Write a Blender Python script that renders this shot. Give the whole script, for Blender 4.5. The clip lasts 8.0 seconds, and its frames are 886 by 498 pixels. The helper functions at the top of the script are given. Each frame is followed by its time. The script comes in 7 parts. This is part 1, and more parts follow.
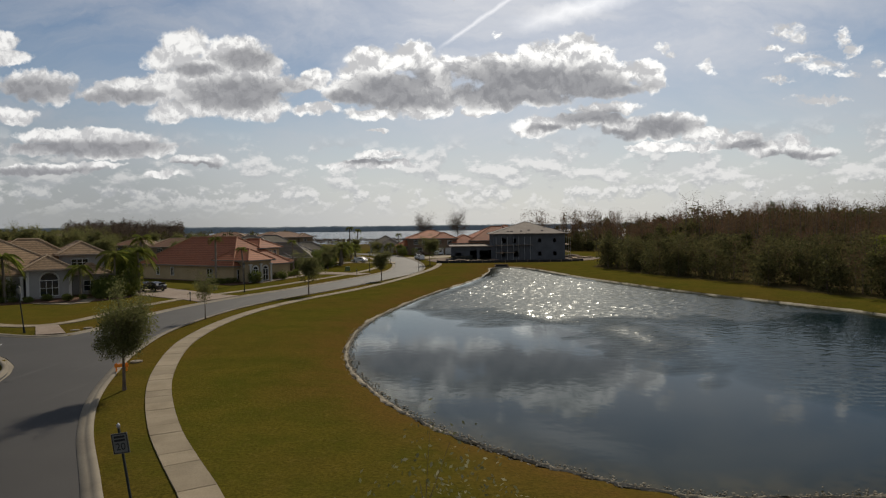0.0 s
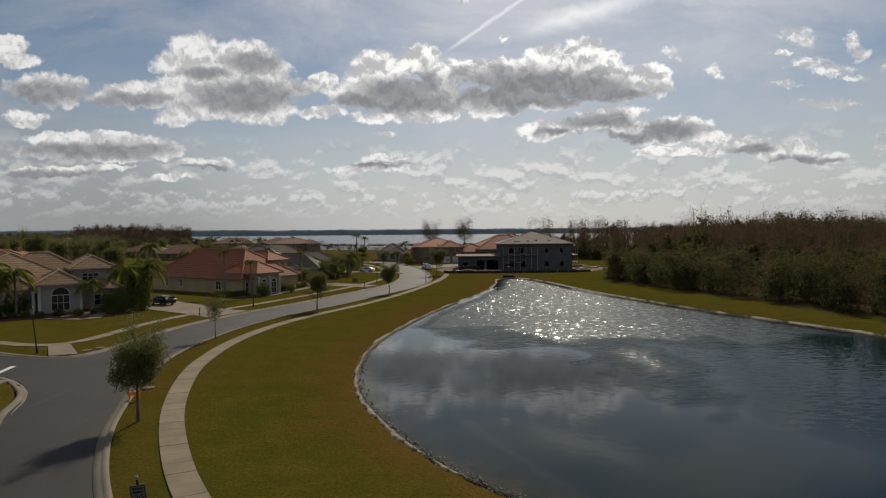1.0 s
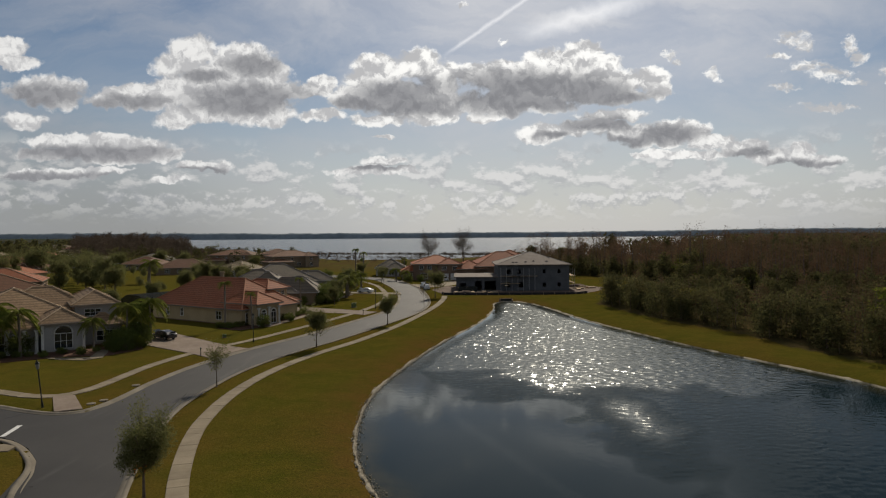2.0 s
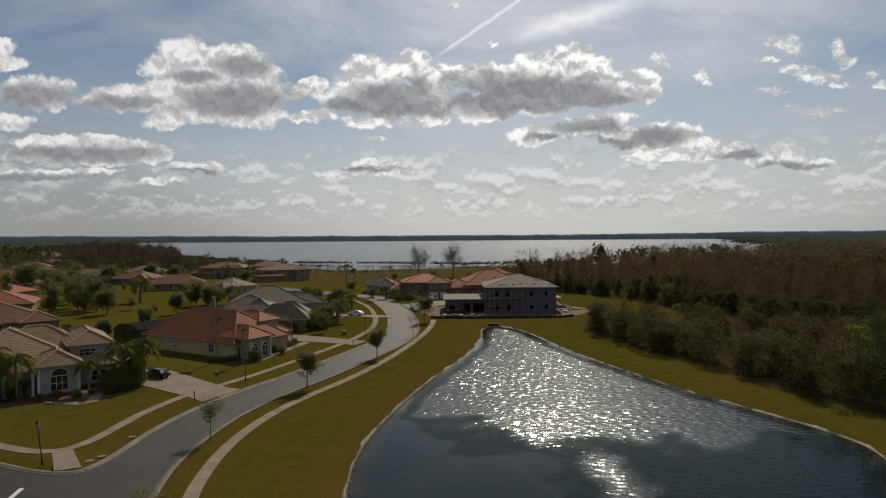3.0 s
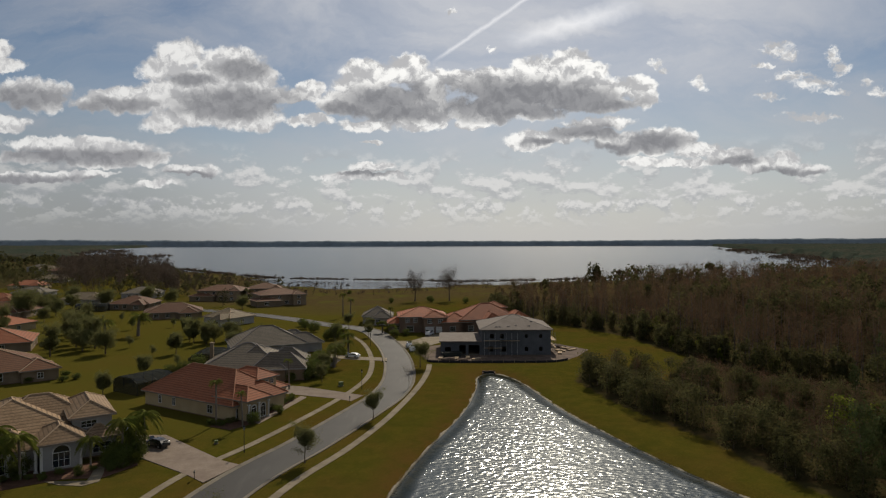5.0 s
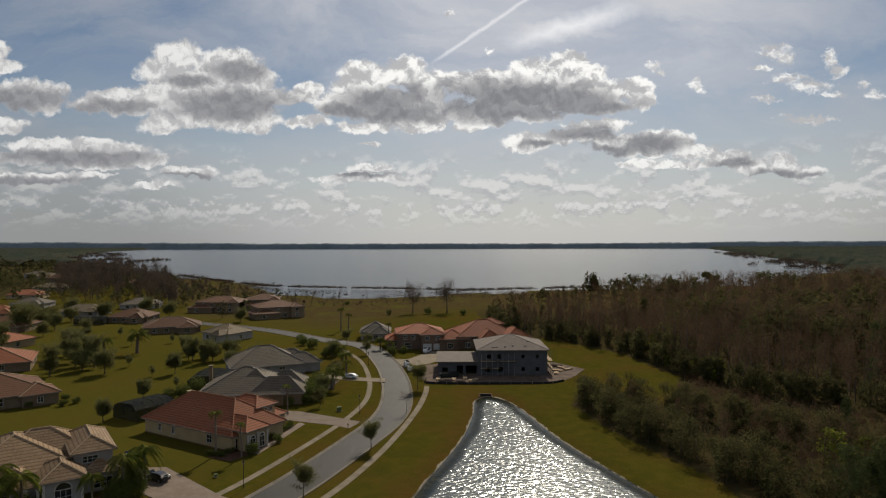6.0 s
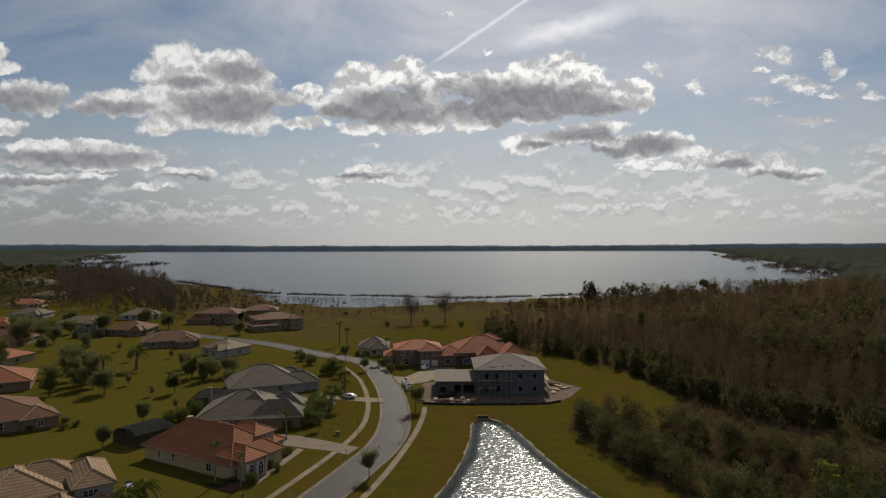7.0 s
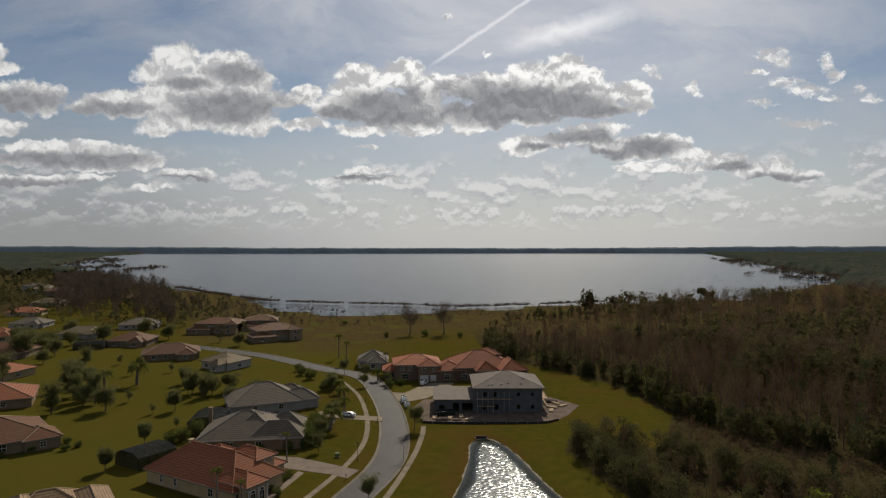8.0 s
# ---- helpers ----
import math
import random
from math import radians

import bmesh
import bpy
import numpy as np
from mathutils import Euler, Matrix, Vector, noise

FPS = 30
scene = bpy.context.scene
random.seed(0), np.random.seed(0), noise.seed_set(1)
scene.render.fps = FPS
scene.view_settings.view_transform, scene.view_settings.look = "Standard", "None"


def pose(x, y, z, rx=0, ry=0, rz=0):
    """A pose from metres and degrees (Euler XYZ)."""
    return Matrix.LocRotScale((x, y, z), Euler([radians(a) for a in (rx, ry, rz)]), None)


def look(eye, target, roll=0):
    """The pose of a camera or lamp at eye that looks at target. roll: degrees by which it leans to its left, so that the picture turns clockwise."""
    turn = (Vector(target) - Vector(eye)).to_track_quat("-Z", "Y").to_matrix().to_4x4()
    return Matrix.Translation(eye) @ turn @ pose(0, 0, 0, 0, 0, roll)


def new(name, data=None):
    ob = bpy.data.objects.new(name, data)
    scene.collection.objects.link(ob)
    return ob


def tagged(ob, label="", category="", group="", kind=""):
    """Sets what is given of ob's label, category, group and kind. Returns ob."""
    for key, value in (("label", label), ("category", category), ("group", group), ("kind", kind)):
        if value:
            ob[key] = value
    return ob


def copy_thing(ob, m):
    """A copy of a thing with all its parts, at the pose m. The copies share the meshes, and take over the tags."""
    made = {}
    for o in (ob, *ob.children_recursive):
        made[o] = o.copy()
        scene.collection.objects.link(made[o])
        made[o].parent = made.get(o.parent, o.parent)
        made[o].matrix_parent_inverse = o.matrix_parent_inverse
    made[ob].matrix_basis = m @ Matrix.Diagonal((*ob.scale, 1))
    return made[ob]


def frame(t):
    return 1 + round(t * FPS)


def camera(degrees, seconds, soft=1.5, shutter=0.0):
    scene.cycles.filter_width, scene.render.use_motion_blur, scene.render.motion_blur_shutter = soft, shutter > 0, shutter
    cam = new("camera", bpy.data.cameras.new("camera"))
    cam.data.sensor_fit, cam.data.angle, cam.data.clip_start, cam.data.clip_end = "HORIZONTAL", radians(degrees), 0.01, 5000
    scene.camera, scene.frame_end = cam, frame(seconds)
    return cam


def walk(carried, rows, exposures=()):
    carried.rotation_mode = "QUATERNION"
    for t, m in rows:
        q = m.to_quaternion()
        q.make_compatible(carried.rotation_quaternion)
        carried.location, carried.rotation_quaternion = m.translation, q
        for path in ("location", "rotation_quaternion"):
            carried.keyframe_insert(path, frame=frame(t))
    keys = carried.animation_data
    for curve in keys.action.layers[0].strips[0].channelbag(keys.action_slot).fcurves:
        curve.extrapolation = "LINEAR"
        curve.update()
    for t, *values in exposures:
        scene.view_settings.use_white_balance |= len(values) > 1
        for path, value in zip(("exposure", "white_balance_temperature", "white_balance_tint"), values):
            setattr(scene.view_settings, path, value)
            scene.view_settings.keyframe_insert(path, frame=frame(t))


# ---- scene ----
cam = camera(69.0, 8.0, soft=1.2)
PATH = [
    (0, (-0.801, 5.319, 9.386), (-0.828, 7.318, 9.324), -0.7),
    (0.5, (-0.917, 5.186, 9.886), (-0.953, 7.185, 9.831), -0.6),
    (1, (-1.046, 5.055, 11.256), (-1.092, 7.054, 11.205), -0.5),
    (2.5, (-0.416, 2.314, 19.874), (-0.451, 4.313, 19.835), -0.3),
    (3, (-0.079, 0.829, 23.035), (-0.094, 2.829, 22.998), -0.4),
    (3.5, (-0.13, 0.538, 25.954), (-0.143, 2.538, 25.92), -0.3),
    (4, (-0.181, 0.425, 28.832), (-0.192, 2.425, 28.8), -0.3),
    (4.5, (-0.031, -0.382, 31.766), (-0.039, 1.618, 31.738), -0.2),
    (6, (0.311, -2.834, 40.706), (0.313, -0.834, 40.687), -0.1),
    (6.5, (0.427, -3.495, 43.693), (0.431, -1.495, 43.676), -0.1),
    (7, (0.586, -4.055, 46.589), (0.592, -2.056, 46.574), -0.1),
    (7.5, (0.52, -4.801, 49.493), (0.529, -2.801, 49.479), -0.0),
    (8, (0.51, -5.877, 52.111), (0.52, -3.877, 52.101), -0.0),
]
walk(cam, [(t, look(eye, target, roll)) for t, eye, target, roll in PATH],
     exposures=[(0.0, 0.25), (0.5, 0.09), (1.0, 0.08), (2.5, 0.08), (4.5, 0.05), (8.0, 0.02)])

# ---------------------------------------------------------------- node helpers
class Graph:
    """Short hand for building node trees."""

    def __init__(self, tree):
        self.t = tree
        tree.nodes.clear()

    def node(self, kind):
        return self.t.nodes.new(kind)

    def put(self, socket, value):
        if isinstance(value, bpy.types.NodeSocket):
            self.t.links.new(value, socket)
        elif value is not None:
            if socket.type == "RGBA" and len(value) == 3:
                value = (*value, 1)
            socket.default_value = value

    def math(self, op, a, b=None, c=None, clamp=False):
        n = self.node("ShaderNodeMath")
        n.operation, n.use_clamp = op, clamp
        for s, v in zip(n.inputs, (a, b, c)):
            self.put(s, v)
        return n.outputs[0]

    def vec(self, op, a, b=None, c=None):
        n = self.node("ShaderNodeVectorMath")
        n.operation = op
        for s, v in zip(n.inputs, (a, b, c)):
            self.put(s, v)
        return n.outputs["Value" if op in ("DOT_PRODUCT", "LENGTH") else "Vector"]

    def noise(self, vector, scale, detail=3.0, rough=0.5, distort=0.0):
        n = self.node("ShaderNodeTexNoise")
        for k, v in (("Vector", vector), ("Scale", scale), ("Detail", detail), ("Roughness", rough), ("Distortion", distort)):
            self.put(n.inputs[k], v)
        return n

    def ramp(self, x, lo, hi, a=0.0, b=1.0):
        n = self.node("ShaderNodeMapRange")
        n.interpolation_type = "SMOOTHSTEP"
        for k, v in zip(("Value", "From Min", "From Max", "To Min", "To Max"), (x, lo, hi, a, b)):
            self.put(n.inputs[k], v)
        return n.outputs[0]

    def mix(self, fac, a, b, how="MIX"):
        n = self.node("ShaderNodeMix")
        n.data_type, n.blend_type = "RGBA", how
        self.put(n.inputs[0], fac)
        self.put(n.inputs[6], a)
        self.put(n.inputs[7], b)
        return n.outputs[2]


# ---------------------------------------------------------------- sky and sun
SUN_AZIMUTH, SUN_HEIGHT = 10.5, 37.0     # degrees to the right of +y, and above the horizon
sun_data = bpy.data.lights.new("sun", "SUN")
sun_data.energy, sun_data.angle, sun_data.color = 3.75, radians(0.53), (1.0, 0.89, 0.72)
sun = new("sun", sun_data)
sun_way = Vector((math.sin(radians(SUN_AZIMUTH)) * math.cos(radians(SUN_HEIGHT)),
                  math.cos(radians(SUN_AZIMUTH)) * math.cos(radians(SUN_HEIGHT)), math.sin(radians(SUN_HEIGHT))))
sun.matrix_world = look(sun_way * 100, (0, 0, 0))

# cumulus clouds, as puffs (u, v, half width, half height) in tangents of the angles to the side and up
CLOUD_LEFT = [(-.410, .289, .039, .026), (-.432, .267, .044, .021), (-.329, .274, .051, .026), (-.291, .252, .039, .025), (-.366, .241, .088,
              .030), (-.269, .230, .037, .018), (-.340, .210, .092, .032), (-.427, .228, .057, .025), (-.304, .191, .060, .019), (-.383, .193,
              .079, .016), (-.438, .181, .037, .014), (-.502, .228, .044, .015), (-.541, .218, .037, .016), (-.471, .215, .061, .016), (-.206,
              .234, .023, .018), (-.241, .227, .030, .011), (-.210, .186, .037, .010)]
CLOUD_EDGE = [(-.646, .232, .060, .024), (-.616, .218, .030, .021), (-.700, .300, .034, .017), (-.690, .276, .044, .012), (-.677, .184, .035,
              .014), (-.611, .152, .061, .015), (-.550, .145, .061, .017), (-.493, .141, .051, .017), (-.453, .128, .025, .013), (-.638, .131,
              .054, .011), (-.532, .125, .077, .011), (-.638, .100, .096, .008), (-.559, .106, .054, .005), (-.392, .109, .046, .008), (-.449,
              .087, .032, .006), (-.112, .153, .019, .004), (-.107, .116, .033, .008), (-.129, .100, .074, .007)]
CLOUD_MID = [(-.116, .257, .046, .023), (-.057, .267, .037, .023), (-.024, .239, .033, .030), (-.142, .241, .032, .019), (-.164, .213, .035,
             .018), (-.085, .213, .077, .028), (-.120, .182, .046, .011), (-.042, .187, .044, .016), (-.011, .197, .025, .025)]
CLOUD_SUN = [(.037, .248, .044, .017), (.074, .253, .044, .019), (.151, .266, .051, .021), (.199, .280, .033, .018), (.217, .257, .039, .025),
             (.099, .239, .095, .022), (.258, .236, .039, .018), (.300, .236, .028, .018), (.309, .218, .019, .018), (.151, .226, .121, .022),
             (.090, .204, .095, .019), (.239, .213, .070, .015), (.046, .182, .025, .008), (.186, .241, .079, .018)]
CLOUD_BANK = [(.138, .156, .042, .015), (.186, .162, .033, .012), (.239, .184, .051, .010), (.221, .167, .047, .013), (.267, .157, .051, .015),
              (.353, .162, .040, .015), (.318, .148, .070, .015), (.397, .142, .042, .012), (.440, .131, .039, .013), (.484, .117, .042, .011),
              (.532, .126, .018, .012), (.554, .110, .039, .010), (.362, .122, .068, .006), (.300, .126, .033, .005)]
CLOUD_SMALL = [(.515, .298, .025, .012), (.533, .284, .012, .009), (.493, .272, .019, .005), (.537, .252, .033, .010), (.574, .241, .037, .011),
               (.607, .227, .021, .005), (.502, .221, .026, .006), (.572, .192, .042, .006), (.600, .285, .011, .016), (.615, .266, .011, .011),
               (.674, .227, .018, .009), (.651, .245, .011, .007), (.325, .272, .011, .007), (.341, .262, .008, .004), (.391, .243, .013, .009),
               (.398, .235, .008, .005), (.074, .297, .011, .004), (.009, .353, .012, .005)]
CORE_LEFT = [(-.322, .218, .074, .018), (-.348, .204, .054, .011), (-.313, .266, .037, .011), (-.388, .250, .032, .007), (-.502, .214, .044,
             .008), (-.546, .209, .030, .008), (-.651, .223, .051, .016), (-.559, .131, .086, .010), (-.620, .135, .053, .008), (-.496, .134,
             .042, .008), (-.638, .097, .079, .005), (-.397, .102, .037, .004), (-.120, .105, .035, .004)]
CORE_MID = [(-.094, .218, .051, .018), (-.147, .205, .039, .010), (-.066, .201, .051, .012), (-.046, .230, .021, .016), (.099, .227, .091,
            .021), (.151, .227, .077, .018), (.213, .218, .051, .016), (.055, .209, .051, .016), (.265, .209, .033, .008), (.125, .204, .077,
            .012)]
CORE_BANK = [(.221, .170, .040, .011), (.265, .145, .068, .007), (.335, .154, .037, .010), (.221, .142, .047, .006), (.449, .124, .033, .006),
             (.519, .104, .046, .007), (.572, .104, .025, .004), (.147, .153, .022, .005)]

world = bpy.data.worlds.new("sky")
scene.world = world
world.use_nodes = True
g = Graph(world.node_tree)
way = g.node("ShaderNodeTexCoord").outputs["Generated"]
xyz = g.node("ShaderNodeSeparateXYZ")
g.put(xyz.inputs[0], way)
X, Y, Z = xyz.outputs
ahead = g.math("MAXIMUM", Y, 0.05)
flat = g.node("ShaderNodeCombineXYZ")
g.put(flat.inputs[0], g.math("DIVIDE", X, ahead))
g.put(flat.inputs[1], g.math("DIVIDE", Z, ahead))
uv = flat.outputs[0]
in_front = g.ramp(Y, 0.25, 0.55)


def wobble(vector, scale, amount, detail):
    n = g.noise(vector, scale, detail, 0.6)
    off = g.vec("SUBTRACT", n.outputs["Color"], (0.5, 0.5, 0.5))
    return g.vec("MULTIPLY", off, (amount, amount * 0.8, 0))


warped = g.vec("ADD", g.vec("ADD", uv, wobble(uv, 16, 0.026, 2)), wobble(uv, 46, 0.026, 7))


fray = g.vec("ADD", uv, wobble(uv, 40, 0.008, 4))


def puffs(lists, place, soft):
    """How deep a direction lies in the nearest of the puffs: 1 in the middle, 0 at the rim, less outside."""
    least = None
    for u, v, a, b in [p for some in lists for p in some]:
        d = g.vec("MULTIPLY_ADD", place, (1 / a, 1 / b, 0), (-u / a, -v / b, 0))
        q = g.vec("DOT_PRODUCT", d, d)
        least = q if least is None else g.math("SMOOTH_MIN", least, q, soft)
    return g.math("SUBTRACT", 1.0, least)


deep = puffs((CLOUD_LEFT, CLOUD_EDGE, CLOUD_MID, CLOUD_SUN, CLOUD_BANK), warped, 0.2)
wisps = puffs((CLOUD_SMALL,), g.vec("ADD", warped, wobble(uv, 90, 0.016, 5)), 0.2)
core = puffs((CORE_LEFT, CORE_MID, CORE_BANK), warped, 0.5)
billow = g.noise(uv, 30, 8, 0.62).outputs[0]
cumulus = g.math("MULTIPLY", g.ramp(g.math("MULTIPLY_ADD", billow, 2.4, g.math("SUBTRACT", deep, 1.12)), -0.22, 0.42), in_front)
thin = g.noise(g.vec("MULTIPLY", warped, (1.0, 1.6, 1)), 70, 6, 0.7).outputs[0]
wisp_cover = g.math("MULTIPLY", g.ramp(g.math("MULTIPLY_ADD", thin, 4.5, g.math("SUBTRACT", wisps, 2.12)), -0.25, 1.25), in_front)
cumulus = g.math("MAXIMUM", cumulus, wisp_cover)
dull = g.ramp(g.math("MULTIPLY_ADD", billow, 1.7, g.math("SUBTRACT", g.math("MAXIMUM", core, -4.0), 0.85)), -2.4, 0.98)
above = g.vec("ADD", warped, (0.002, 0.011, 0))
relief = g.math("SUBTRACT", g.noise(warped, 30, 5, 0.6).outputs[0], g.noise(above, 30, 5, 0.6).outputs[0])
glow_way = (0.131, 0.828, 0.545)      # the middle of the bright veil below the sun
near_sun = g.vec("DOT_PRODUCT", way, glow_way)
lit_rim = g.mix(g.ramp(near_sun, 0.80, 0.97), (0.76, 0.755, 0.742), (0.97, 0.96, 0.93))
puff_colour = g.mix(g.ramp(relief, -0.10, 0.105), (0.47, 0.47, 0.478), lit_rim)
grey = g.mix(g.ramp(relief, -0.14, 0.14), (0.222, 0.225, 0.240), (0.300, 0.302, 0.316))
puff_colour = g.mix(dull, puff_colour, grey)

# small cumulus in rows towards the horizon, on a level sheet
level = g.math("DIVIDE", g.math("MAXIMUM", Z, 0.0), g.math("SQRT", g.math("MULTIPLY_ADD", Z, -1.0, 1.0)))
lift = g.math("ADD", level, 0.03)
spin = g.math("ARCTAN2", X, Y)


def row_noise(shift, across, seed):
    c = g.node("ShaderNodeCombineXYZ")
    g.put(c.inputs[0], g.math("MULTIPLY", spin, across))
    g.put(c.inputs[1], g.math("MULTIPLY_ADD", g.math("LOGARITHM", lift, math.e), 3.0, shift))
    c.inputs[2].default_value = seed
    return g.noise(c.outputs[0], 1.15, 6, 0.58).outputs[0]


def row_pair(across, seed):
    return row_noise(0.0, across, seed), row_noise(0.24, across, seed)


upper, lower = row_pair(15.0, 2.0), row_pair(32.0, 5.0)
blend = g.ramp(level, 0.055, 0.075)
mixed = []
for k in (0, 1):
    n = g.node("ShaderNodeMix")
    g.put(n.inputs[0], blend)
    g.put(n.inputs[2], lower[k])
    g.put(n.inputs[3], upper[k])
    mixed.append(n.outputs[0])
rows_a, rows_b = mixed
row_cover = g.math("MULTIPLY", g.ramp(rows_a, 0.455, 0.565), 0.72)
low = g.ramp(Z, 0.105, 0.150, 1.0, 0.0)
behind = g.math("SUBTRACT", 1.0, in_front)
row_where = g.math("MAXIMUM", low, g.math("MULTIPLY", behind, 0.45))
row_cover = g.math("MULTIPLY", g.math("MULTIPLY", row_cover, row_where), g.ramp(Z, 0.012, 0.06))
row_light = g.ramp(g.math("SUBTRACT", rows_a, rows_b), -0.06, 0.08)
toward_sun = g.ramp(near_sun, 0.65, 0.88)
row_colour = g.mix(row_light, g.mix(toward_sun, (0.33, 0.342, 0.36), (0.41, 0.42, 0.435)), g.mix(toward_sun, (0.52, 0.52, 0.515), (0.71, 0.70, 0.69)))

# clear sky, with thin high cloud that the sun lights up
nishita = g.node("ShaderNodeTexSky")
nishita.sky_type, nishita.sun_disc = "NISHITA", False
nishita.sun_elevation, nishita.sun_rotation = radians(SUN_HEIGHT), radians(SUN_AZIMUTH)
nishita.air_density, nishita.dust_density, nishita.ozone_density = 1.0, 0.5, 2.0
clear = g.vec("SCALE", nishita.outputs[0])
clear.node.inputs["Scale"].default_value = 0.048
veil_noise = g.noise(g.vec("MULTIPLY", warped, (1.0, 2.6, 1)), 3.2, 6, 0.6, 0.6).outputs[0]
veil = g.math("MULTIPLY", g.ramp(veil_noise, 0.33, 0.72), 0.64)
glow = g.ramp(near_sun, 0.86, 0.995)
veil = g.math("MULTIPLY", veil, g.math("MAXIMUM", g.ramp(Z, 0.33, 0.46, 1.0, 0.30), behind))      # the high cloud thins out overhead, but stays full behind the camera
veil = g.math("ADD", veil, g.math("MULTIPLY", glow, 0.44), clamp=True)
# unseen sky away from the sun brightened, as fill for shaded faces
veil_colour = g.mix(g.ramp(near_sun, 0.05, 0.60), (0.46, 0.47, 0.49), (0.365, 0.385, 0.430))
veil_colour = g.mix(g.ramp(near_sun, 0.80, 0.98), veil_colour, (0.585, 0.595, 0.625))
sky_colour = g.mix(veil, clear, veil_colour)
haze = g.ramp(Z, -0.02, 0.25, 0.92, 0.0)
# haze behind the camera raised as well, to add to that fill
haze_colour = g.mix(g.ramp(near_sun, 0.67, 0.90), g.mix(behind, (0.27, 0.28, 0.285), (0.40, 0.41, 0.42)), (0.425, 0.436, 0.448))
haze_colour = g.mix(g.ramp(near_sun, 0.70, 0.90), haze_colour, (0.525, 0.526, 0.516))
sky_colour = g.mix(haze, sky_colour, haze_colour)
sky_colour = g.mix(row_cover, sky_colour, row_colour)
sky_colour = g.mix(cumulus, sky_colour, puff_colour)
# the vapour trail of an aeroplane and streaks of cirrus
slope = g.vec("DOT_PRODUCT", fray, (0.557, -0.830, 0))
along = g.vec("DOT_PRODUCT", uv, (0.830, 0.557, 0))
trail = g.math("SUBTRACT", 1.0, g.math("ABSOLUTE", g.math("MULTIPLY_ADD", slope, 230.0, 0.2397 * 230.0)), clamp=True)
trail = g.math("MULTIPLY", trail, g.math("MULTIPLY", g.ramp(along, 0.128, 0.18), in_front))
sky_colour = g.mix(g.math("MULTIPLY", trail, 0.65), sky_colour, (0.86, 0.86, 0.88))
streak = g.vec("MULTIPLY_ADD", warped, (1 / .13, 1 / .06, 0), (-.20 / .13, -.337 / .06, 0))
tilt = g.vec("MULTIPLY_ADD", warped, (-0.29 * 45, 45.0, 0), (0, -0.278 * 45, 0))
cirrus = g.math("SUBTRACT", 1.0, g.vec("DOT_PRODUCT", streak, streak), clamp=True)
band = g.node("ShaderNodeSeparateXYZ")
g.put(band.inputs[0], tilt)
band_d = g.math("ADD", band.outputs[0], band.outputs[1])
cirrus = g.math("MULTIPLY", cirrus, g.math("SUBTRACT", 1.0, g.math("ABSOLUTE", band_d), clamp=True))
sky_colour = g.mix(g.math("MULTIPLY", g.math("MULTIPLY", cirrus, in_front), 0.8), sky_colour, (0.88, 0.88, 0.89))
back = g.node("ShaderNodeBackground")
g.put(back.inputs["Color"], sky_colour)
back.inputs["Strength"].default_value = 1.0
g.put(g.node("ShaderNodeOutputWorld").inputs[0], back.outputs[0])


# ---------------------------------------------------------------- materials
MATS = {}


def material(name, build):
    if name not in MATS:
        m = bpy.data.materials.new(name)
        m.use_nodes = True
        build(Graph(m.node_tree))
        MATS[name] = m
    return MATS[name]


def finish(g, colour, rough=0.8, bump=None, strength=0.3, distance=0.05, metal=0.0, through_light=0.0, spec=0.3, sheen=None):
    b = g.node("ShaderNodeBsdfPrincipled")
    g.put(b.inputs["Base Color"], colour)
    g.put(b.inputs["Roughness"], rough)
    b.inputs["Metallic"].default_value = metal
    b.inputs["Specular IOR Level"].default_value = spec
    if sheen:
        b.inputs["Sheen Weight"].default_value, b.inputs["Sheen Roughness"].default_value = sheen[0], 0.45
        b.inputs["Sheen Tint"].default_value = (*sheen[1], 1)
    if bump is not None:
        n = g.node("ShaderNodeBump")
        n.inputs["Strength"].default_value, n.inputs["Distance"].default_value = strength, distance
        g.put(n.inputs["Height"], bump)
        g.put(b.inputs["Normal"], n.outputs[0])
    shader = b.outputs[0]
    if through_light:
        tr = g.node("ShaderNodeBsdfTranslucent")
        g.put(tr.inputs[0], colour)
        mx = g.node("ShaderNodeMixShader")
        mx.inputs[0].default_value = through_light
        g.put(mx.inputs[1], shader)
        g.put(mx.inputs[2], tr.outputs[0])
        shader = mx.outputs[0]
    g.put(g.node("ShaderNodeOutputMaterial").inputs[0], shader)


def place_of(g, world_space=False):
    if world_space:
        return g.node("ShaderNodeNewGeometry").outputs["Position"]
    return g.node("ShaderNodeTexCoord").outputs["Object"]


def two_tone(name, a, b, scale=1.0, fine=12.0, rough=0.8, bump=0.25, dirt=None, metal=0.0, spec=0.12, spread=0.12):
    """A surface of two tones at a large and a small scale, with a fine relief."""
    def build(g):
        p = place_of(g)
        big, small = g.noise(p, scale, 4, 0.6).outputs[0], g.noise(p, scale * fine, 4, 0.6).outputs[0]
        c = g.mix(g.ramp(big, 0.3, 0.7), a, b)
        c = g.mix(g.ramp(small, 0.35, 0.75, 0.0, 0.45), c, tuple(x * 0.6 for x in a))
        if dirt:
            c = g.mix(g.ramp(g.noise(p, scale * 0.37, 5, 0.65).outputs[0], 0.52, 0.72, 0.0, 0.6), c, dirt)
        rnd = g.node("ShaderNodeObjectInfo").outputs["Random"]
        c = g.mix(1.0, c, g.mix(rnd, (1 - spread,) * 3, (1 + spread,) * 3), "MULTIPLY")
        finish(g, c, rough, small, bump, 0.02, metal, spec=spec)
    return material(name, build)


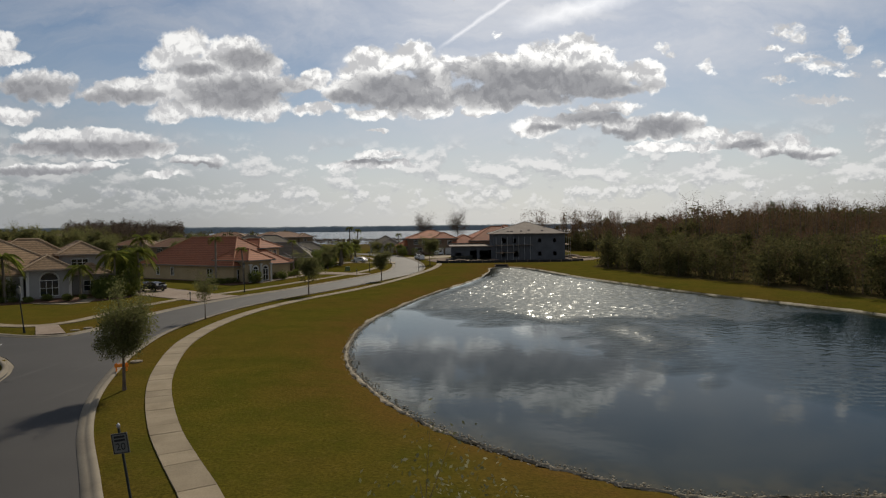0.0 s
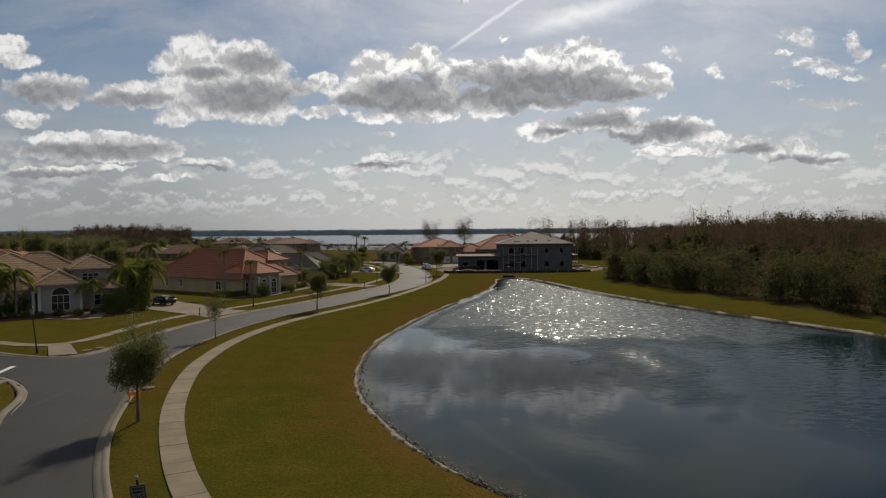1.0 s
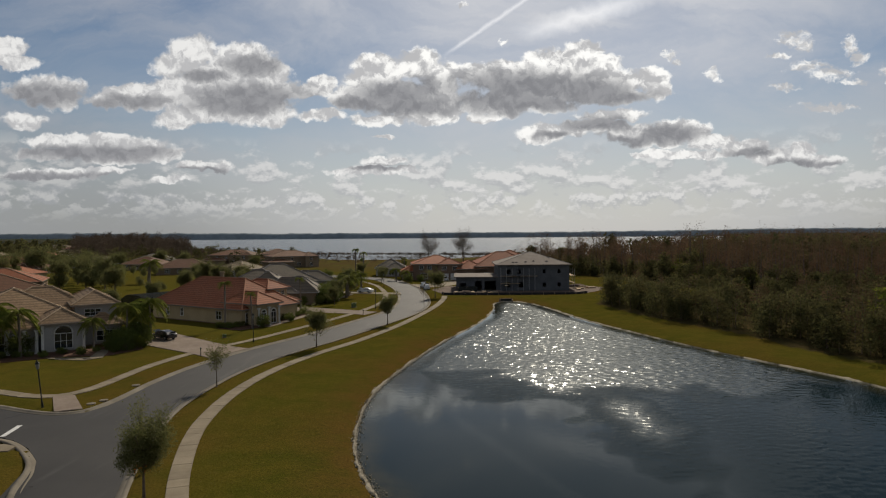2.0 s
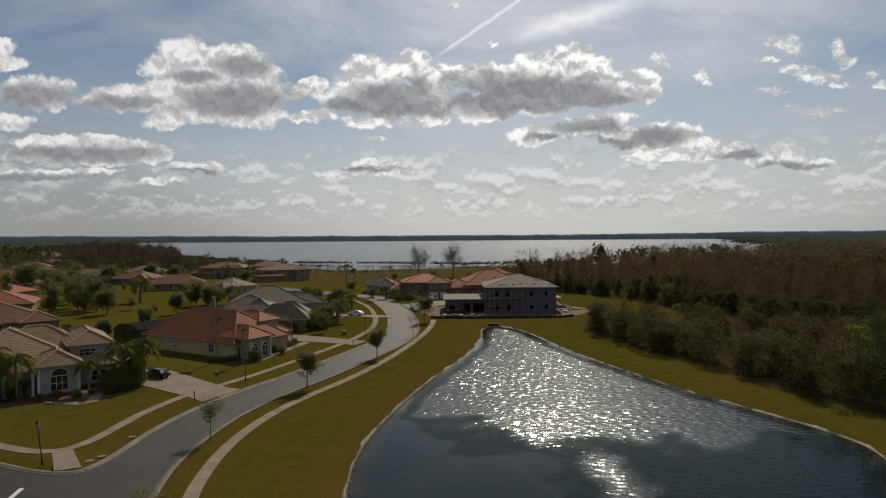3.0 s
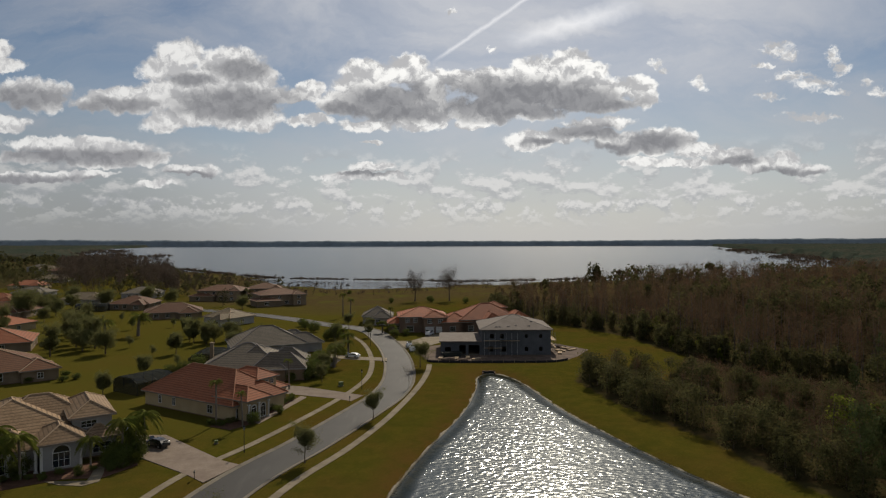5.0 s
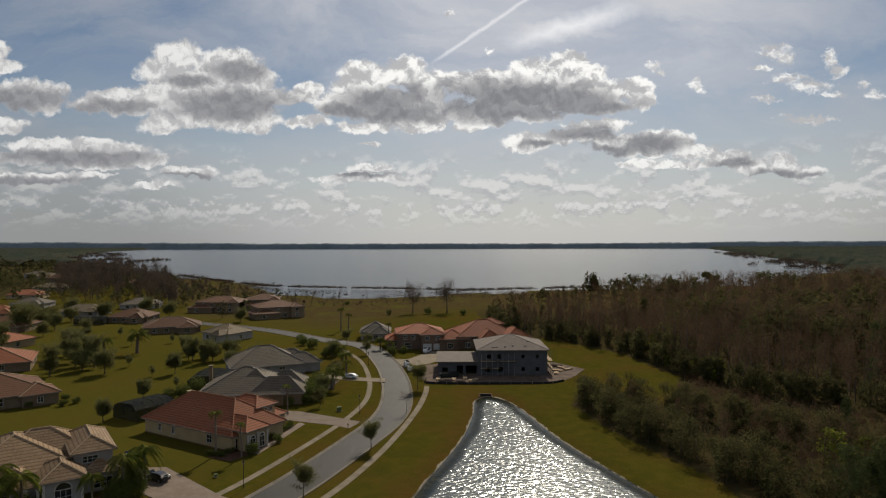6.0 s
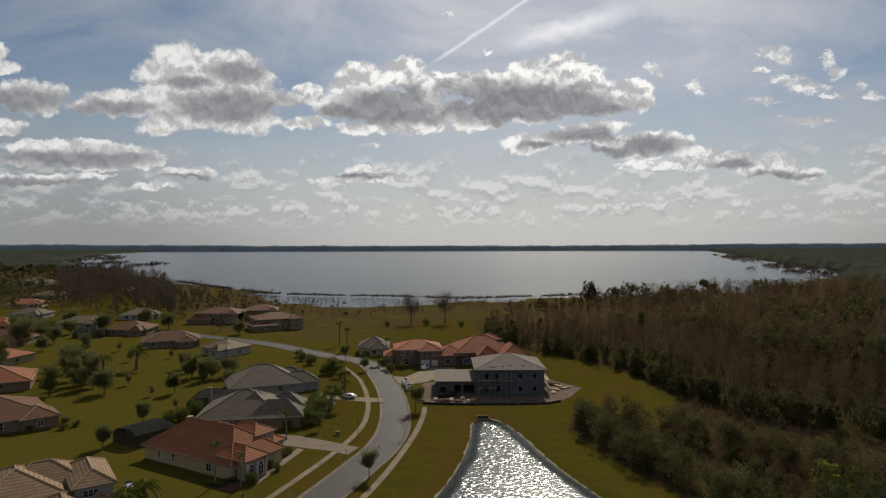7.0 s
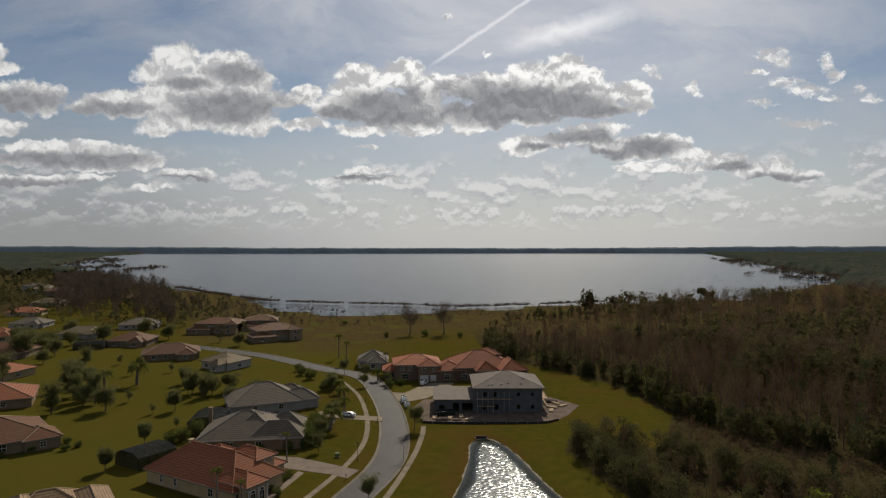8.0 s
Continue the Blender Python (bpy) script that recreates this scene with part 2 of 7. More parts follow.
def leaf_material(name, a, b, c, glow=0.35):
    def build(g):
        geo = g.node("ShaderNodeNewGeometry")
        col = g.mix(geo.outputs["Random Per Island"], a, b)
        col = g.mix(g.ramp(g.noise(geo.outputs["Position"], 0.35, 3).outputs[0], 0.4, 0.7), col, c)
        tone = g.node("ShaderNodeAttribute")          # each tree of a wood has a shade of its own
        tone.attribute_name = "tone"
        shade = g.math("ADD", tone.outputs["Fac"], 1.0)
        n = g.node("ShaderNodeCombineXYZ")
        for k in range(3):
            g.put(n.inputs[k], shade)
        finish(g, g.mix(1.0, col, n.outputs[0], "MULTIPLY"), 0.8, through_light=glow, spec=0.03)
    return material(name, build)


def grass_build(g):
    geo = g.node("ShaderNodeNewGeometry")
    p = geo.outputs["Position"]
    scrub, marsh = g.node("ShaderNodeAttribute"), g.node("ShaderNodeAttribute")
    scrub.attribute_name, marsh.attribute_name = "scrub", "marsh"
    scrub, marsh = scrub.outputs["Fac"], marsh.outputs["Fac"]
    patch, mid, fine = g.noise(p, 0.045, 4, 0.6).outputs[0], g.noise(p, 0.32, 5, 0.65).outputs[0], g.noise(p, 6.0, 4, 0.7).outputs[0]
    lawn = g.mix(g.ramp(mid, 0.33, 0.68), (0.057, 0.064, 0.011), (0.090, 0.080, 0.016))
    lawn = g.mix(g.ramp(patch, 0.42, 0.68, 0.0, 0.8), lawn, (0.098, 0.066, 0.020))
    lawn = g.mix(g.ramp(g.noise(p, 0.11, 5, 0.7).outputs[0], 0.52, 0.72, 0.0, 0.6), lawn, (0.044, 0.056, 0.011))
    tuft = g.noise(p, 1.7, 5, 0.75).outputs[0]
    lawn = g.mix(g.ramp(tuft, 0.50, 0.70, 0.0, 0.55), lawn, (0.115, 0.094, 0.030))
    lawn = g.mix(g.ramp(fine, 0.35, 0.70, 0.0, 0.75), lawn, (0.034, 0.034, 0.009))
    brush = g.mix(g.ramp(mid, 0.35, 0.65), (0.052, 0.037, 0.019), (0.044, 0.040, 0.016))
    brush = g.mix(g.ramp(fine, 0.4, 0.7, 0.0, 0.6), brush, (0.024, 0.018, 0.010))
    reed = g.mix(g.ramp(mid, 0.35, 0.7), (0.078, 0.056, 0.024), (0.048, 0.036, 0.017))
    reed = g.mix(g.ramp(patch, 0.5, 0.66), reed, (0.072, 0.068, 0.017))
    dry = g.node("ShaderNodeAttribute")
    dry.attribute_name = "dry"
    parched = g.math("MULTIPLY", dry.outputs["Fac"], g.ramp(mid, 0.30, 0.62, 0.35, 0.95))
    # back lawns painted lighter, as backlit grass looks from afar
    backlit = g.node("ShaderNodeAttribute")
    backlit.attribute_name = "backlit"
    lawn = g.mix(g.math("MULTIPLY", backlit.outputs["Fac"], g.ramp(mid, 0.25, 0.65, 0.85, 0.45)), lawn, (0.076, 0.074, 0.018))
    lawn = g.mix(parched, lawn, g.mix(g.ramp(fine, 0.4, 0.7), (0.092, 0.060, 0.020), (0.058, 0.042, 0.016)))
    lawn = g.mix(1.0, lawn, (0.95, 0.86, 0.66), "MULTIPLY")
    c = g.mix(scrub, lawn, brush)
    c = g.mix(marsh, c, reed)
    finish(g, c, 0.9, g.math("ADD", g.math("ADD", fine, tuft), mid), 0.6, 0.12, spec=0.0, sheen=(0.04, (0.46, 0.40, 0.09)))


def asphalt_build(g):
    p = place_of(g, True)
    big, grit = g.noise(p, 0.12, 5, 0.6).outputs[0], g.noise(p, 40, 3, 0.7).outputs[0]
    track = g.noise(g.vec("MULTIPLY", p, (1, 0.15, 1)), 0.6, 4, 0.6).outputs[0]
    c = g.mix(g.ramp(big, 0.3, 0.7), (0.0185, 0.0170, 0.0155), (0.028, 0.0258, 0.0235))
    c = g.mix(g.ramp(grit, 0.4, 0.8, 0.0, 0.5), c, (0.022, 0.021, 0.021))
    c = g.mix(g.ramp(track, 0.55, 0.75, 0.0, 0.5), c, (0.054, 0.051, 0.047))
    finish(g, c, 0.72, grit, 0.2, 0.01, spec=0.25)


def roof_build(a, b, c):
    def build(g):
        p = place_of(g)
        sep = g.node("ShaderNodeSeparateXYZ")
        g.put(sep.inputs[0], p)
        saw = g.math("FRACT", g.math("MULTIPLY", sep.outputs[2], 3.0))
        big, small = g.noise(p, 0.5, 4, 0.6).outputs[0], g.noise(g.vec("MULTIPLY", p, (3.2, 3.2, 5.6)), 1.0, 2, 0.5).outputs[0]
        col = g.mix(g.ramp(small, 0.35, 0.65), a, b)
        col = g.mix(g.ramp(big, 0.42, 0.72, 0.0, 0.6), col, c)
        rnd = g.node("ShaderNodeObjectInfo").outputs["Random"]
        col = g.mix(1.0, col, g.mix(rnd, (0.86, 0.86, 0.88), (1.14, 1.12, 1.10)), "MULTIPLY")
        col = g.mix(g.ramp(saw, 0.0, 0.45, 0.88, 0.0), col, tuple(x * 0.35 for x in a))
        finish(g, col, 0.75, g.math("ADD", saw, g.math("MULTIPLY", small, 0.5)), 0.8, 0.06, spec=0.13)
    return build


def water_build(g):
    p = place_of(g, True)
    wind = g.node("ShaderNodeAttribute")
    wind.attribute_name = "wind"
    wind = wind.outputs["Fac"]
    ripple = g.noise(g.vec("MULTIPLY", p, (1.0, 0.80, 1.0)), 1.6, 2.0, 0.5).outputs[0]
    n = g.node("ShaderNodeBump")
    n.inputs["Strength"].default_value, n.inputs["Distance"].default_value = 1.0, 0.0045
    g.put(n.inputs["Height"], ripple)
    shallow = g.node("ShaderNodeAttribute")
    shallow.attribute_name = "shallow"
    bed = g.mix(g.ramp(g.noise(p, 0.9, 5, 0.7).outputs[0], 0.38, 0.66), (0.034, 0.030, 0.014), (0.010, 0.013, 0.008))
    body = g.node("ShaderNodeBsdfDiffuse")
    g.put(body.inputs["Color"], g.mix(shallow.outputs["Fac"], (0.0035, 0.0105, 0.0135), bed))
    gloss = g.node("ShaderNodeBsdfGlossy")
    gloss.inputs["Color"].default_value = (0.96, 1.0, 1.0, 1)
    g.put(gloss.inputs["Roughness"], g.math("MULTIPLY_ADD", wind, 0.145, 0.045))
    g.put(gloss.inputs["Normal"], n.outputs[0])
    fresnel = g.node("ShaderNodeFresnel")
    fresnel.inputs["IOR"].default_value = 1.333
    mx = g.node("ShaderNodeMixShader")
    calm = g.math("MULTIPLY", g.math("POWER", fresnel.outputs[0], 1.5), 1.55, clamp=True)
    ruffled = g.math("MULTIPLY_ADD", g.math("POWER", fresnel.outputs[0], 1.45), 0.20, g.math("MULTIPLY", g.math("MULTIPLY", wind, wind), 0.12))
    share = g.node("ShaderNodeMix")
    for socket, value in zip((share.inputs[0], share.inputs[2], share.inputs[3]), (g.math("SQRT", wind), calm, ruffled)):
        g.put(socket, value)
    g.put(mx.inputs[0], share.outputs[0])
    g.put(mx.inputs[1], body.outputs[0])
    g.put(mx.inputs[2], gloss.outputs[0])
    g.put(g.node("ShaderNodeOutputMaterial").inputs[0], mx.outputs[0])


def lake_build(g):
    p = place_of(g, True)
    wave = g.noise(g.vec("MULTIPLY", p, (0.7, 1.2, 1.0)), 0.45, 3, 0.6).outputs[0]
    b = g.node("ShaderNodeBsdfPrincipled")
    b.inputs["Specular IOR Level"].default_value = 0.22
    g.put(b.inputs["Base Color"], (0.014, 0.025, 0.038))
    b.inputs["Roughness"].default_value = 0.20
    b.inputs["IOR"].default_value = 1.333
    n = g.node("ShaderNodeBump")
    n.inputs["Strength"].default_value, n.inputs["Distance"].default_value = 0.9, 0.40
    g.put(n.inputs["Height"], wave)
    g.put(b.inputs["Normal"], n.outputs[0])
    g.put(g.node("ShaderNodeOutputMaterial").inputs[0], b.outputs[0])


def glass_build(g):
    b = g.node("ShaderNodeBsdfPrincipled")
    g.put(b.inputs["Base Color"], (0.015, 0.02, 0.024))
    b.inputs["Roughness"].default_value = 0.06
    b.inputs["Specular IOR Level"].default_value = 0.7
    g.put(g.node("ShaderNodeOutputMaterial").inputs[0], b.outputs[0])


def screen_build(g):
    d = g.node("ShaderNodeBsdfDiffuse")
    g.put(d.inputs[0], (0.030, 0.033, 0.034))
    tr = g.node("ShaderNodeBsdfTransparent")
    mx = g.node("ShaderNodeMixShader")
    mx.inputs[0].default_value = 0.72
    g.put(mx.inputs[1], tr.outputs[0])
    g.put(mx.inputs[2], d.outputs[0])
    g.put(g.node("ShaderNodeOutputMaterial").inputs[0], mx.outputs[0])


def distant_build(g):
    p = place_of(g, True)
    # foliage tones lifted and cooled, with some distance haze in the colour
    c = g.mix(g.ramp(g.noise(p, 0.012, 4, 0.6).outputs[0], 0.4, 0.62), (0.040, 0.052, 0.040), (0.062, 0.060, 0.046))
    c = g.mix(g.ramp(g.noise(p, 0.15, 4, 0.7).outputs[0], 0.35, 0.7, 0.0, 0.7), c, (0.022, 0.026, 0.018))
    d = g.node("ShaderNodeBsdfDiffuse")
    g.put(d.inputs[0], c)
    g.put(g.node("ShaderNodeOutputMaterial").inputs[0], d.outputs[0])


GRASS = material("grass", grass_build)
ASPHALT = material("asphalt", asphalt_build)
WATER = material("pond_water", water_build)
LAKE = material("lake_water", lake_build)
GLASS = material("window_glass", glass_build)
SCREEN = material("pool_screen", screen_build)
CONCRETE = two_tone("concrete", (0.178, 0.146, 0.100), (0.228, 0.190, 0.134), 0.5, 30, 0.9, 0.2, (0.115, 0.094, 0.060))
KERB = two_tone("kerb_concrete", (0.1487, 0.1292, 0.1003), (0.1913, 0.1683, 0.1318), 0.4, 40, 0.9, 0.2, (0.0808, 0.0697, 0.0527))
DRIVE = two_tone("driveway_pavers", (0.170, 0.132, 0.102), (0.215, 0.172, 0.136), 0.5, 9, 0.9, 0.3, (0.125, 0.094, 0.074))
SAND = two_tone("shore_sand", (0.20, 0.175, 0.130), (0.33, 0.295, 0.23), 2.2, 5, 0.95, 0.5, (0.075, 0.060, 0.034))
DIRT = two_tone("bare_dirt", (0.085, 0.060, 0.044), (0.150, 0.108, 0.084), 0.35, 12, 0.95, 0.5, (0.045, 0.042, 0.018))
MULCH = two_tone("mulch", (0.075, 0.040, 0.026), (0.12, 0.065, 0.042), 1.2, 10, 0.95, 0.6)
STUCCO_TAN = two_tone("tan_stucco", (0.185, 0.140, 0.092), (0.220, 0.168, 0.112), 0.4, 30, 0.9, 0.25, (0.135, 0.105, 0.072))
STUCCO_YELLOW = two_tone("yellow_stucco", (0.357, 0.281, 0.162), (0.408, 0.323, 0.196), 0.4, 30, 0.9, 0.25, (0.255, 0.204, 0.128))
STUCCO_GREY = two_tone("grey_stucco", (0.2839, 0.2737, 0.2563), (0.3378, 0.3276, 0.3058), 0.4, 30, 0.9, 0.25, (0.2082, 0.1966, 0.1864))
STUCCO_BROWN = two_tone("brown_stucco", (0.147, 0.098, 0.070), (0.182, 0.126, 0.091), 0.4, 30, 0.9, 0.25, (0.098, 0.070, 0.056))
BLOCK = two_tone("grey_block_wall", (0.080, 0.084, 0.090), (0.105, 0.109, 0.115), 0.5, 9, 0.95, 0.3, (0.072, 0.072, 0.072))
TRIM = two_tone("white_trim", (0.496, 0.480, 0.448), (0.560, 0.544, 0.512), 0.8, 20, 0.7, 0.1)
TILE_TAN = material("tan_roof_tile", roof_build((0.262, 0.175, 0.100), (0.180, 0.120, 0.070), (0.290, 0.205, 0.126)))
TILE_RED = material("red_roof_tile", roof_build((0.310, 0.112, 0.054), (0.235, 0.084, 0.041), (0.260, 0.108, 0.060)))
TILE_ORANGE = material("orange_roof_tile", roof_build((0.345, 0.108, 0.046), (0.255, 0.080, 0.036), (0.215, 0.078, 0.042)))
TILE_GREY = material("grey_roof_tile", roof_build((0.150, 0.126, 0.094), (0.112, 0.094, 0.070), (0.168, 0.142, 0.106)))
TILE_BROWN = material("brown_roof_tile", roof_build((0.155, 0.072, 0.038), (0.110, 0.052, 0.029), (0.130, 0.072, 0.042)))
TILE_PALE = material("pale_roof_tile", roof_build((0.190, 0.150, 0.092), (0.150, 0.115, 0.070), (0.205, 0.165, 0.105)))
FELT = two_tone("roofing_felt", (0.140, 0.115, 0.098), (0.178, 0.150, 0.128), 0.5, 14, 0.85, 0.3, (0.1263, 0.1033, 0.0861))
CAP_PALE = two_tone("pale_ridge_tile", (0.3277, 0.2357, 0.1495), (0.3795, 0.2818, 0.1840), 1, 10, 0.8)
CAP_RED = two_tone("pink_ridge_tile", (0.2805, 0.1275, 0.0723), (0.3230, 0.1530, 0.0892), 1, 10, 0.8)
CAP_GREY = two_tone("grey_ridge_tile", (0.17, 0.15, 0.14), (0.21, 0.19, 0.17), 1, 10, 0.8)
FASCIA = two_tone("beige_fascia", (0.20, 0.17, 0.14), (0.25, 0.21, 0.17), 0.8, 20, 0.7, 0.1)
BARK = two_tone("bark", (0.1020, 0.0744, 0.0540), (0.1560, 0.1200, 0.0900), 3, 8, 0.95, 0.6)
TRUNK_GREY = two_tone("grey_swamp_bark", (0.078, 0.064, 0.053), (0.115, 0.096, 0.080), 2, 8, 0.95, 0.4)
BARK_PALE = two_tone("pale_bark", (0.19, 0.165, 0.14), (0.26, 0.23, 0.20), 3, 8, 0.95, 0.6)
PALM_BARK = two_tone("palm_bark", (0.14, 0.115, 0.09), (0.20, 0.17, 0.14), 2, 9, 0.95, 0.6)
LEAF_OAK = leaf_material("oak_leaves", (0.098, 0.110, 0.040), (0.180, 0.173, 0.070), (0.130, 0.126, 0.050), 0.48)
LEAF_LAUREL = leaf_material("shrub_leaves", (0.0683, 0.0957, 0.0238), (0.1366, 0.1571, 0.0376), (0.0991, 0.1025, 0.0308))
LEAF_WOODS = leaf_material("thicket_leaves", (0.0560, 0.0610, 0.0240), (0.0990, 0.0930, 0.0370), (0.0880, 0.0760, 0.0320), 0.42)
LEAF_LIGHT = leaf_material("light_green_leaves", (0.080, 0.105, 0.015), (0.130, 0.140, 0.022), (0.095, 0.095, 0.020), 0.45)
LEAF_PALM = leaf_material("palm_fronds", (0.1010, 0.1346, 0.0215), (0.2020, 0.2087, 0.0404), (0.1413, 0.1413, 0.0350), 0.5)
LEAF_PINE = leaf_material("pine_needles", (0.0420, 0.0616, 0.0224), (0.0784, 0.0952, 0.0336), (0.0616, 0.0672, 0.0252), 0.25)
TWIG_RED = leaf_material("russet_twigs", (0.1320, 0.0700, 0.0420), (0.0950, 0.0620, 0.0400), (0.0960, 0.0780, 0.0420), 0.34)
TWIG_GREY = leaf_material("grey_twigs", (0.1148, 0.0891, 0.0675), (0.0783, 0.0621, 0.0486), (0.0945, 0.0675, 0.0459), 0.2)
BLOSSOM = leaf_material("pale_young_leaves", (0.10, 0.105, 0.045), (0.26, 0.25, 0.17), (0.12, 0.12, 0.05), 0.4)
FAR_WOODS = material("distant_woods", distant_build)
# pale blue-grey holds the haze over the wooded shore as colour
FAR_SHORE = two_tone("hazed_far_shore", (0.1875, 0.2250, 0.2475), (0.2250, 0.2625, 0.2820), 0.004, 6, 1.0, 0.0)
CAR_DARK = two_tone("dark_car_paint", (0.012, 0.013, 0.016), (0.016, 0.017, 0.02), 1, 10, 0.25, 0.0, spec=0.6)
CAR_WHITE = two_tone("white_car_paint", (0.72, 0.72, 0.72), (0.76, 0.76, 0.76), 1, 10, 0.25, 0.0, spec=0.6)
CAR_SILVER = two_tone("silver_car_paint", (0.42, 0.44, 0.46), (0.46, 0.48, 0.50), 1, 10, 0.28, 0.0, metal=0.4, spec=0.6)
RUBBER = two_tone("tyre_rubber", (0.018, 0.018, 0.018), (0.024, 0.024, 0.024), 4, 8, 0.9)
STEEL = two_tone("galvanised_steel", (0.34, 0.34, 0.34), (0.42, 0.42, 0.42), 2, 10, 0.45, 0.05, metal=0.7)
DARK_METAL = two_tone("dark_painted_metal", (0.018, 0.022, 0.020), (0.028, 0.032, 0.030), 2, 10, 0.5, 0.05)
# white sign darkened to grey: its backlit shade is in the colour
SIGN_SHADED = two_tone("shaded_sign_face", (0.10, 0.10, 0.095), (0.13, 0.13, 0.12), 2, 10, 0.5, 0.02)
SIGN_BLACK = two_tone("sign_ink", (0.02, 0.02, 0.02), (0.03, 0.03, 0.03), 2, 10, 0.6, 0.02)
ORANGE = two_tone("safety_orange", (0.75, 0.20, 0.02), (0.85, 0.25, 0.03), 2, 10, 0.6, 0.02)
GREEN_BOX = two_tone("utility_green", (0.10, 0.13, 0.05), (0.13, 0.16, 0.07), 2, 10, 0.6, 0.05)
PAINT = two_tone("road_paint", (0.55, 0.55, 0.53), (0.68, 0.68, 0.66), 1.5, 10, 0.8, 0.05)
WOOD = two_tone("raw_timber", (0.36, 0.26, 0.16), (0.45, 0.34, 0.22), 1.5, 10, 0.85, 0.2)
FENCE_BLACK = two_tone("silt_fence_cloth", (0.02, 0.02, 0.02), (0.035, 0.033, 0.03), 1, 10, 0.9, 0.1)
LAMP_GLASS = two_tone("lantern_glass", (0.16, 0.16, 0.14), (0.20, 0.20, 0.18), 2, 10, 0.3, 0.0)


# ---------------------------------------------------------------- mesh helpers
def np_mesh(name, verts, faces, mat=None, smooth=False):
    """A mesh from arrays of corners and of faces with the same number of sides."""
    verts, faces = np.asarray(verts, np.float32).reshape(-1, 3), np.asarray(faces, np.int32)
    me = bpy.data.meshes.new(name)
    me.vertices.add(len(verts))
    me.vertices.foreach_set("co", verts.ravel())
    n, k = faces.shape
    me.loops.add(n * k)
    me.loops.foreach_set("vertex_index", faces.ravel())
    me.polygons.add(n)
    me.polygons.foreach_set("loop_start", np.arange(0, n * k, k, dtype=np.int32))
    if smooth:
        me.polygons.foreach_set("use_smooth", np.ones(n, bool))
    me.update(calc_edges=True)
    if mat:
        me.materials.append(mat)
    return me


def part(name, me, parent, label=""):
    ob = new(name, me)
    ob.parent = parent
    return tagged(ob, label) if label else ob


def base(name, m, label, category, group="", kind=""):
    """An Empty at a thing's foot, which carries its parts."""
    ob = new(name)
    ob.matrix_world = m
    ob.empty_display_size = 0.3
    return tagged(ob, label, category, group, kind)


class Build:
    """Gathers boxes, tubes and prisms into one mesh."""

    def __init__(self):
        self.bm = bmesh.new()

    def box(self, x0, y0, z0, x1, y1, z1, m=None):
        vs = [self.bm.verts.new((x, y, z)) for z in (z0, z1) for y in (y0, y1) for x in (x0, x1)]
        for f in ((0, 2, 3, 1), (4, 5, 7, 6), (0, 1, 5, 4), (2, 6, 7, 3), (0, 4, 6, 2), (1, 3, 7, 5)):
            self.bm.faces.new([vs[i] for i in f])
        if m is not None:
            bmesh.ops.transform(self.bm, matrix=m, verts=vs)
        return self

    def tube(self, points, radii, sides=6, cap=True):
        pts = [Vector(p) for p in points]
        rings = []
        for i, p in enumerate(pts):
            d = (pts[min(i + 1, len(pts) - 1)] - pts[max(i - 1, 0)]).normalized()
            side = d.cross(Vector((0.31, 0.95, 0.11))).normalized()
            up = side.cross(d)
            r = radii[i] if isinstance(radii, (list, tuple)) else radii
            rings.append([self.bm.verts.new(p + (side * math.cos(a) + up * math.sin(a)) * r)
                          for a in (2 * math.pi * k / sides for k in range(sides))])
        for a, b in zip(rings, rings[1:]):
            for k in range(sides):
                self.bm.faces.new((a[k], a[(k + 1) % sides], b[(k + 1) % sides], b[k]))
        if cap:
            self.bm.faces.new(rings[0][::-1])
            self.bm.faces.new(rings[-1])
        return self

    def prism(self, outline, z0, z1):
        lo = [self.bm.verts.new((x, y, z0)) for x, y in outline]
        hi = [self.bm.verts.new((x, y, z1)) for x, y in outline]
        n = len(lo)
        self.bm.faces.new(lo[::-1])
        self.bm.faces.new(hi)
        for k in range(n):
            self.bm.faces.new((lo[k], lo[(k + 1) % n], hi[(k + 1) % n], hi[k]))
        return self

    def shape(self, verts, faces):
        vs = [self.bm.verts.new(v) for v in verts]
        for f in faces:
            self.bm.faces.new([vs[i] for i in f])
        return self

    def done(self, name, mat, bevel=0.0, smooth=False):
        bmesh.ops.recalc_face_normals(self.bm, faces=self.bm.faces)
        if bevel:
            bmesh.ops.bevel(self.bm, geom=self.bm.edges[:], offset=bevel, segments=1, affect="EDGES", clamp_overlap=True)
        me = bpy.data.meshes.new(name)
        self.bm.to_mesh(me)
        self.bm.free()
        if smooth:
            me.polygons.foreach_set("use_smooth", np.ones(len(me.polygons), bool))
        me.materials.append(mat)
        return me


def spline(points, step=1.0, closed=False):
    """A smooth line through the points, with corners a step apart."""
    p = np.array(points, float)
    if closed:
        p = np.vstack([p[-1], p, p[0], p[1]])
    else:
        p = np.vstack([2 * p[0] - p[1], p, 2 * p[-1] - p[-2]])
    out = []
    for a, b, c, d in zip(p, p[1:], p[2:], p[3:]):
        n = max(2, int(np.linalg.norm(c - b) / step * 2))
        t = np.linspace(0, 1, n, endpoint=False)[:, None]
        out.append(0.5 * (2 * b + (c - a) * t + (2 * a - 5 * b + 4 * c - d) * t ** 2 + (3 * b - a - 3 * c + d) * t ** 3))
    if not closed:
        out.append(p[-2:-1])
    q = np.vstack(out)
    if closed:
        q = np.vstack([q, q[:1]])
    run = np.r_[0, np.cumsum(np.linalg.norm(np.diff(q, axis=0), axis=1))]
    s = np.linspace(0, run[-1], max(3, int(run[-1] / step) + 1))
    q = np.c_[np.interp(s, run, q[:, 0]), np.interp(s, run, q[:, 1])]
    return q[:-1] if closed else q


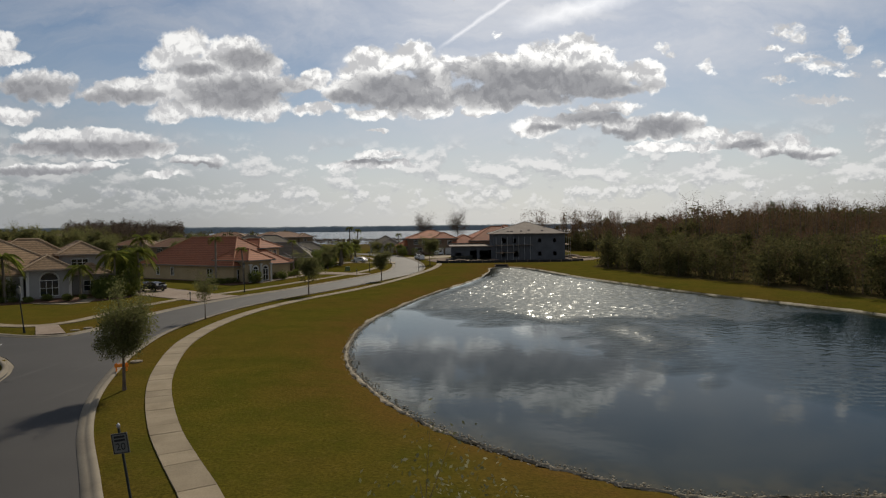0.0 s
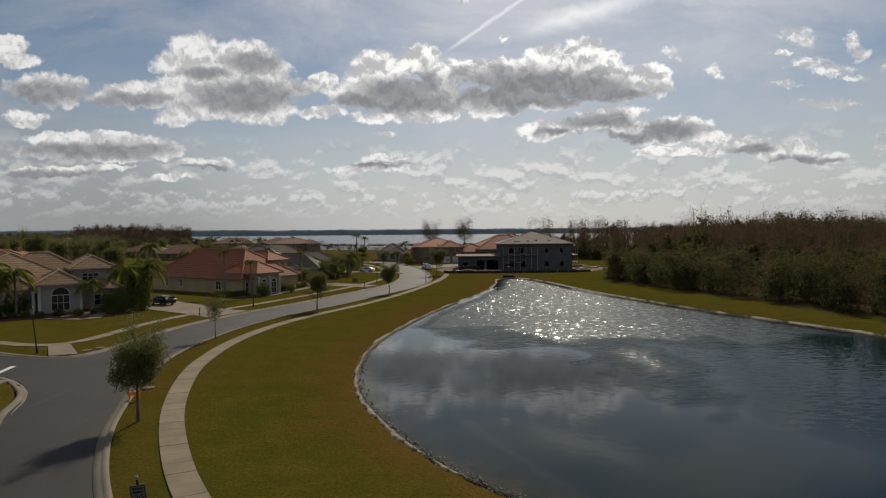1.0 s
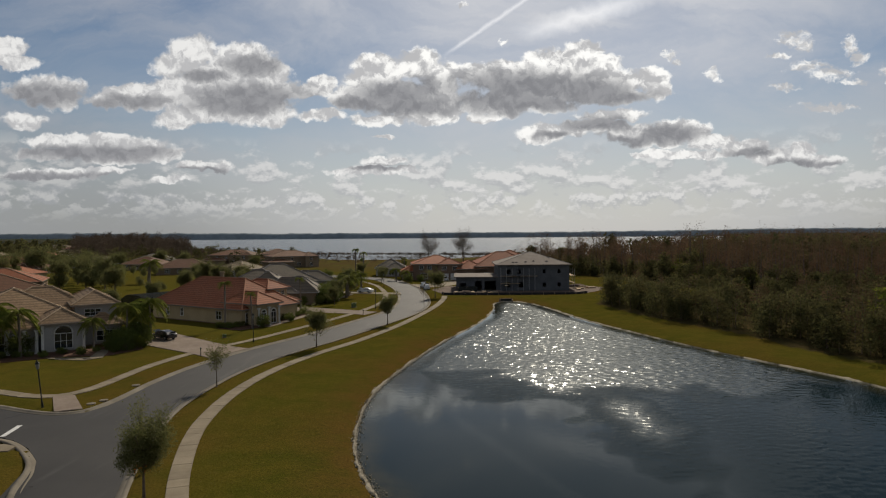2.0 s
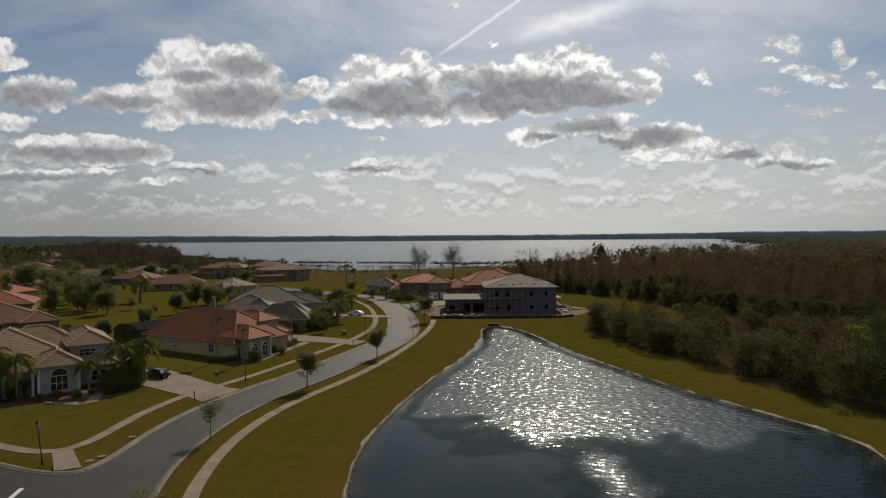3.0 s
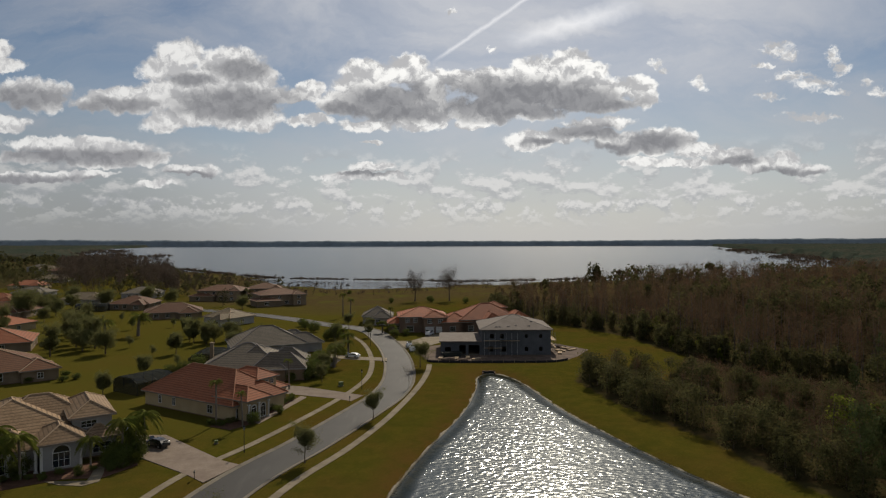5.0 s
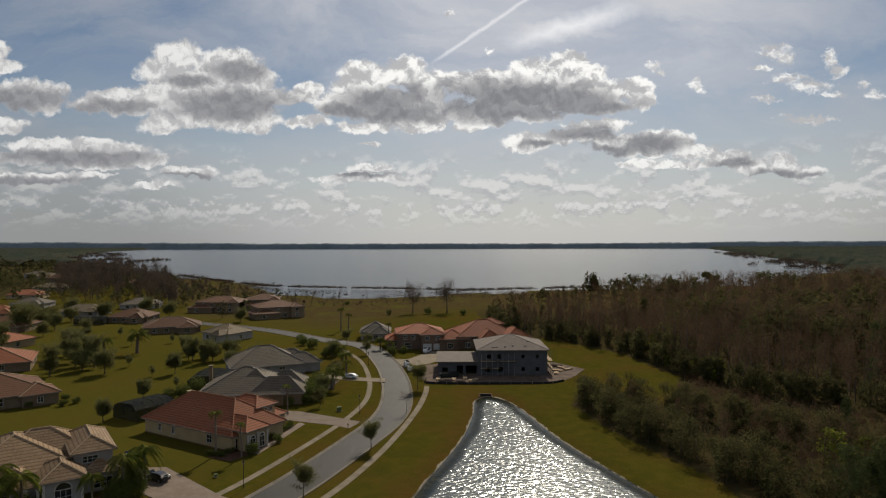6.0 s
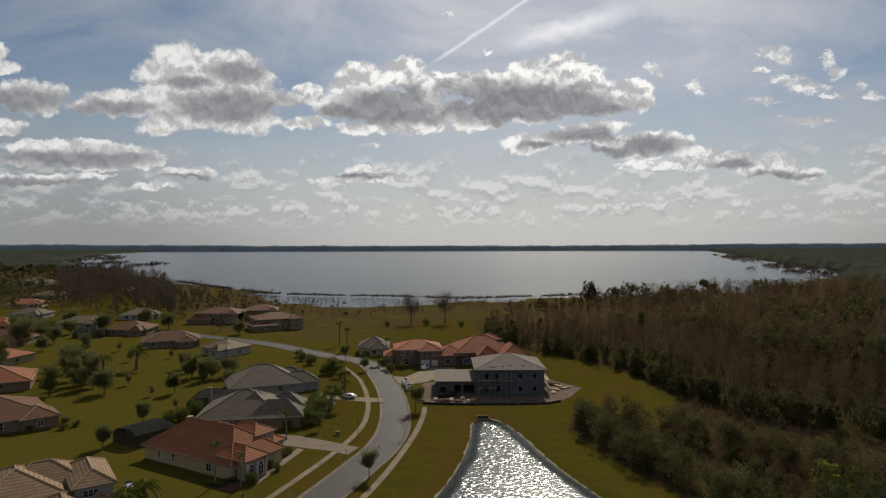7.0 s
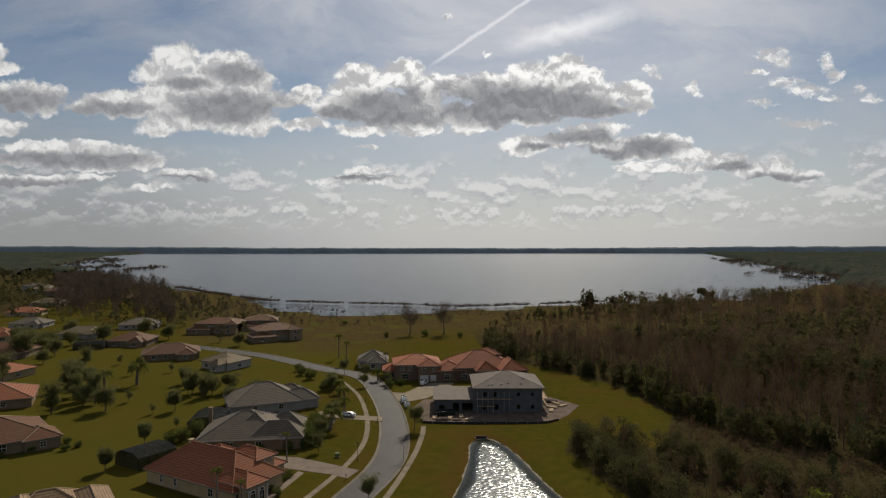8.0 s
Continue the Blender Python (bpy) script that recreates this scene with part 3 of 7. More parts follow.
def normals_of(q, closed=False):
    d = (np.roll(q, -1, 0) - np.roll(q, 1, 0)) if closed else np.gradient(q, axis=0)
    d /= np.linalg.norm(d, axis=1)[:, None] + 1e-9
    return np.c_[d[:, 1], -d[:, 0]]          # to the right of the way


def ribbon(q, profile, closed=False):
    """Sweeps a profile of (offset to the right, height) along a level line."""
    n = normals_of(q, closed)
    k = len(profile)
    verts = np.concatenate([np.c_[q + n * o, np.full(len(q), z)][:, None] for o, z in profile], axis=1).reshape(-1, 3)
    rows = len(q) if closed else len(q) - 1
    a = (np.arange(rows)[:, None] * k + np.arange(k - 1)[None]).ravel()
    b = ((np.arange(rows)[:, None] + 1) % len(q) * k + np.arange(k - 1)[None]).ravel()
    return verts, np.c_[a, b, b + 1, a + 1]


def distance_to(q, x, y, closed=False):
    """The distance of the places x, y from a line."""
    best = np.full(x.shape, 1e9)
    ends = np.roll(q, -1, 0) if closed else q[1:]
    for a, b in zip(q, ends):
        d = b - a
        t = np.clip(((x - a[0]) * d[0] + (y - a[1]) * d[1]) / (d @ d + 1e-9), 0, 1)
        best = np.minimum(best, np.hypot(x - a[0] - t * d[0], y - a[1] - t * d[1]))
    return best


def inside(poly, x, y):
    hit = np.zeros(x.shape, bool)
    for (ax, ay), (bx, by) in zip(poly, np.roll(poly, -1, 0)):
        cross = (ay > y) != (by > y)
        hit ^= cross & (x < (bx - ax) * (y - ay) / (by - ay + 1e-12) + ax)
    return hit


def bumps(x, y, scale, seed=0.0):
    """A cheap smooth noise over arrays, from -1 to 1."""
    out = np.zeros(np.shape(x))
    for k, (a, b) in enumerate(((1.0, 0.37), (-0.55, 1.13), (0.83, -0.91), (1.71, 0.45), (-0.32, 2.05), (2.6, -1.9))):
        out += np.sin((np.asarray(x) * a + np.asarray(y) * b) / scale + 1.7 * k + seed) / (1 + 0.35 * k)
    return out / 3.3


# ---------------------------------------------------------------- the plan
ROAD = spline([(-7, 8), (-13.0, 19), (-17.9, 27.2), (-22.0, 34), (-25.3, 40.8), (-28.1, 48.6), (-30.1, 55.4), (-32.0, 65.6), (-32.1, 76), (-31.0, 86), (-28.0, 97), (-23.4, 109),
               (-17.2, 128.5), (-12.8, 145), (-11.6, 163), (-14, 190), (-20, 220), (-30, 251), (-50, 269), (-84, 301), (-130, 330)], 1.0)
SIDE_STREET = spline([(-30, 56.5), (-40.7, 60.6), (-54, 66.0), (-90, 81)], 1.0)
POND = spline([(9, 28.5), (4, 31), (-1, 36), (-5, 43), (-8.6, 53), (-10, 65), (-9.5, 76), (-7, 90), (-3, 106.5), (4, 131), (7.6, 152), (8.6, 164),
               (11.5, 169), (15.5, 167), (19.5, 157), (24.5, 133), (31, 112), (36, 98), (41, 87), (45, 78), (46, 70), (42, 60), (36, 48), (27, 36), (18, 29.5)], 0.8, True)
WALK_RIGHT = spline([(-3.6, 16.5), (-6.6, 22), (-9.7, 27.6), (-11.9, 31.1), (-14.6, 35.6), (-17.8, 42), (-20.2, 47.9), (-22.6, 55.6), (-23.9, 62), (-24.6, 71), (-23.9, 81),
                     (-21.3, 92), (-15.7, 107.5), (-10.6, 127), (-6.2, 152), (-4.4, 170), (-4.2, 180)], 1.5)
WALK_LEFT = spline([(-100, 93), (-70, 80.2), (-50.6, 72.2), (-45.4, 70.2), (-42.4, 70.6), (-41.1, 73.4), (-40.8, 78), (-40.6, 85), (-39.3, 92.5), (-37.6, 97.5), (-33, 108.5), (-27.6, 125), (-22.6, 143),
                    (-19.8, 160), (-20, 176), (-22.5, 195), (-28, 219), (-36.5, 241)], 1.5)
JUNCTION = np.array([(-46.3, 65.6), (-42, 63.9), (-38.7, 63.3), (-36.5, 64.4), (-35.4, 68), (-35.2, 73), (-30, 73), (-28, 60), (-27, 46), (-29.8, 46.2), (-31.2, 49.0), (-32.5, 51.2), (-35.0, 54.0), (-37.4, 55.9), (-39.4, 56.9), (-47, 60.2)])
ROAD_HALF = 3.55
WATER_Z, LAKE_Z = -0.5, -1.4
SHORE_X = [-2300, -1971, -1724, -930, -800, -635, -432, -305, -217, -163, -134, -59, -9, 40, 76, 215, 299, 497, 643, 735, 900, 1230, 1800]
SHORE_Y = [4450, 4330, 3315, 1501, 1353, 1227, 915, 770, 665, 580, 515, 486, 508, 528, 555, 608, 635, 840, 1011, 1250, 1760, 2680, 4350]
BELT = np.array([(32.5, 158), (36.5, 137), (42, 121), (46.5, 109), (48, 97), (51, 88), (56, 82), (66, 74), (90, 62), (180, 30), (215, 88), (120, 111), (100, 117), (77, 130),
                 (62, 149), (52, 163), (44, 170), (36, 168)])
WOODS = np.array([(22, 330), (27, 286), (50, 262), (66, 232), (71, 197), (80, 170), (95, 152), (120, 128), (215, 100), (300, 70), (460, 120), (560, 520),
                  (440, 660), (330, 610), (200, 545), (105, 500), (40, 440), (20, 380)])
CLEARING = np.array([(60, 220), (70, 195), (80, 170), (95, 152), (120, 128), (215, 100), (215, 88), (120, 111), (100, 117), (77, 130), (62, 149), (50, 172)])


def ground_height(x, y):
    """Lawn at 0, sunk under the pond, the streets and the lake."""
    z = 0.06 * bumps(x, y, 14.0) * np.clip((np.hypot(x, y) - 20) / 60, 0, 1)
    edge = distance_to(POND, x, y, True) * np.where(inside(POND, x, y), -1, 1)
    bank = np.clip((edge + 0.0) / 4.5, -1, 1)
    bank = np.where(bank > 0, -0.46 * (1 - bank) ** 1.6, -0.55 + 1.5 * bank)
    z = np.where(edge < 4.5, bank + z * np.clip(edge / 4.5, 0, 1), z)
    for line in (ROAD, SIDE_STREET):
        d = distance_to(line, x, y)
        z = np.where(d < ROAD_HALF + 1.6, np.minimum(z, -0.30 + 0.30 * np.clip((d - ROAD_HALF) / 1.5, 0, 1)), z)
    z = np.where(inside(JUNCTION, x, y), -0.30, z)
    return np.where(y > 330, z + lake_bed(x, y), z)


def lake_bed(x, y):
    """How far the ground falls towards the lake, with flats and channels along the shore."""
    shore = y - np.interp(x, SHORE_X, SHORE_Y, left=9e3, right=9e3)
    far = np.clip(np.hypot(x, y) / 500, 0, 3)
    shore = shore + (bumps(x, y * 1.6, 19.0, 2.0) * 13 + bumps(x, y * 2.2, 55.0, 5.0) * 12) * far
    fall = np.clip((shore + 90) / 90, 0, 8)
    flats = (0.30 * bumps(x * 0.55, y * 2.4, 15.0, 1.0) + 0.22 * bumps(x * 0.6, y * 2.6, 47.0, 3.0)) * np.clip(1.25 - np.abs(shore) / 95, 0, 1)
    return flats - 1.42 * np.clip(fall, 0, 1) - 0.8 * np.clip(fall - 1, 0, 4)


def graded(lo, hi, fine_lo, fine_hi, step, growth):
    mid = list(np.arange(fine_lo, fine_hi + step, step))
    up, down = [mid[-1]], [mid[0]]
    s = step
    while up[-1] < hi:
        s = min(s * growth, 260)
        up.append(up[-1] + s)
    s = step
    while down[-1] > lo:
        s = min(s * growth, 260)
        down.append(down[-1] - s)
    return np.array(down[:0:-1] + mid + up[1:])


# ---------------------------------------------------------------- ground and water
gx, gy = graded(-4700, 4700, -72, 66, 1.0, 1.045), graded(-4000, 4900, 14, 215, 1.0, 1.03)
gx = np.sort(np.r_[gx[(gx < -330) | (gx > 330) | (np.abs(gx) < 95)], np.arange(-330, -94, 6.0), np.arange(95, 331, 6.0)])
gy = np.sort(np.r_[gy[(gy < 440) | (gy > 800)], np.arange(440, 801, 4.0)])
mx, my = np.meshgrid(gx, gy)
fx, fy = mx.ravel(), my.ravel()
near = (np.abs(fx) < 160) & (fy > -40) & (fy < 420)
fz = np.zeros(fx.shape)
fz[near] = ground_height(fx[near], fy[near])
far_shore = fy - np.interp(fx, SHORE_X, SHORE_Y, left=9e3, right=9e3)
fz = np.where(~near & (fy > 330), lake_bed(fx, fy), fz)
fz = np.where(fy > 4480, 0.0, fz)
w, h = len(gx), len(gy)
a = (np.arange(h - 1)[:, None] * w + np.arange(w - 1)[None]).ravel()
ground_mesh = np_mesh("ground", np.c_[fx, fy, fz], np.c_[a, a + 1, a + w + 1, a + w], GRASS, True)
scrub = ground_mesh.attributes.new("scrub", "FLOAT", "POINT")
in_woods = inside(WOODS, fx, fy) | inside(BELT, fx, fy) | (inside(CLEARING, fx, fy) & (fx - 0.4 * fy > -5)) | (fx > 520) | ((fx < -330) & (fy > 300)) | (fy > 4400)
scrub.data.foreach_set("value", np.clip(in_woods * 1.0, 0, 1).astype(np.float32))
marsh = ground_mesh.attributes.new("marsh", "FLOAT", "POINT")
wet = np.clip((far_shore + 190 + bumps(fx, fy, 30.0) * 45) / 60, 0, 1) * (fy > 300) * (fx > -700) * (fx < 900)
marsh.data.foreach_set("value", wet.astype(np.float32))
dry = ground_mesh.attributes.new("dry", "FLOAT", "POINT")
close = (np.abs(fx - 10) < 60) & (fy > 15) & (fy < 190)
from_bank, from_walk = np.full(fx.shape, 99.0), np.full(fx.shape, 99.0)
from_bank[close] = distance_to(POND[::4], fx[close], fy[close], True)
from_walk[close] = distance_to(ROAD[::4], fx[close], fy[close])
parched = np.clip(1.25 - from_bank / (4.5 + 2.2 * bumps(fx, fy, 5.0, 2.0)), 0, 1) * (fx < 22)
parched = np.maximum(parched, 0.6 * np.clip(1.3 - from_walk / (6.5 + 2 * bumps(fx, fy, 6.0, 4.0)), 0, 1))
dry.data.foreach_set("value", parched.astype(np.float32))
# where the lighter backlit tint is painted on the lawns
backlit = np.clip((-fx - 34 + 8 * bumps(fx, fy, 11.0, 3.0)) / 12, 0, 1) * np.clip((fy - 104) / 14, 0, 1) * np.clip((390 - fy) / 40, 0, 1)
ground_mesh.attributes.new("backlit", "FLOAT", "POINT").data.foreach_set("value", backlit.astype(np.float32))
tagged(new("ground", ground_mesh), "olive winter lawn and rough ground reaching the horizon", "ground", kind="structure")

# wavelets where the wind reaches the pond, calm water near the banks and on the near side
WAVE_X, WAVE_Y = 0.14, 0.22
wx, wy = np.meshgrid(np.arange(-12.5, 48.5, WAVE_X), np.arange(26, 172, WAVE_Y))
nw, nh = wx.shape[1], wx.shape[0]
r_wave = np.random.RandomState(23)
wx, wy = wx + r_wave.uniform(-0.27, 0.27, wx.shape) * WAVE_X, wy + r_wave.uniform(-0.27, 0.27, wx.shape) * WAVE_Y
bank_off = np.where(inside(POND, wx.ravel(), wy.ravel()), 1, -1) * distance_to(POND[::3], wx.ravel(), wy.ravel(), True)
bank_off = bank_off.reshape(wx.shape)
gust = wy + 7 * bumps(wx, wy, 4.2, 1.0) + 5 * bumps(wx, wy, 1.7, 4.0) - 12 * np.clip((6 - wx) / 12, -0.3, 1)
blow = np.clip((gust - 71) / 9, 0, 1)
cats_paw = np.clip(1.15 - np.hypot((wx - 16 + 0.05 * (wy - 62)) / 4.2, (wy - 64) / 15) * (1 + 0.45 * bumps(wx, wy, 1.5, 2.0)), 0, 1)
breeze = 0.30 * np.clip((wx - 17 + 0.10 * (wy - 45) + 4 * bumps(wx, wy, 6.0, 5.0)) / 9, 0, 1)
blow = np.maximum(np.maximum(blow, cats_paw), breeze) * np.clip((bank_off + 0.6 * bumps(wx, wy, 2.5) - 0.5) / 2.4, 0, 1)
lull = 0.82 + 0.25 * bumps(wx, wy, 6.5, 7.0)
chop = r_wave.normal(size=wx.shape)
chop = (chop + 0.9 * (np.roll(chop, 1, 1) + np.roll(chop, -1, 1)) + 0.65 * (np.roll(chop, 2, 1) + np.roll(chop, -2, 1)) + 0.3 * (np.roll(chop, 3, 1) + np.roll(chop, -3, 1))) / 1.91       # crests lie across the wind
wz = WATER_Z + (0.0265 * chop + 0.006 * bumps(wx * 0.5, wy, 0.20, 3.0)) * blow * lull
a = (np.arange(nh - 1)[:, None] * nw + np.arange(nw - 1)[None]).ravel()
a = a[(bank_off[:-1, :-1] > -1.6).ravel()]
tri = np.r_[np.c_[a, a + 1, a + nw + 1], np.c_[a, a + nw + 1, a + nw]]
px, py = wx.ravel()[tri], wy.ravel()[tri]
over = (px[:, 1] - px[:, 0]) * (py[:, 2] - py[:, 0]) < (px[:, 2] - px[:, 0]) * (py[:, 1] - py[:, 0])
tri[over] = tri[over][:, ::-1]
used, tri = np.unique(tri, return_inverse=True)
water_mesh = np_mesh("water", np.c_[wx.ravel(), wy.ravel(), wz.ravel()][used], tri.reshape(-1, 3), WATER)
wind = water_mesh.attributes.new("wind", "FLOAT", "POINT")
wind.data.foreach_set("value", blow.ravel()[used].astype(np.float32))
shallow = np.clip(1.1 - bank_off / (2.6 + 1.1 * bumps(wx, wy, 2.2, 6.0)), 0, 1)
water_mesh.attributes.new("shallow", "FLOAT", "POINT").data.foreach_set("value", shallow.ravel()[used].astype(np.float32))
pond_ob = new("water", water_mesh)
tagged(pond_ob, "dark retention pond, wind-ruffled and glittering in the sun", "pond", kind="structure")
lake_ob = new("lake", np_mesh("lake", [(-4700, 400, LAKE_Z), (4700, 400, LAKE_Z), (4700, 4650, LAKE_Z), (-4700, 4650, LAKE_Z)], [[0, 1, 2, 3]], LAKE))
tagged(lake_ob, "wide grey-blue lake under the hazy horizon", "lake", kind="structure")

# pale sandy margin round the pond, uneven in width
rim = np.stack([np.interp(np.arange(0, len(POND), 0.3), np.arange(len(POND) + 1), np.r_[POND[:, k], POND[:1, k]]) for k in (0, 1)], 1)
n_rim = normals_of(rim, True)
wide = 0.02 + 0.36 * np.clip(bumps(rim[:, 0], rim[:, 1], 1.3) + 0.35, 0, 1) + 0.06 * bumps(rim[:, 0], rim[:, 1], 0.5)
wide = np.clip(wide * np.random.RandomState(31).uniform(0.35, 1.35, len(rim)), 0.01, 1)
sign = 1.0 if inside(POND, *(rim[:1] + n_rim[:1] * 0.5).T)[0] else -1.0
ring = [np.c_[rim + n_rim * sign * 0.30, np.full(len(rim), WATER_Z - 0.10)], np.c_[rim + n_rim * sign * (-0.02), np.full(len(rim), WATER_Z + 0.06)],
        np.c_[rim - n_rim * sign * wide[:, None] * 1.1, np.full(len(rim), WATER_Z + 0.15)], np.c_[rim - n_rim * sign * wide[:, None] * 1.5, np.full(len(rim), WATER_Z - 0.05)]]
verts = np.stack(ring, 1).reshape(-1, 3)
i0 = (np.arange(len(rim))[:, None] * 4 + np.arange(3)[None]).ravel()
i1 = (((np.arange(len(rim)) + 1) % len(rim))[:, None] * 4 + np.arange(3)[None]).ravel()
tagged(new("pond_margin", np_mesh("pond_margin", verts, np.c_[i0, i1, i1 + 1, i0 + 1], SAND, True)), "pale sandy margin along the water's edge", "shore", kind="structure")
# loose stones and shell grit along the near bank
r_grit = np.random.RandomState(37)
near_rim = rim[(rim[:, 1] < 112) & (rim[:, 0] < 24)]
near_rim = np.repeat(near_rim, 7, 0)
spot = near_rim + r_grit.normal(size=near_rim.shape) * 0.26
size = r_grit.uniform(0.025, 0.085, len(spot))
corner = np.array([(1, 0, 0), (0, 1, 0), (-1, 0, 0), (0, -1, 0), (0, 0, 0.75), (0, 0, -0.6)])
verts = np.c_[spot, np.full(len(spot), WATER_Z + 0.07)][:, None] + corner[None] * (size[:, None] * r_grit.uniform(0.6, 1.4, (len(spot), 6)))[..., None]
facet = np.array([(0, 1, 4), (1, 2, 4), (2, 3, 4), (3, 0, 4), (1, 0, 5), (2, 1, 5), (3, 2, 5), (0, 3, 5)])
faces = (np.arange(len(spot))[:, None, None] * 6 + facet[None]).reshape(-1, 3)
tagged(new("shore_stones", np_mesh("shore_stones", verts.reshape(-1, 3), faces, SAND)), "small pale stones scattered along the water's edge", "stones", kind="stuff")


# ---------------------------------------------------------------- streets, kerbs, pavements
def street(name, line, label):
    v, f = ribbon(line, [(-ROAD_HALF - 0.05, -0.16), (-ROAD_HALF * 0.5, -0.12), (0, -0.10), (ROAD_HALF * 0.5, -0.12), (ROAD_HALF + 0.05, -0.16)])
    return tagged(new(name, np_mesh(name, v, f, ASPHALT, True)), label, "road", kind="structure")


street("road", ROAD, "grey asphalt street winding towards the lake")
side = street("road_side_street", SIDE_STREET, "dark asphalt side street joining the main one")
side.location.z = -0.006

KERB_PROFILE = [(0.0, -0.30), (0.0, -0.135), (0.28, -0.150), (0.40, -0.06), (0.50, 0.005), (0.68, 0.012), (0.72, -0.10)]


def kerb(line, flip, label):
    v, f = ribbon(line, [((-1 if flip else 1) * o, z) for o, z in KERB_PROFILE])
    return tagged(new("kerb", np_mesh("kerb", v, f, KERB)), label, "kerb", "kerbs along the streets", kind="structure")


def offset(line, o):
    return line + normals_of(line) * o


right_kerb = offset(ROAD, ROAD_HALF)
kerb(right_kerb, False, "pale concrete roll kerb beside the grass verge")
left_edge = offset(ROAD, -ROAD_HALF)
after = left_edge[left_edge[:, 1] > 75]
corner = spline([(-90, 84.3), (-60, 71.8), (-46.5, 66.1), (-42, 64.2), (-38.7, 63.5), (-36.5, 64.6), (-35.7, 68), (-35.6, 72)] + [tuple(after[0])], 1.0)
kerb(np.vstack([corner[:-1], after]), True, "pale concrete roll kerb round the street corner")
island_kerb = spline([(-92, 78.4), (-62, 66.0), (-48, 60.2), (-39.4, 56.7), (-37.2, 55.7), (-34.8, 53.7), (-32.3, 50.9), (-31.0, 48.6), (-29.6, 45.2), (-27.2, 41.0), (-20.8, 29.5), (-10, 11)], 1.0)
kerb(island_kerb, False, "pale concrete roll kerb of the opposite corner")
tagged(new("road_junction", Build().prism([tuple(p) for p in JUNCTION], -0.35, -0.119).done("junction", ASPHALT)),
       "dark asphalt where the side street meets the main street", "road", kind="structure")

stop_line = base("stop_line", pose(-39.6, 58.6, -0.105, rz=102), "white painted stop line on dark asphalt", "road marking")
part("stripe", Build().box(-1.65, -0.22, 0, 1.65, 0.22, 0.012).done("stripe", PAINT), stop_line)


def walkway(name, line, half, label, skip=()):
    """Concrete slabs with open joints between them."""
    root = new(name)
    tagged(root, label, "pavement", kind="structure")
    n = normals_of(line)
    bed_v, bed_f = ribbon(line, [(-half + 0.03, -0.10), (-half + 0.03, 0.035), (half - 0.03, 0.035), (half - 0.03, -0.10)])
    part("bed", np_mesh("bed", bed_v, bed_f, DIRT), root, "earth showing in the joints")
    for i in range(len(line) - 1):
        a, b, na, nb = line[i], line[i + 1], n[i], n[i + 1]
        d = (b - a) / np.linalg.norm(b - a) * 0.014
        z = 0.065 + 0.006 * math.sin(i * 2.3)
        outline = [tuple(a + d - na * half), tuple(a + d + na * half), tuple(b - d + nb * half), tuple(b - d - nb * half)]
        part("slab", Build().prism(outline, -0.06, z).done("slab", CONCRETE), root)
    return root


def paved(name, outline, z, mat, label):
    return tagged(new(name, Build().prism(outline, -0.35, z).done(name, mat)), label, "driveway", kind="structure")


paved("driveway_1", [(-34.7, 91.0), (-31.8, 98.4), (-35.2, 100.4), (-50, 114), (-57, 113.5), (-56, 107.5), (-50.5, 103), (-38.6, 94.4)], 0.075, DRIVE, "pinkish paved driveway with a parked car")
paved("driveway_2", [(-20.2, 138.2), (-18.2, 143.4), (-24.6, 147.2), (-34, 152.5), (-42, 154), (-41, 148), (-36.5, 145.2), (-24, 140.6)], 0.075, DRIVE, "brown paved driveway with paler kerb apron")
paved("driveway_3", [(-16.6, 185), (-17.0, 190.2), (-26, 192), (-37, 197), (-38, 192), (-27, 187.6)], 0.075, CONCRETE, "concrete driveway with a parked white car")
paved("driveway_4", [(-12.4, 207.5), (-16.6, 223), (-12, 222), (-4, 239), (6, 239), (4, 229), (-4, 214)], 0.05, CONCRETE, "wide concrete driveway of the two-storey house")
paved("ramp_1", [(-43.2, 70.0), (-41.2, 70.6), (-37.2, 65.2), (-39.4, 64.2)], 0.07, DRIVE, "worn concrete ramp at the street corner")
paved("ramp_2", [(-42.5, 52.4), (-41.5, 53.6), (-37.4, 54.6), (-36.0, 54.0), (-35.9, 52.9), (-38.5, 52.4)], 0.07, CONCRETE, "pale concrete pavement end at the opposite corner")
paved("front_path_1", [(-58, 91.5), (-55, 90.2), (-51.5, 89.8), (-50.0, 91.6), (-51.2, 95.2), (-52.6, 98.2), (-53.8, 97.6), (-52.6, 94.2), (-51.9, 91.8), (-54.5, 91.6)], 0.06, CONCRETE, "curved pale garden path through mulch")
paved("front_path_2", [(-36.3, 121.5), (-35.2, 121.0), (-30.6, 141.8), (-32.2, 143)], 0.06, DRIVE, "narrow brown path along the house front")
paved("front_path_3", [(-33.4, 172), (-32.0, 171.5), (-30.2, 187.4), (-31.6, 188)], 0.06, CONCRETE, "pale garden path beside shrubs")
paved("mulch_bed_1", [(-70, 86), (-62, 88.2), (-56, 92.4), (-50.2, 93.2), (-47.6, 98.5), (-50, 102.5), (-53, 102), (-58, 97.5), (-65, 95), (-74, 94)], 0.035, MULCH, "reddish mulch bed planted with shrubs and palms")
paved("mulch_bed_2", [(-44.5, 119.5), (-39.5, 117), (-36.6, 121), (-30.6, 141), (-34, 141), (-40, 122.5)], 0.035, MULCH, "dark mulch bed along the house front")


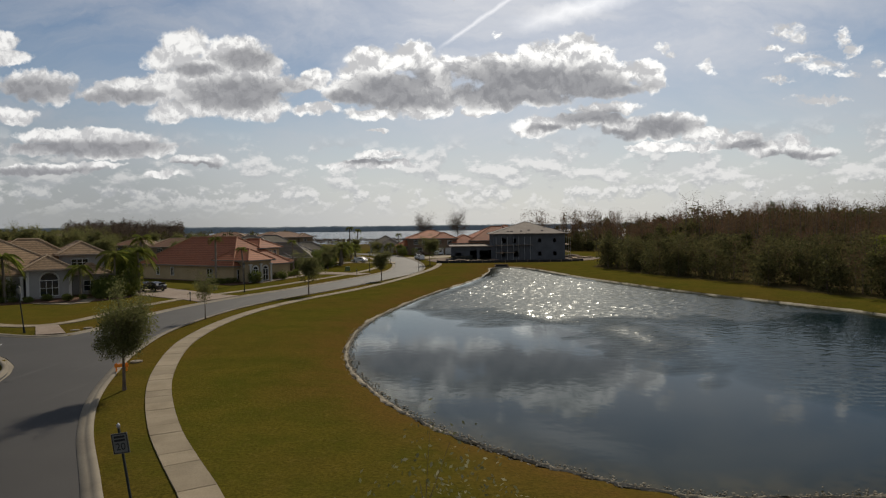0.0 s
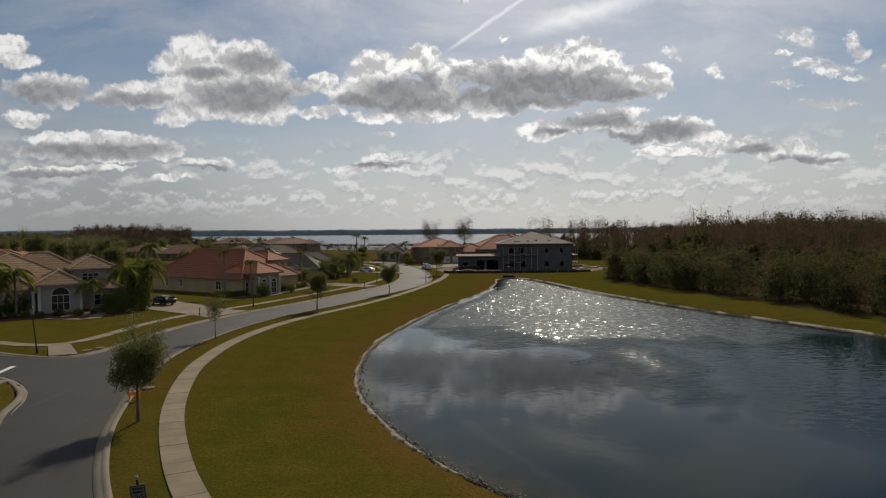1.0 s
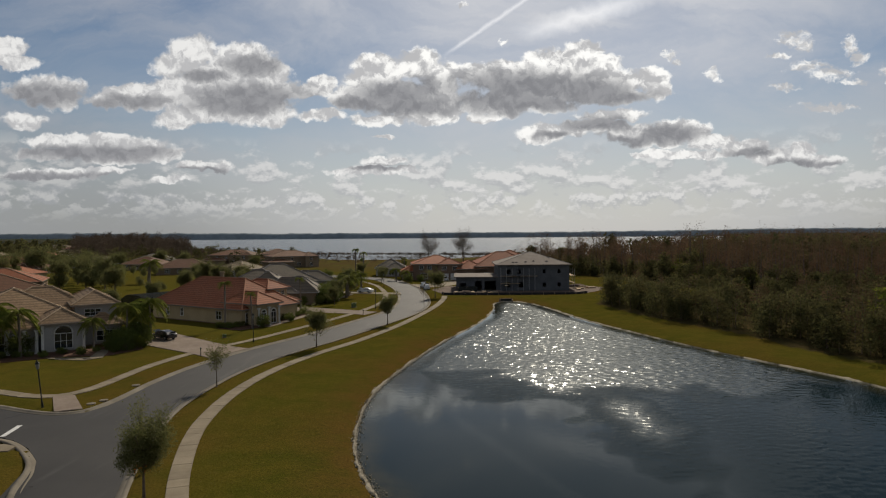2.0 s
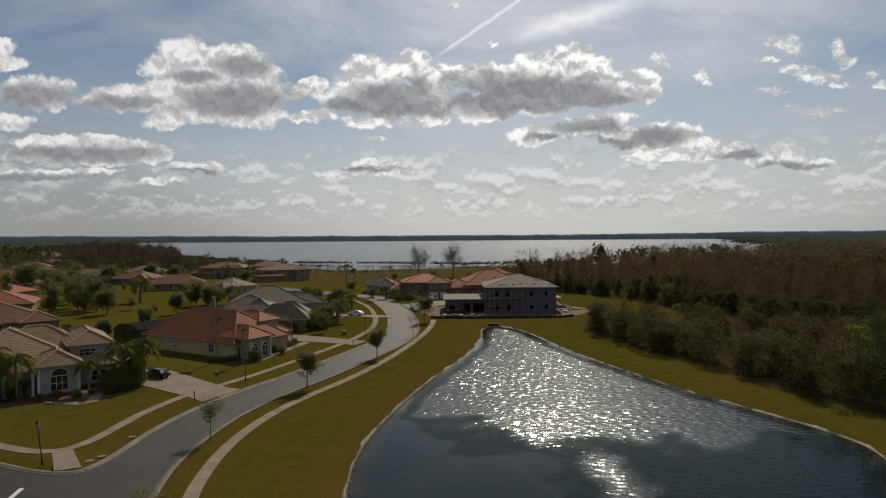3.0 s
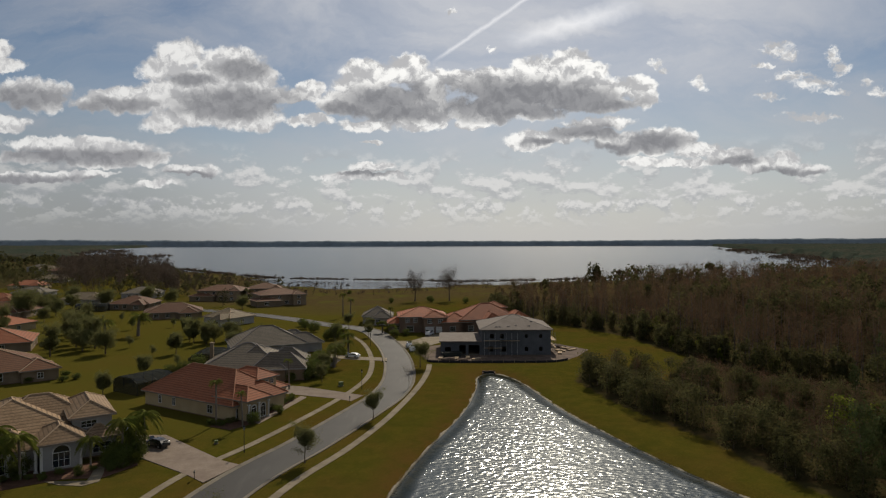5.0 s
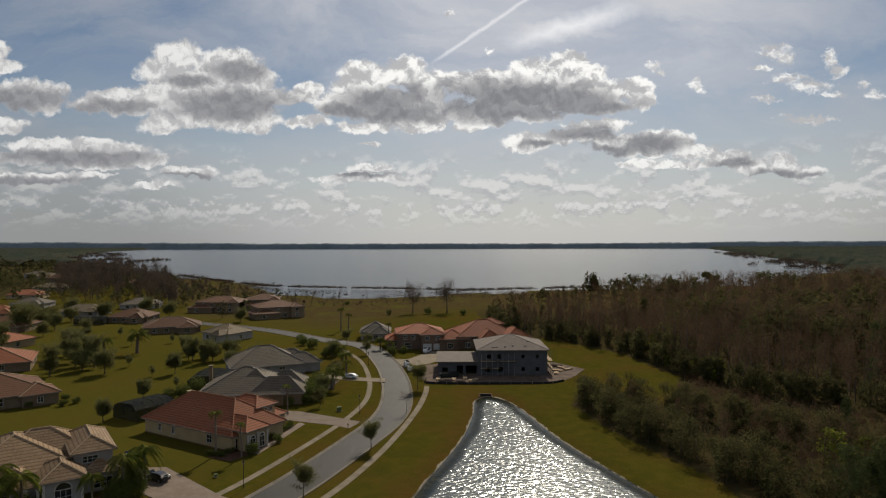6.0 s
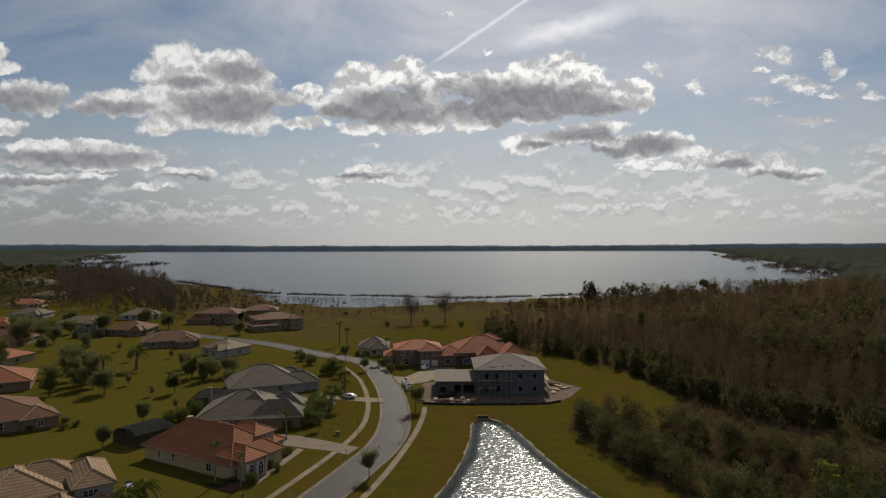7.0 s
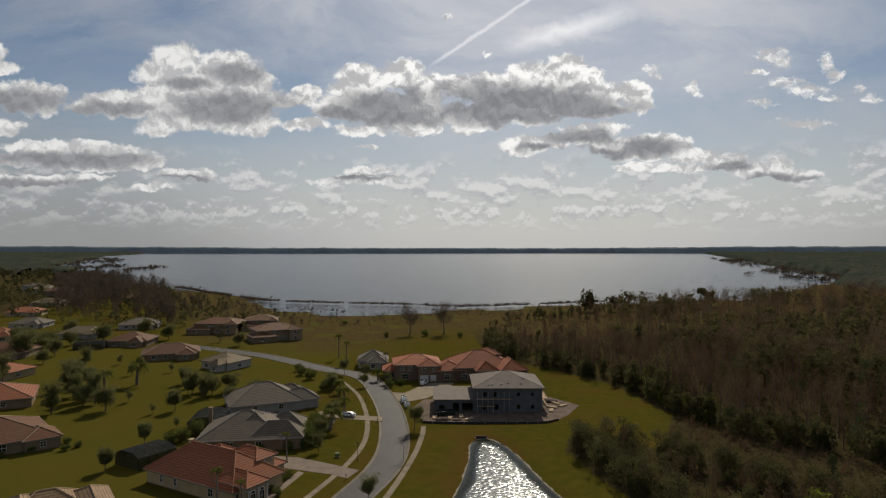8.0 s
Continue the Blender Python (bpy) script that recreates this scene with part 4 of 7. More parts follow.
# ---------------------------------------------------------------- houses
def hip_roof(x0, y0, x1, y1, z, rise, over=0.6, gable=False):
    """A hipped (or gabled) roof over a rectangle: its mesh data and the lines of its ridge and hips."""
    x0, y0, x1, y1 = x0 - over, y0 - over, x1 + over, y1 + over
    wx, wy = x1 - x0, y1 - y0
    drop, top = 0.22, z + rise
    if wx >= wy:
        e = 0.0 if gable else wy / 2
        r = [(x0 + e, (y0 + y1) / 2, top), (x1 - e, (y0 + y1) / 2, top)]
        slopes = [(0, 1, 5, 4), (2, 3, 4, 5), (1, 2, 5), (3, 0, 4)]
        hips = [(0, 4), (3, 4), (1, 5), (2, 5), (4, 5)]
    else:
        e = 0.0 if gable else wx / 2
        r = [((x0 + x1) / 2, y0 + e, top), ((x0 + x1) / 2, y1 - e, top)]
        slopes = [(1, 2, 5, 4), (3, 0, 4, 5), (0, 1, 4), (2, 3, 5)]
        hips = [(0, 4), (1, 4), (2, 5), (3, 5), (4, 5)]
    v = [(x0, y0, z), (x1, y0, z), (x1, y1, z), (x0, y1, z)] + r
    v += [(x0, y0, z - drop), (x1, y0, z - drop), (x1, y1, z - drop), (x0, y1, z - drop)]
    faces = slopes + [(0, 6, 7, 1), (1, 7, 8, 2), (2, 8, 9, 3), (3, 9, 6, 0), (9, 8, 7, 6)]
    if gable:
        hips = [hips[4]] if not gable == "caps" else hips
    return v, faces, [(v[a], v[b]) for a, b in hips]


def window_on(root, m, wide, high, arch=False, bars=1):
    """A framed window with its pane, proud of the wall by the depth of its frame. m: the middle of the sill, facing -y."""
    win = new("window")
    win.parent = root
    win.matrix_basis = m
    fr = Build()
    for a, b, c, d in ((-wide / 2 - .1, -.12, wide / 2 + .1, 0.0), (-wide / 2 - .1, high, wide / 2 + .1, high + .1),
                       (-wide / 2 - .1, 0, -wide / 2, high), (wide / 2, 0, wide / 2 + .1, high)):
        fr.box(a, -0.09, b, c, 0.02, d)
    for k in range(1, bars + 1):
        x = -wide / 2 + wide * k / (bars + 1)
        fr.box(x - .035, -.06, 0, x + .035, .02, high)
    fr.box(-wide / 2, -.055, high * .5 - .03, wide / 2, .02, high * .5 + .03)
    glass = Build().box(-wide / 2, -.035, 0, wide / 2, .02, high)
    if arch:
        arc = [(wide / 2 * math.cos(t), high + .1 + wide / 2 * math.sin(t)) for t in np.linspace(0, math.pi, 9)]
        fr.tube([(x * 1.08, -.05, z) for x, z in arc], 0.13, 4)
        front = [(x, -.035, z) for x, z in arc]
        rear = [(x, .02, z) for x, z in arc]
        n = len(front)
        glass.shape(front + rear, [tuple(range(n)), tuple(range(2 * n - 1, n - 1, -1))] + [(k, k + n, (k + 1) % n + n, (k + 1) % n) for k in range(n)])
    part("window_frame", fr.done("window_frame", TRIM), win)
    part("pane", glass.done("pane", GLASS), win)
    return win


def garage_on(root, m, wide, high, mat):
    door = new("garage_door")
    door.parent = root
    door.matrix_basis = m
    fr = Build()
    fr.box(-wide / 2 - .15, -.1, 0, -wide / 2, .02, high).box(wide / 2, -.1, 0, wide / 2 + .15, .02, high).box(-wide / 2 - .15, -.1, high, wide / 2 + .15, .02, high + .15)
    part("door_frame", fr.done("door_frame", TRIM), door)
    for k in range(4):
        z = high * k / 4
        part("panel", Build().box(-wide / 2, -.05, z + .015, wide / 2, .02, z + high / 4 - .015).done("panel", mat, 0.012), door)
    return door


def wall_pose(wing, face, along, z):
    x0, y0, x1, y1 = wing[:4]
    if face == "front":
        return pose(x0 + along, y0, z)
    if face == "right":
        return pose(x1, y0 + along, z, rz=90)
    if face == "left":
        return pose(x0, y1 - along, z, rz=-90)
    return pose(x1 - along, y1, z, rz=180)


def house(place, turn, wings, wall_mat, roof_mat, cap_mat, label, openings=(), chimney=None, name="house"):
    """wings: (x0, y0, x1, y1, wall height, roof rise, kind of roof), front towards -y. openings: (wing, face, along, sill, width, height, kind)."""
    root = base(name, pose(place[0], place[1], 0, rz=turn), label, "house", "houses of the neighbourhood")
    for x0, y0, x1, y1, high, rise, kind in wings:
        wall = Build().box(x0, y0, -0.4, x1, y1, high)
        wall_me = wall.done("wall", wall_mat)
        part("wall", wall_me, root)
        part("plinth", Build().box(x0 - .05, y0 - .05, -0.4, x1 + .05, y1 + .05, 0.18).done("plinth", STUCCO_BROWN), root)
        v, f, caps = hip_roof(x0, y0, x1, y1, high, rise, gable=(kind == "gable"))
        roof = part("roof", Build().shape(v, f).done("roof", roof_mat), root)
        if kind == "gable":
            ends = Build()
            if x1 - x0 >= y1 - y0:
                for x in (x0, x1):
                    ends.shape([(x - .05, y0, high - .1), (x - .05, y1, high - .1), (x - .05, (y0 + y1) / 2, high + rise * .93),
                                (x + .05, y0, high - .1), (x + .05, y1, high - .1), (x + .05, (y0 + y1) / 2, high + rise * .93)],
                               [(0, 1, 2), (5, 4, 3), (0, 3, 4, 1), (1, 4, 5, 2), (2, 5, 3, 0)])
            part("gable", ends.done("gable", wall_mat), root)
        for p, q in caps:
            p, q = Vector(p), Vector(q)
            lift_up = Vector((0, 0, 0.03))
            part("ridge_cap", Build().tube([p + lift_up, (p + q) / 2 + lift_up, q + lift_up], 0.13, 6).done("ridge_cap", cap_mat), roof)
        trim = Build()
        for ax, ay, bx, by in ((x0 - .64, y0 - .64, x1 + .64, y0 - .60), (x0 - .64, y1 + .60, x1 + .64, y1 + .64), (x0 - .64, y0 - .6, x0 - .60, y1 + .6), (x1 + .60, y0 - .6, x1 + .64, y1 + .6)):
            trim.box(ax, ay, high - .24, bx, by, high + .02)
        part("fascia", trim.done("fascia", FASCIA if cap_mat is not CAP_GREY else STUCCO_GREY), root)
    for k, face, along, z, wide, high, kind in openings:
        m = wall_pose(wings[k], face, along, z)
        if kind == "garage":
            garage_on(root, m, wide, high, TRIM)
        elif kind == "door":
            d = new("door")
            d.parent = root
            d.matrix_basis = m
            part("door_frame", Build().box(-wide / 2 - .12, -.1, 0, -wide / 2, .02, high).box(wide / 2, -.1, 0, wide / 2 + .12, .02, high).box(-wide / 2 - .12, -.1, high, wide / 2 + .12, .02, high + .12).done("door_frame", TRIM), d)
            part("door_leaf", Build().box(-wide / 2, -.05, 0, wide / 2, .02, high).done("door_leaf", STUCCO_BROWN, 0.01), d)
        else:
            window_on(root, m, wide, high, kind == "arch", 2 if wide > 1.8 else 1)
    if chimney:
        cx, cy, top = chimney
        part("chimney", Build().box(cx - .45, cy - .45, 0, cx + .45, cy + .45, top).box(cx - .6, cy - .6, top, cx + .6, cy + .6, top + .22).done("chimney", wall_mat), root)
    return root


def columns_on(root, spots, high, r=0.22):
    for x, y in spots:
        part("column", Build().tube([(x, y, 0), (x, y, high)], r, 10).box(x - r * 1.4, y - r * 1.4, 0, x + r * 1.4, y + r * 1.4, .25)
             .box(x - r * 1.4, y - r * 1.4, high - .25, x + r * 1.4, y + r * 1.4, high).done("column", TRIM), root, "white round column")


# the tan house at the corner
tan = house((-58, 97), 35, [(-17, 4, 4, 27, 3.4, 5.2, "hip"), (-3.4, -0.4, 2.2, 8, 4.3, 1.9, "hip"), (1.4, 6, 7.2, 19, 6.2, 1.9, "hip"),
                            (2.6, 3.6, 7.6, 8, 3.2, 1.5, "hip"), (-10, 1.2, -3.6, 9, 3.6, 2.2, "hip"), (-12, 9, 6.9, 25, 3.45, 5.1, "hip")],
            STUCCO_GREY, TILE_TAN, CAP_PALE, "grey stucco house with tan tiled hip roofs and white arches",
            [(1, "front", 2.8, 0.6, 2.2, 2.1, "arch"), (3, "front", 2.8, 0.7, 2.6, 1.5, "win"), (2, "front", 2.4, 4.4, 2.2, 1.0, "win"),
             (2, "right", 3.0, 4.4, 1.8, 1.0, "win"), (2, "right", 8.0, 1.0, 1.4, 1.4, "win"), (4, "front", 1.6, 0.4, 1.2, 2.4, "win"),
             (4, "front", 4.2, 0.0, 1.3, 2.3, "door"), (1, "right", 1.8, 0.9, 1.0, 1.8, "win"), (0, "right", 18, 1.0, 1.6, 1.3, "win"), (2, "right", 11.0, 1.0, 1.4, 1.4, "win")])
columns_on(tan, [(-9.6, 0.6), (-7.4, 0.6), (-5.4, 0.6), (-3.9, 0.2)], 3.4)
part("band", Build().box(1.3, 5.88, 3.6, 7.3, 6.0, 3.85).box(7.2, 5.9, 3.6, 7.32, 19, 3.85).done("band", TRIM), tan)
for bx in (-3.2, 2.0):
    part("pilaster", Build().box(bx - .18, -.55, 0, bx + .18, -.38, 4.1).done("pilaster", TRIM), tan)

# the house with the red roof
red = house((-40, 122), 59.2, [(0, 0.8, 13.6, 28, 3.1, 5.2, "hip"), (1.2, -1.8, 6.6, 7, 4.1, 2.0, "hip"), (9.6, 4.4, 14.8, 13, 6.1, 1.7, "hip"),
                               (9, 5.2, 18.6, 16, 3.0, 2.9, "hip"), (10, 16.5, 18.6, 26, 3.1, 2.6, "hip")],
            STUCCO_YELLOW, TILE_RED, CAP_RED, "cream stucco house with a red tiled hip roof",
            [(0, "left", 20.6, 0.9, 1.4, 1.5, "win"), (0, "left", 9.5, 1.0, 0.8, 1.5, "win"), (0, "left", 5.0, 1.0, 0.8, 1.5, "win"),
             (1, "front", 1.6, 0.4, 1.2, 1.9, "arch"), (1, "front", 4.0, 0.3, 1.2, 2.0, "arch"), (0, "front", 1.4, 0.5, 1.2, 1.8, "win"),
             (2, "front", 1.2, 4.7, 0.6, 0.8, "win"), (2, "front", 2.6, 4.7, 0.6, 0.8, "win"), (2, "front", 4.0, 4.7, 0.6, 0.8, "win"),
             (3, "front", 2.6, 0.7, 1.0, 1.5, "win"), (3, "front", 5.4, 0.7, 1.0, 1.5, "win"), (3, "front", 7.6, 0.7, 1.0, 1.5, "win"),
             (1, "left", 3.5, 0.0, 1.2, 2.3, "door"), (3, "right", 6.0, 0.0, 4.8, 2.3, "garage")], (11.0, 27.2, 6.6))
columns_on(red, [(1.4, -2.1), (3.9, -2.1), (6.4, -2.1)], 3.4, 0.18)

# the two houses with grey roofs
grey_a = house((-35.6, 159), 97, [(0, 4, 19, 25, 3.1, 5.2, "hip"), (0.5, -0.6, 8, 12, 3.1, 3.4, "hip"), (11, 0, 19, 10, 3.1, 3.0, "hip"), (4, 8, 13, 16, 4.4, 3.6, "hip")],
               STUCCO_TAN, TILE_GREY, CAP_GREY, "tan house with a steep grey tiled roof and chimney",
               [(0, "left", 8, 1.0, 1.4, 1.4, "win"), (0, "left", 15, 1.0, 1.4, 1.4, "win"), (1, "left", 5, 1.0, 1.2, 1.4, "win"), (1, "front", 3.8, 0.6, 2.2, 1.7, "win"),
                (2, "front", 4, 0.0, 4.6, 2.3, "garage")], (17, 25.4, 7.2))
grey_b = house((-41, 200), 114, [(0, 2, 18, 24, 3.1, 5.0, "hip"), (1, -3, 9, 8, 3.1, 2.8, "hip"), (11, -1, 18, 8, 3.1, 2.5, "hip")],
               STUCCO_GREY, TILE_GREY, CAP_GREY, "grey stucco house with a low grey hip roof",
               [(0, "left", 7, 1.0, 1.4, 1.4, "win"), (0, "left", 15, 1.0, 1.4, 1.4, "win"), (1, "front", 4, 0.6, 2.2, 1.6, "win"), (1, "left", 5, 1.0, 1.2, 1.4, "win")])

# houses across the back lawn
house((-99.5, 162), 222, [(0, -22, 25, 0, 3.1, 4.6, "hip"), (14, -30, 25, -18, 3.1, 3.2, "hip"), (-1, -8, 7, 1.5, 3.0, 2.2, "hip")], STUCCO_TAN, TILE_BROWN, CAP_PALE,
      "tan house with a faded brown tiled roof", [(0, "back", 5, 0.9, 2.0, 1.5, "win"), (0, "back", 13, 0.9, 2.6, 1.8, "win"), (0, "left", 6, 0.9, 1.6, 1.4, "win"), (2, "back", 4, 0.9, 1.2, 1.3, "win")])
house((-131.5, 203), 207, [(0, -20, 24, 0, 3.1, 4.0, "hip"), (10, -26, 24, -14, 3.1, 3.0, "hip")], STUCCO_TAN, TILE_RED, CAP_PALE,
      "cream house with an orange-red tiled roof", [(0, "back", 8, 0.9, 2.4, 1.6, "win"), (0, "back", 16, 0.9, 2.0, 1.6, "win"), (0, "left", 8, 0.9, 1.4, 1.4, "win")])
FAR_HOUSES = [(-125, 296, 22, 24, 17, 3.1, 3.6, "brown"), (-162, 336, 5, 20, 18, 3.1, 3.6, "brown"), (-91, 271, -28, 15, 13.5, 3.4, 3.2, "pale"),
              (-203, 364, 12, 23, 16, 3.1, 3.2, "pale"), (-262, 410, 8, 20, 16, 3.1, 3.2, "grey"), (-246, 354, 20, 22, 18, 3.1, 3.6, "red"),
              (-190, 405, 15, 22, 18, 3.1, 3.4, "grey"), (-176, 250, -10, 22, 17, 3.1, 3.6, "red"), (-205, 300, 10, 24, 18, 3.1, 3.6, "brown"),
              (-430, 700, 10, 26, 20, 5.5, 3.6, "pale"), (-395, 668, -5, 24, 18, 5.5, 3.4, "brown"), (-340, 560, 14, 26, 18, 3.1, 3.4, "pale"),
              (-470, 750, 0, 24, 18, 5.5, 3.4, "grey"), (-310, 480, 18, 24, 18, 3.1, 3.4, "red"), (-290, 610, 10, 22, 16, 3.1, 3.4, "brown"), (-380, 520, 0, 24, 18, 3.1, 3.4, "pale")]
FAR_KINDS = {"brown": (STUCCO_TAN, TILE_BROWN, CAP_PALE, "tan house with a brown tiled hip roof"), "pale": (STUCCO_GREY, TILE_PALE, CAP_PALE, "grey house with a pale tiled hip roof"),
             "grey": (STUCCO_GREY, TILE_GREY, CAP_GREY, "grey house with a dark grey hip roof"), "red": (STUCCO_YELLOW, TILE_RED, CAP_RED, "cream house with a red tiled roof")}
for hx, hy, turn, wide, deep, high, rise, kind in FAR_HOUSES:
    wm, rm, cm, text = FAR_KINDS[kind]
    house((hx, hy), turn, [(-wide / 2, -deep / 2, wide / 2, deep / 2, high, rise, "hip"), (wide * .1, -deep / 2 - 4, wide * .42, 0, high * .95, rise * .65, "hip")], wm, rm, cm, text,
          [(0, "front", wide * .2, 0.9, 2.0, 1.5, "win"), (0, "front", wide * .4, 0.9, 1.6, 1.5, "win"), (1, "front", wide * .16, 0.8, 2.2, 1.6, "win"), (0, "left", deep * .5, 0.9, 1.6, 1.4, "win"), (0, "right", deep * .5, 0.9, 1.6, 1.4, "win")])
# two-storey houses by the lake
for hx, hy, turn, wide in ((-132, 385, 0, 26), (-92, 356, 30, 24), (-112, 402, 10, 20)):
    house((hx, hy), turn, [(-wide / 2, -9, wide / 2, 9, 6.0, 3.0, "hip"), (-wide / 2 - 3, -13, -2, 2, 3.2, 2.4, "hip"), (wide * .2, -12, wide / 2, 0, 6.0, 2.0, "hip")],
          STUCCO_TAN, TILE_BROWN, CAP_PALE, "two-storey tan house with a brown tiled roof by the lake",
          [(0, "front", 5, 4.0, 1.4, 1.3, "win"), (0, "front", 10, 4.0, 1.4, 1.3, "win"), (0, "front", 14, 0.9, 2.0, 1.6, "win"), (2, "front", 3, 4.0, 1.6, 1.3, "win"), (2, "front", 3, 0.9, 1.6, 1.6, "win"), (1, "front", 5, 0.9, 2.0, 1.5, "win")])

# houses at the end of the street
brown = house((-8, 244), 6, [(-9, 0, 9, 16, 6.0, 3.0, "hip"), (-13, 3, -6, 14, 3.2, 2.2, "hip"), (0, -3.5, 8.5, 6, 6.0, 2.2, "hip")], STUCCO_BROWN, TILE_ORANGE, CAP_RED,
              "two-storey brown stucco house with a russet tiled roof",
              [(0, "front", 3, 3.9, 1.4, 1.4, "win"), (0, "front", 6, 3.9, 1.4, 1.4, "win"), (0, "front", 4, 0.5, 2.4, 2.0, "win"), (2, "front", 2.2, 0.0, 3.0, 2.4, "garage"), (2, "front", 6.2, 0.0, 3.0, 2.4, "garage"),
               (2, "front", 2.2, 3.9, 1.5, 1.3, "win"), (2, "front", 6.2, 3.9, 1.5, 1.3, "win"), (0, "left", 5, 3.9, 1.4, 1.4, "win"), (1, "front", 3, 0.8, 1.6, 1.5, "win")])
orange = house((18, 244), 10, [(-12, 0, 12, 20, 5.0, 5.2, "hip"), (-19, 0, -8, 13, 4.2, 3.0, "hip"), (-4, -5, 4, 8, 4.6, 3.0, "hip"), (5, -7, 15, 8, 4.8, 3.4, "hip"), (0, 8, 8, 16, 8.6, 2.2, "hip")], STUCCO_BROWN, TILE_ORANGE, CAP_RED,
               "large house with an unfinished orange tiled roof", [(0, "front", 4, 0.8, 2.0, 1.8, "win"), (1, "front", 4, 0.8, 2.0, 1.8, "win"), (2, "front", 4, 0.8, 2.0, 1.8, "win"), (3, "front", 3, 0.8, 2.0, 1.8, "win"), (3, "front", 7, 0.8, 2.0, 1.8, "win"), (4, "front", 4, 6.8, 2.0, 1.2, "win")])
house((-28, 268), 4, [(-6, 0, 6, 13, 3.4, 3.6, "hip"), (-2, -4, 6, 4, 3.2, 2.6, "hip")], STUCCO_GREY, TILE_GREY, CAP_GREY,
      "small pale grey house with a dark roof", [(1, "front", 2.4, 0.8, 1.8, 1.6, "win"), (0, "front", 2, 0.8, 1.6, 1.6, "win"), (1, "front", 6, 0.0, 1.1, 2.2, "door")])

# the block-built shell on the building site
shell = base("unfinished_house", pose(0, 195, 0), "grey block house shell under construction with a felted roof", "house", "houses of the neighbourhood")


def wall_with_holes(x0, x1, z0, z1, holes, thick=0.2):
    """A wall in the plane y = 0 with openings (x0, x1, z0, z1) through it."""
    b = Build()
    xs = sorted({x0, x1, *[h[0] for h in holes], *[h[1] for h in holes]})
    zs = sorted({z0, z1, *[h[2] for h in holes], *[h[3] for h in holes]})
    for xa, xb in zip(xs, xs[1:]):
        for za, zb in zip(zs, zs[1:]):
            cx, cz = (xa + xb) / 2, (za + zb) / 2
            if not any(h[0] < cx < h[1] and h[2] < cz < h[3] for h in holes):
                b.box(xa, 0, za, xb, thick, zb)
    return b


front_holes = [(13.5, 15.0, 1.0, 2.6), (17.5, 19.0, 1.0, 2.6), (24.6, 25.6, 1.2, 2.4), (29.0, 30.0, 1.2, 2.4), (14, 15.2, 5.0, 6.4), (17, 18.2, 5.0, 6.4), (24.6, 25.5, 5.2, 6.3), (29, 29.9, 5.2, 6.3)]
part("wall", wall_with_holes(11.5, 32.5, -0.3, 7.8, front_holes).done("wall", BLOCK), shell)
sidewall = wall_with_holes(0, 20, -0.3, 7.8, [(3, 4.5, 1, 2.5), (9, 10.5, 1, 2.5), (3, 4.5, 5, 6.4), (9, 10.5, 5, 6.4), (15, 16.5, 5, 6.4)]).done("wall", BLOCK)
for x in (11.7, 32.5):
    ob = part("wall", sidewall, shell)
    ob.matrix_basis = pose(x, 0.2, 0, rz=90)
ob = part("wall", wall_with_holes(11.7, 32.3, -0.3, 7.8, [(14, 16, 1, 2.6), (22, 24, 1, 2.6)]).done("wall", BLOCK), shell)
ob.matrix_basis = pose(0, 20.2, 0)
part("floor_slab", Build().box(11.7, 0.2, 3.7, 32.3, 20.2, 3.95).box(-1, 0.2, -0.2, 32.3, 20.2, 0.12).done("floor_slab", CONCRETE), shell)
v, f, caps = hip_roof(11.5, 0, 32.5, 20.4, 7.8, 3.5, 0.8)
roof_shell = part("roof", Build().shape(v, f).done("roof", FELT), shell, "brown felt laid on roof boards")
for p, q in caps:
    part("ridge_cap", Build().tube([Vector(p) + Vector((0, 0, .02)), Vector(q) + Vector((0, 0, .02))], 0.07, 5).done("ridge_cap", CAP_GREY), roof_shell)
rng = random.Random(4)
for k in range(9):         # stacks of tiles and battens left on the slopes
    tx, ty = rng.uniform(13, 30), rng.uniform(0.6, 6)
    tz = 7.8 + 3.5 * (ty + 0.8) / 11.0
    if min(tx - 10.7, 33.3 - tx) < ty + 1.2:
        continue
    part("tile_stack", Build().box(tx - .35, ty - .15, tz - .12, tx + .35, ty + .15, tz + .14).done("tile_stack", CAP_GREY), roof_shell)
part("wall", wall_with_holes(-1, 11.5, -0.3, 4.0, [(0.2, 2.0, 1.0, 2.4), (4.6, 6.6, 0.2, 3.0), (7.4, 10.8, 0.1, 3.0)]).done("wall", BLOCK), shell)
ob = part("wall", wall_with_holes(-0.6, 11.5, -0.3, 4.0, []).done("wall", BLOCK), shell)
ob.matrix_basis = pose(0, 18.0, 0)
for x in (-0.8,):
    ob = part("wall", wall_with_holes(0, 18, -0.3, 4.0, [(4, 6, 1, 2.4)]).done("wall", BLOCK), shell)
    ob.matrix_basis = pose(x, 0.2, 0, rz=90)
part("roof", Build().box(-1.6, -0.6, 4.0, 11.5, 18.6, 4.28).done("roof", FELT), shell, "low flat roof covered in pale felt")
for k in range(7):          # scaffold along the gable end
    y = 1 + k * 3
    part("scaffold_pole", Build().tube([(34.2, y, 0), (34.2, y, 6.6)], 0.05, 5).done("scaffold_pole", STEEL), shell)
for z in (2.2, 4.4):
    part("scaffold_board", Build().box(32.9, 0, z, 34.3, 19, z + .06).done("scaffold_board", WOOD), shell)
for k, (x, z) in enumerate(((15, 4.4), (20, 4.4), (15, 2.2))):
    part("scaffold_board", Build().box(x - 3, -1.3, z, x + 3, -0.2, z + .06).done("scaffold_board", WOOD), shell)
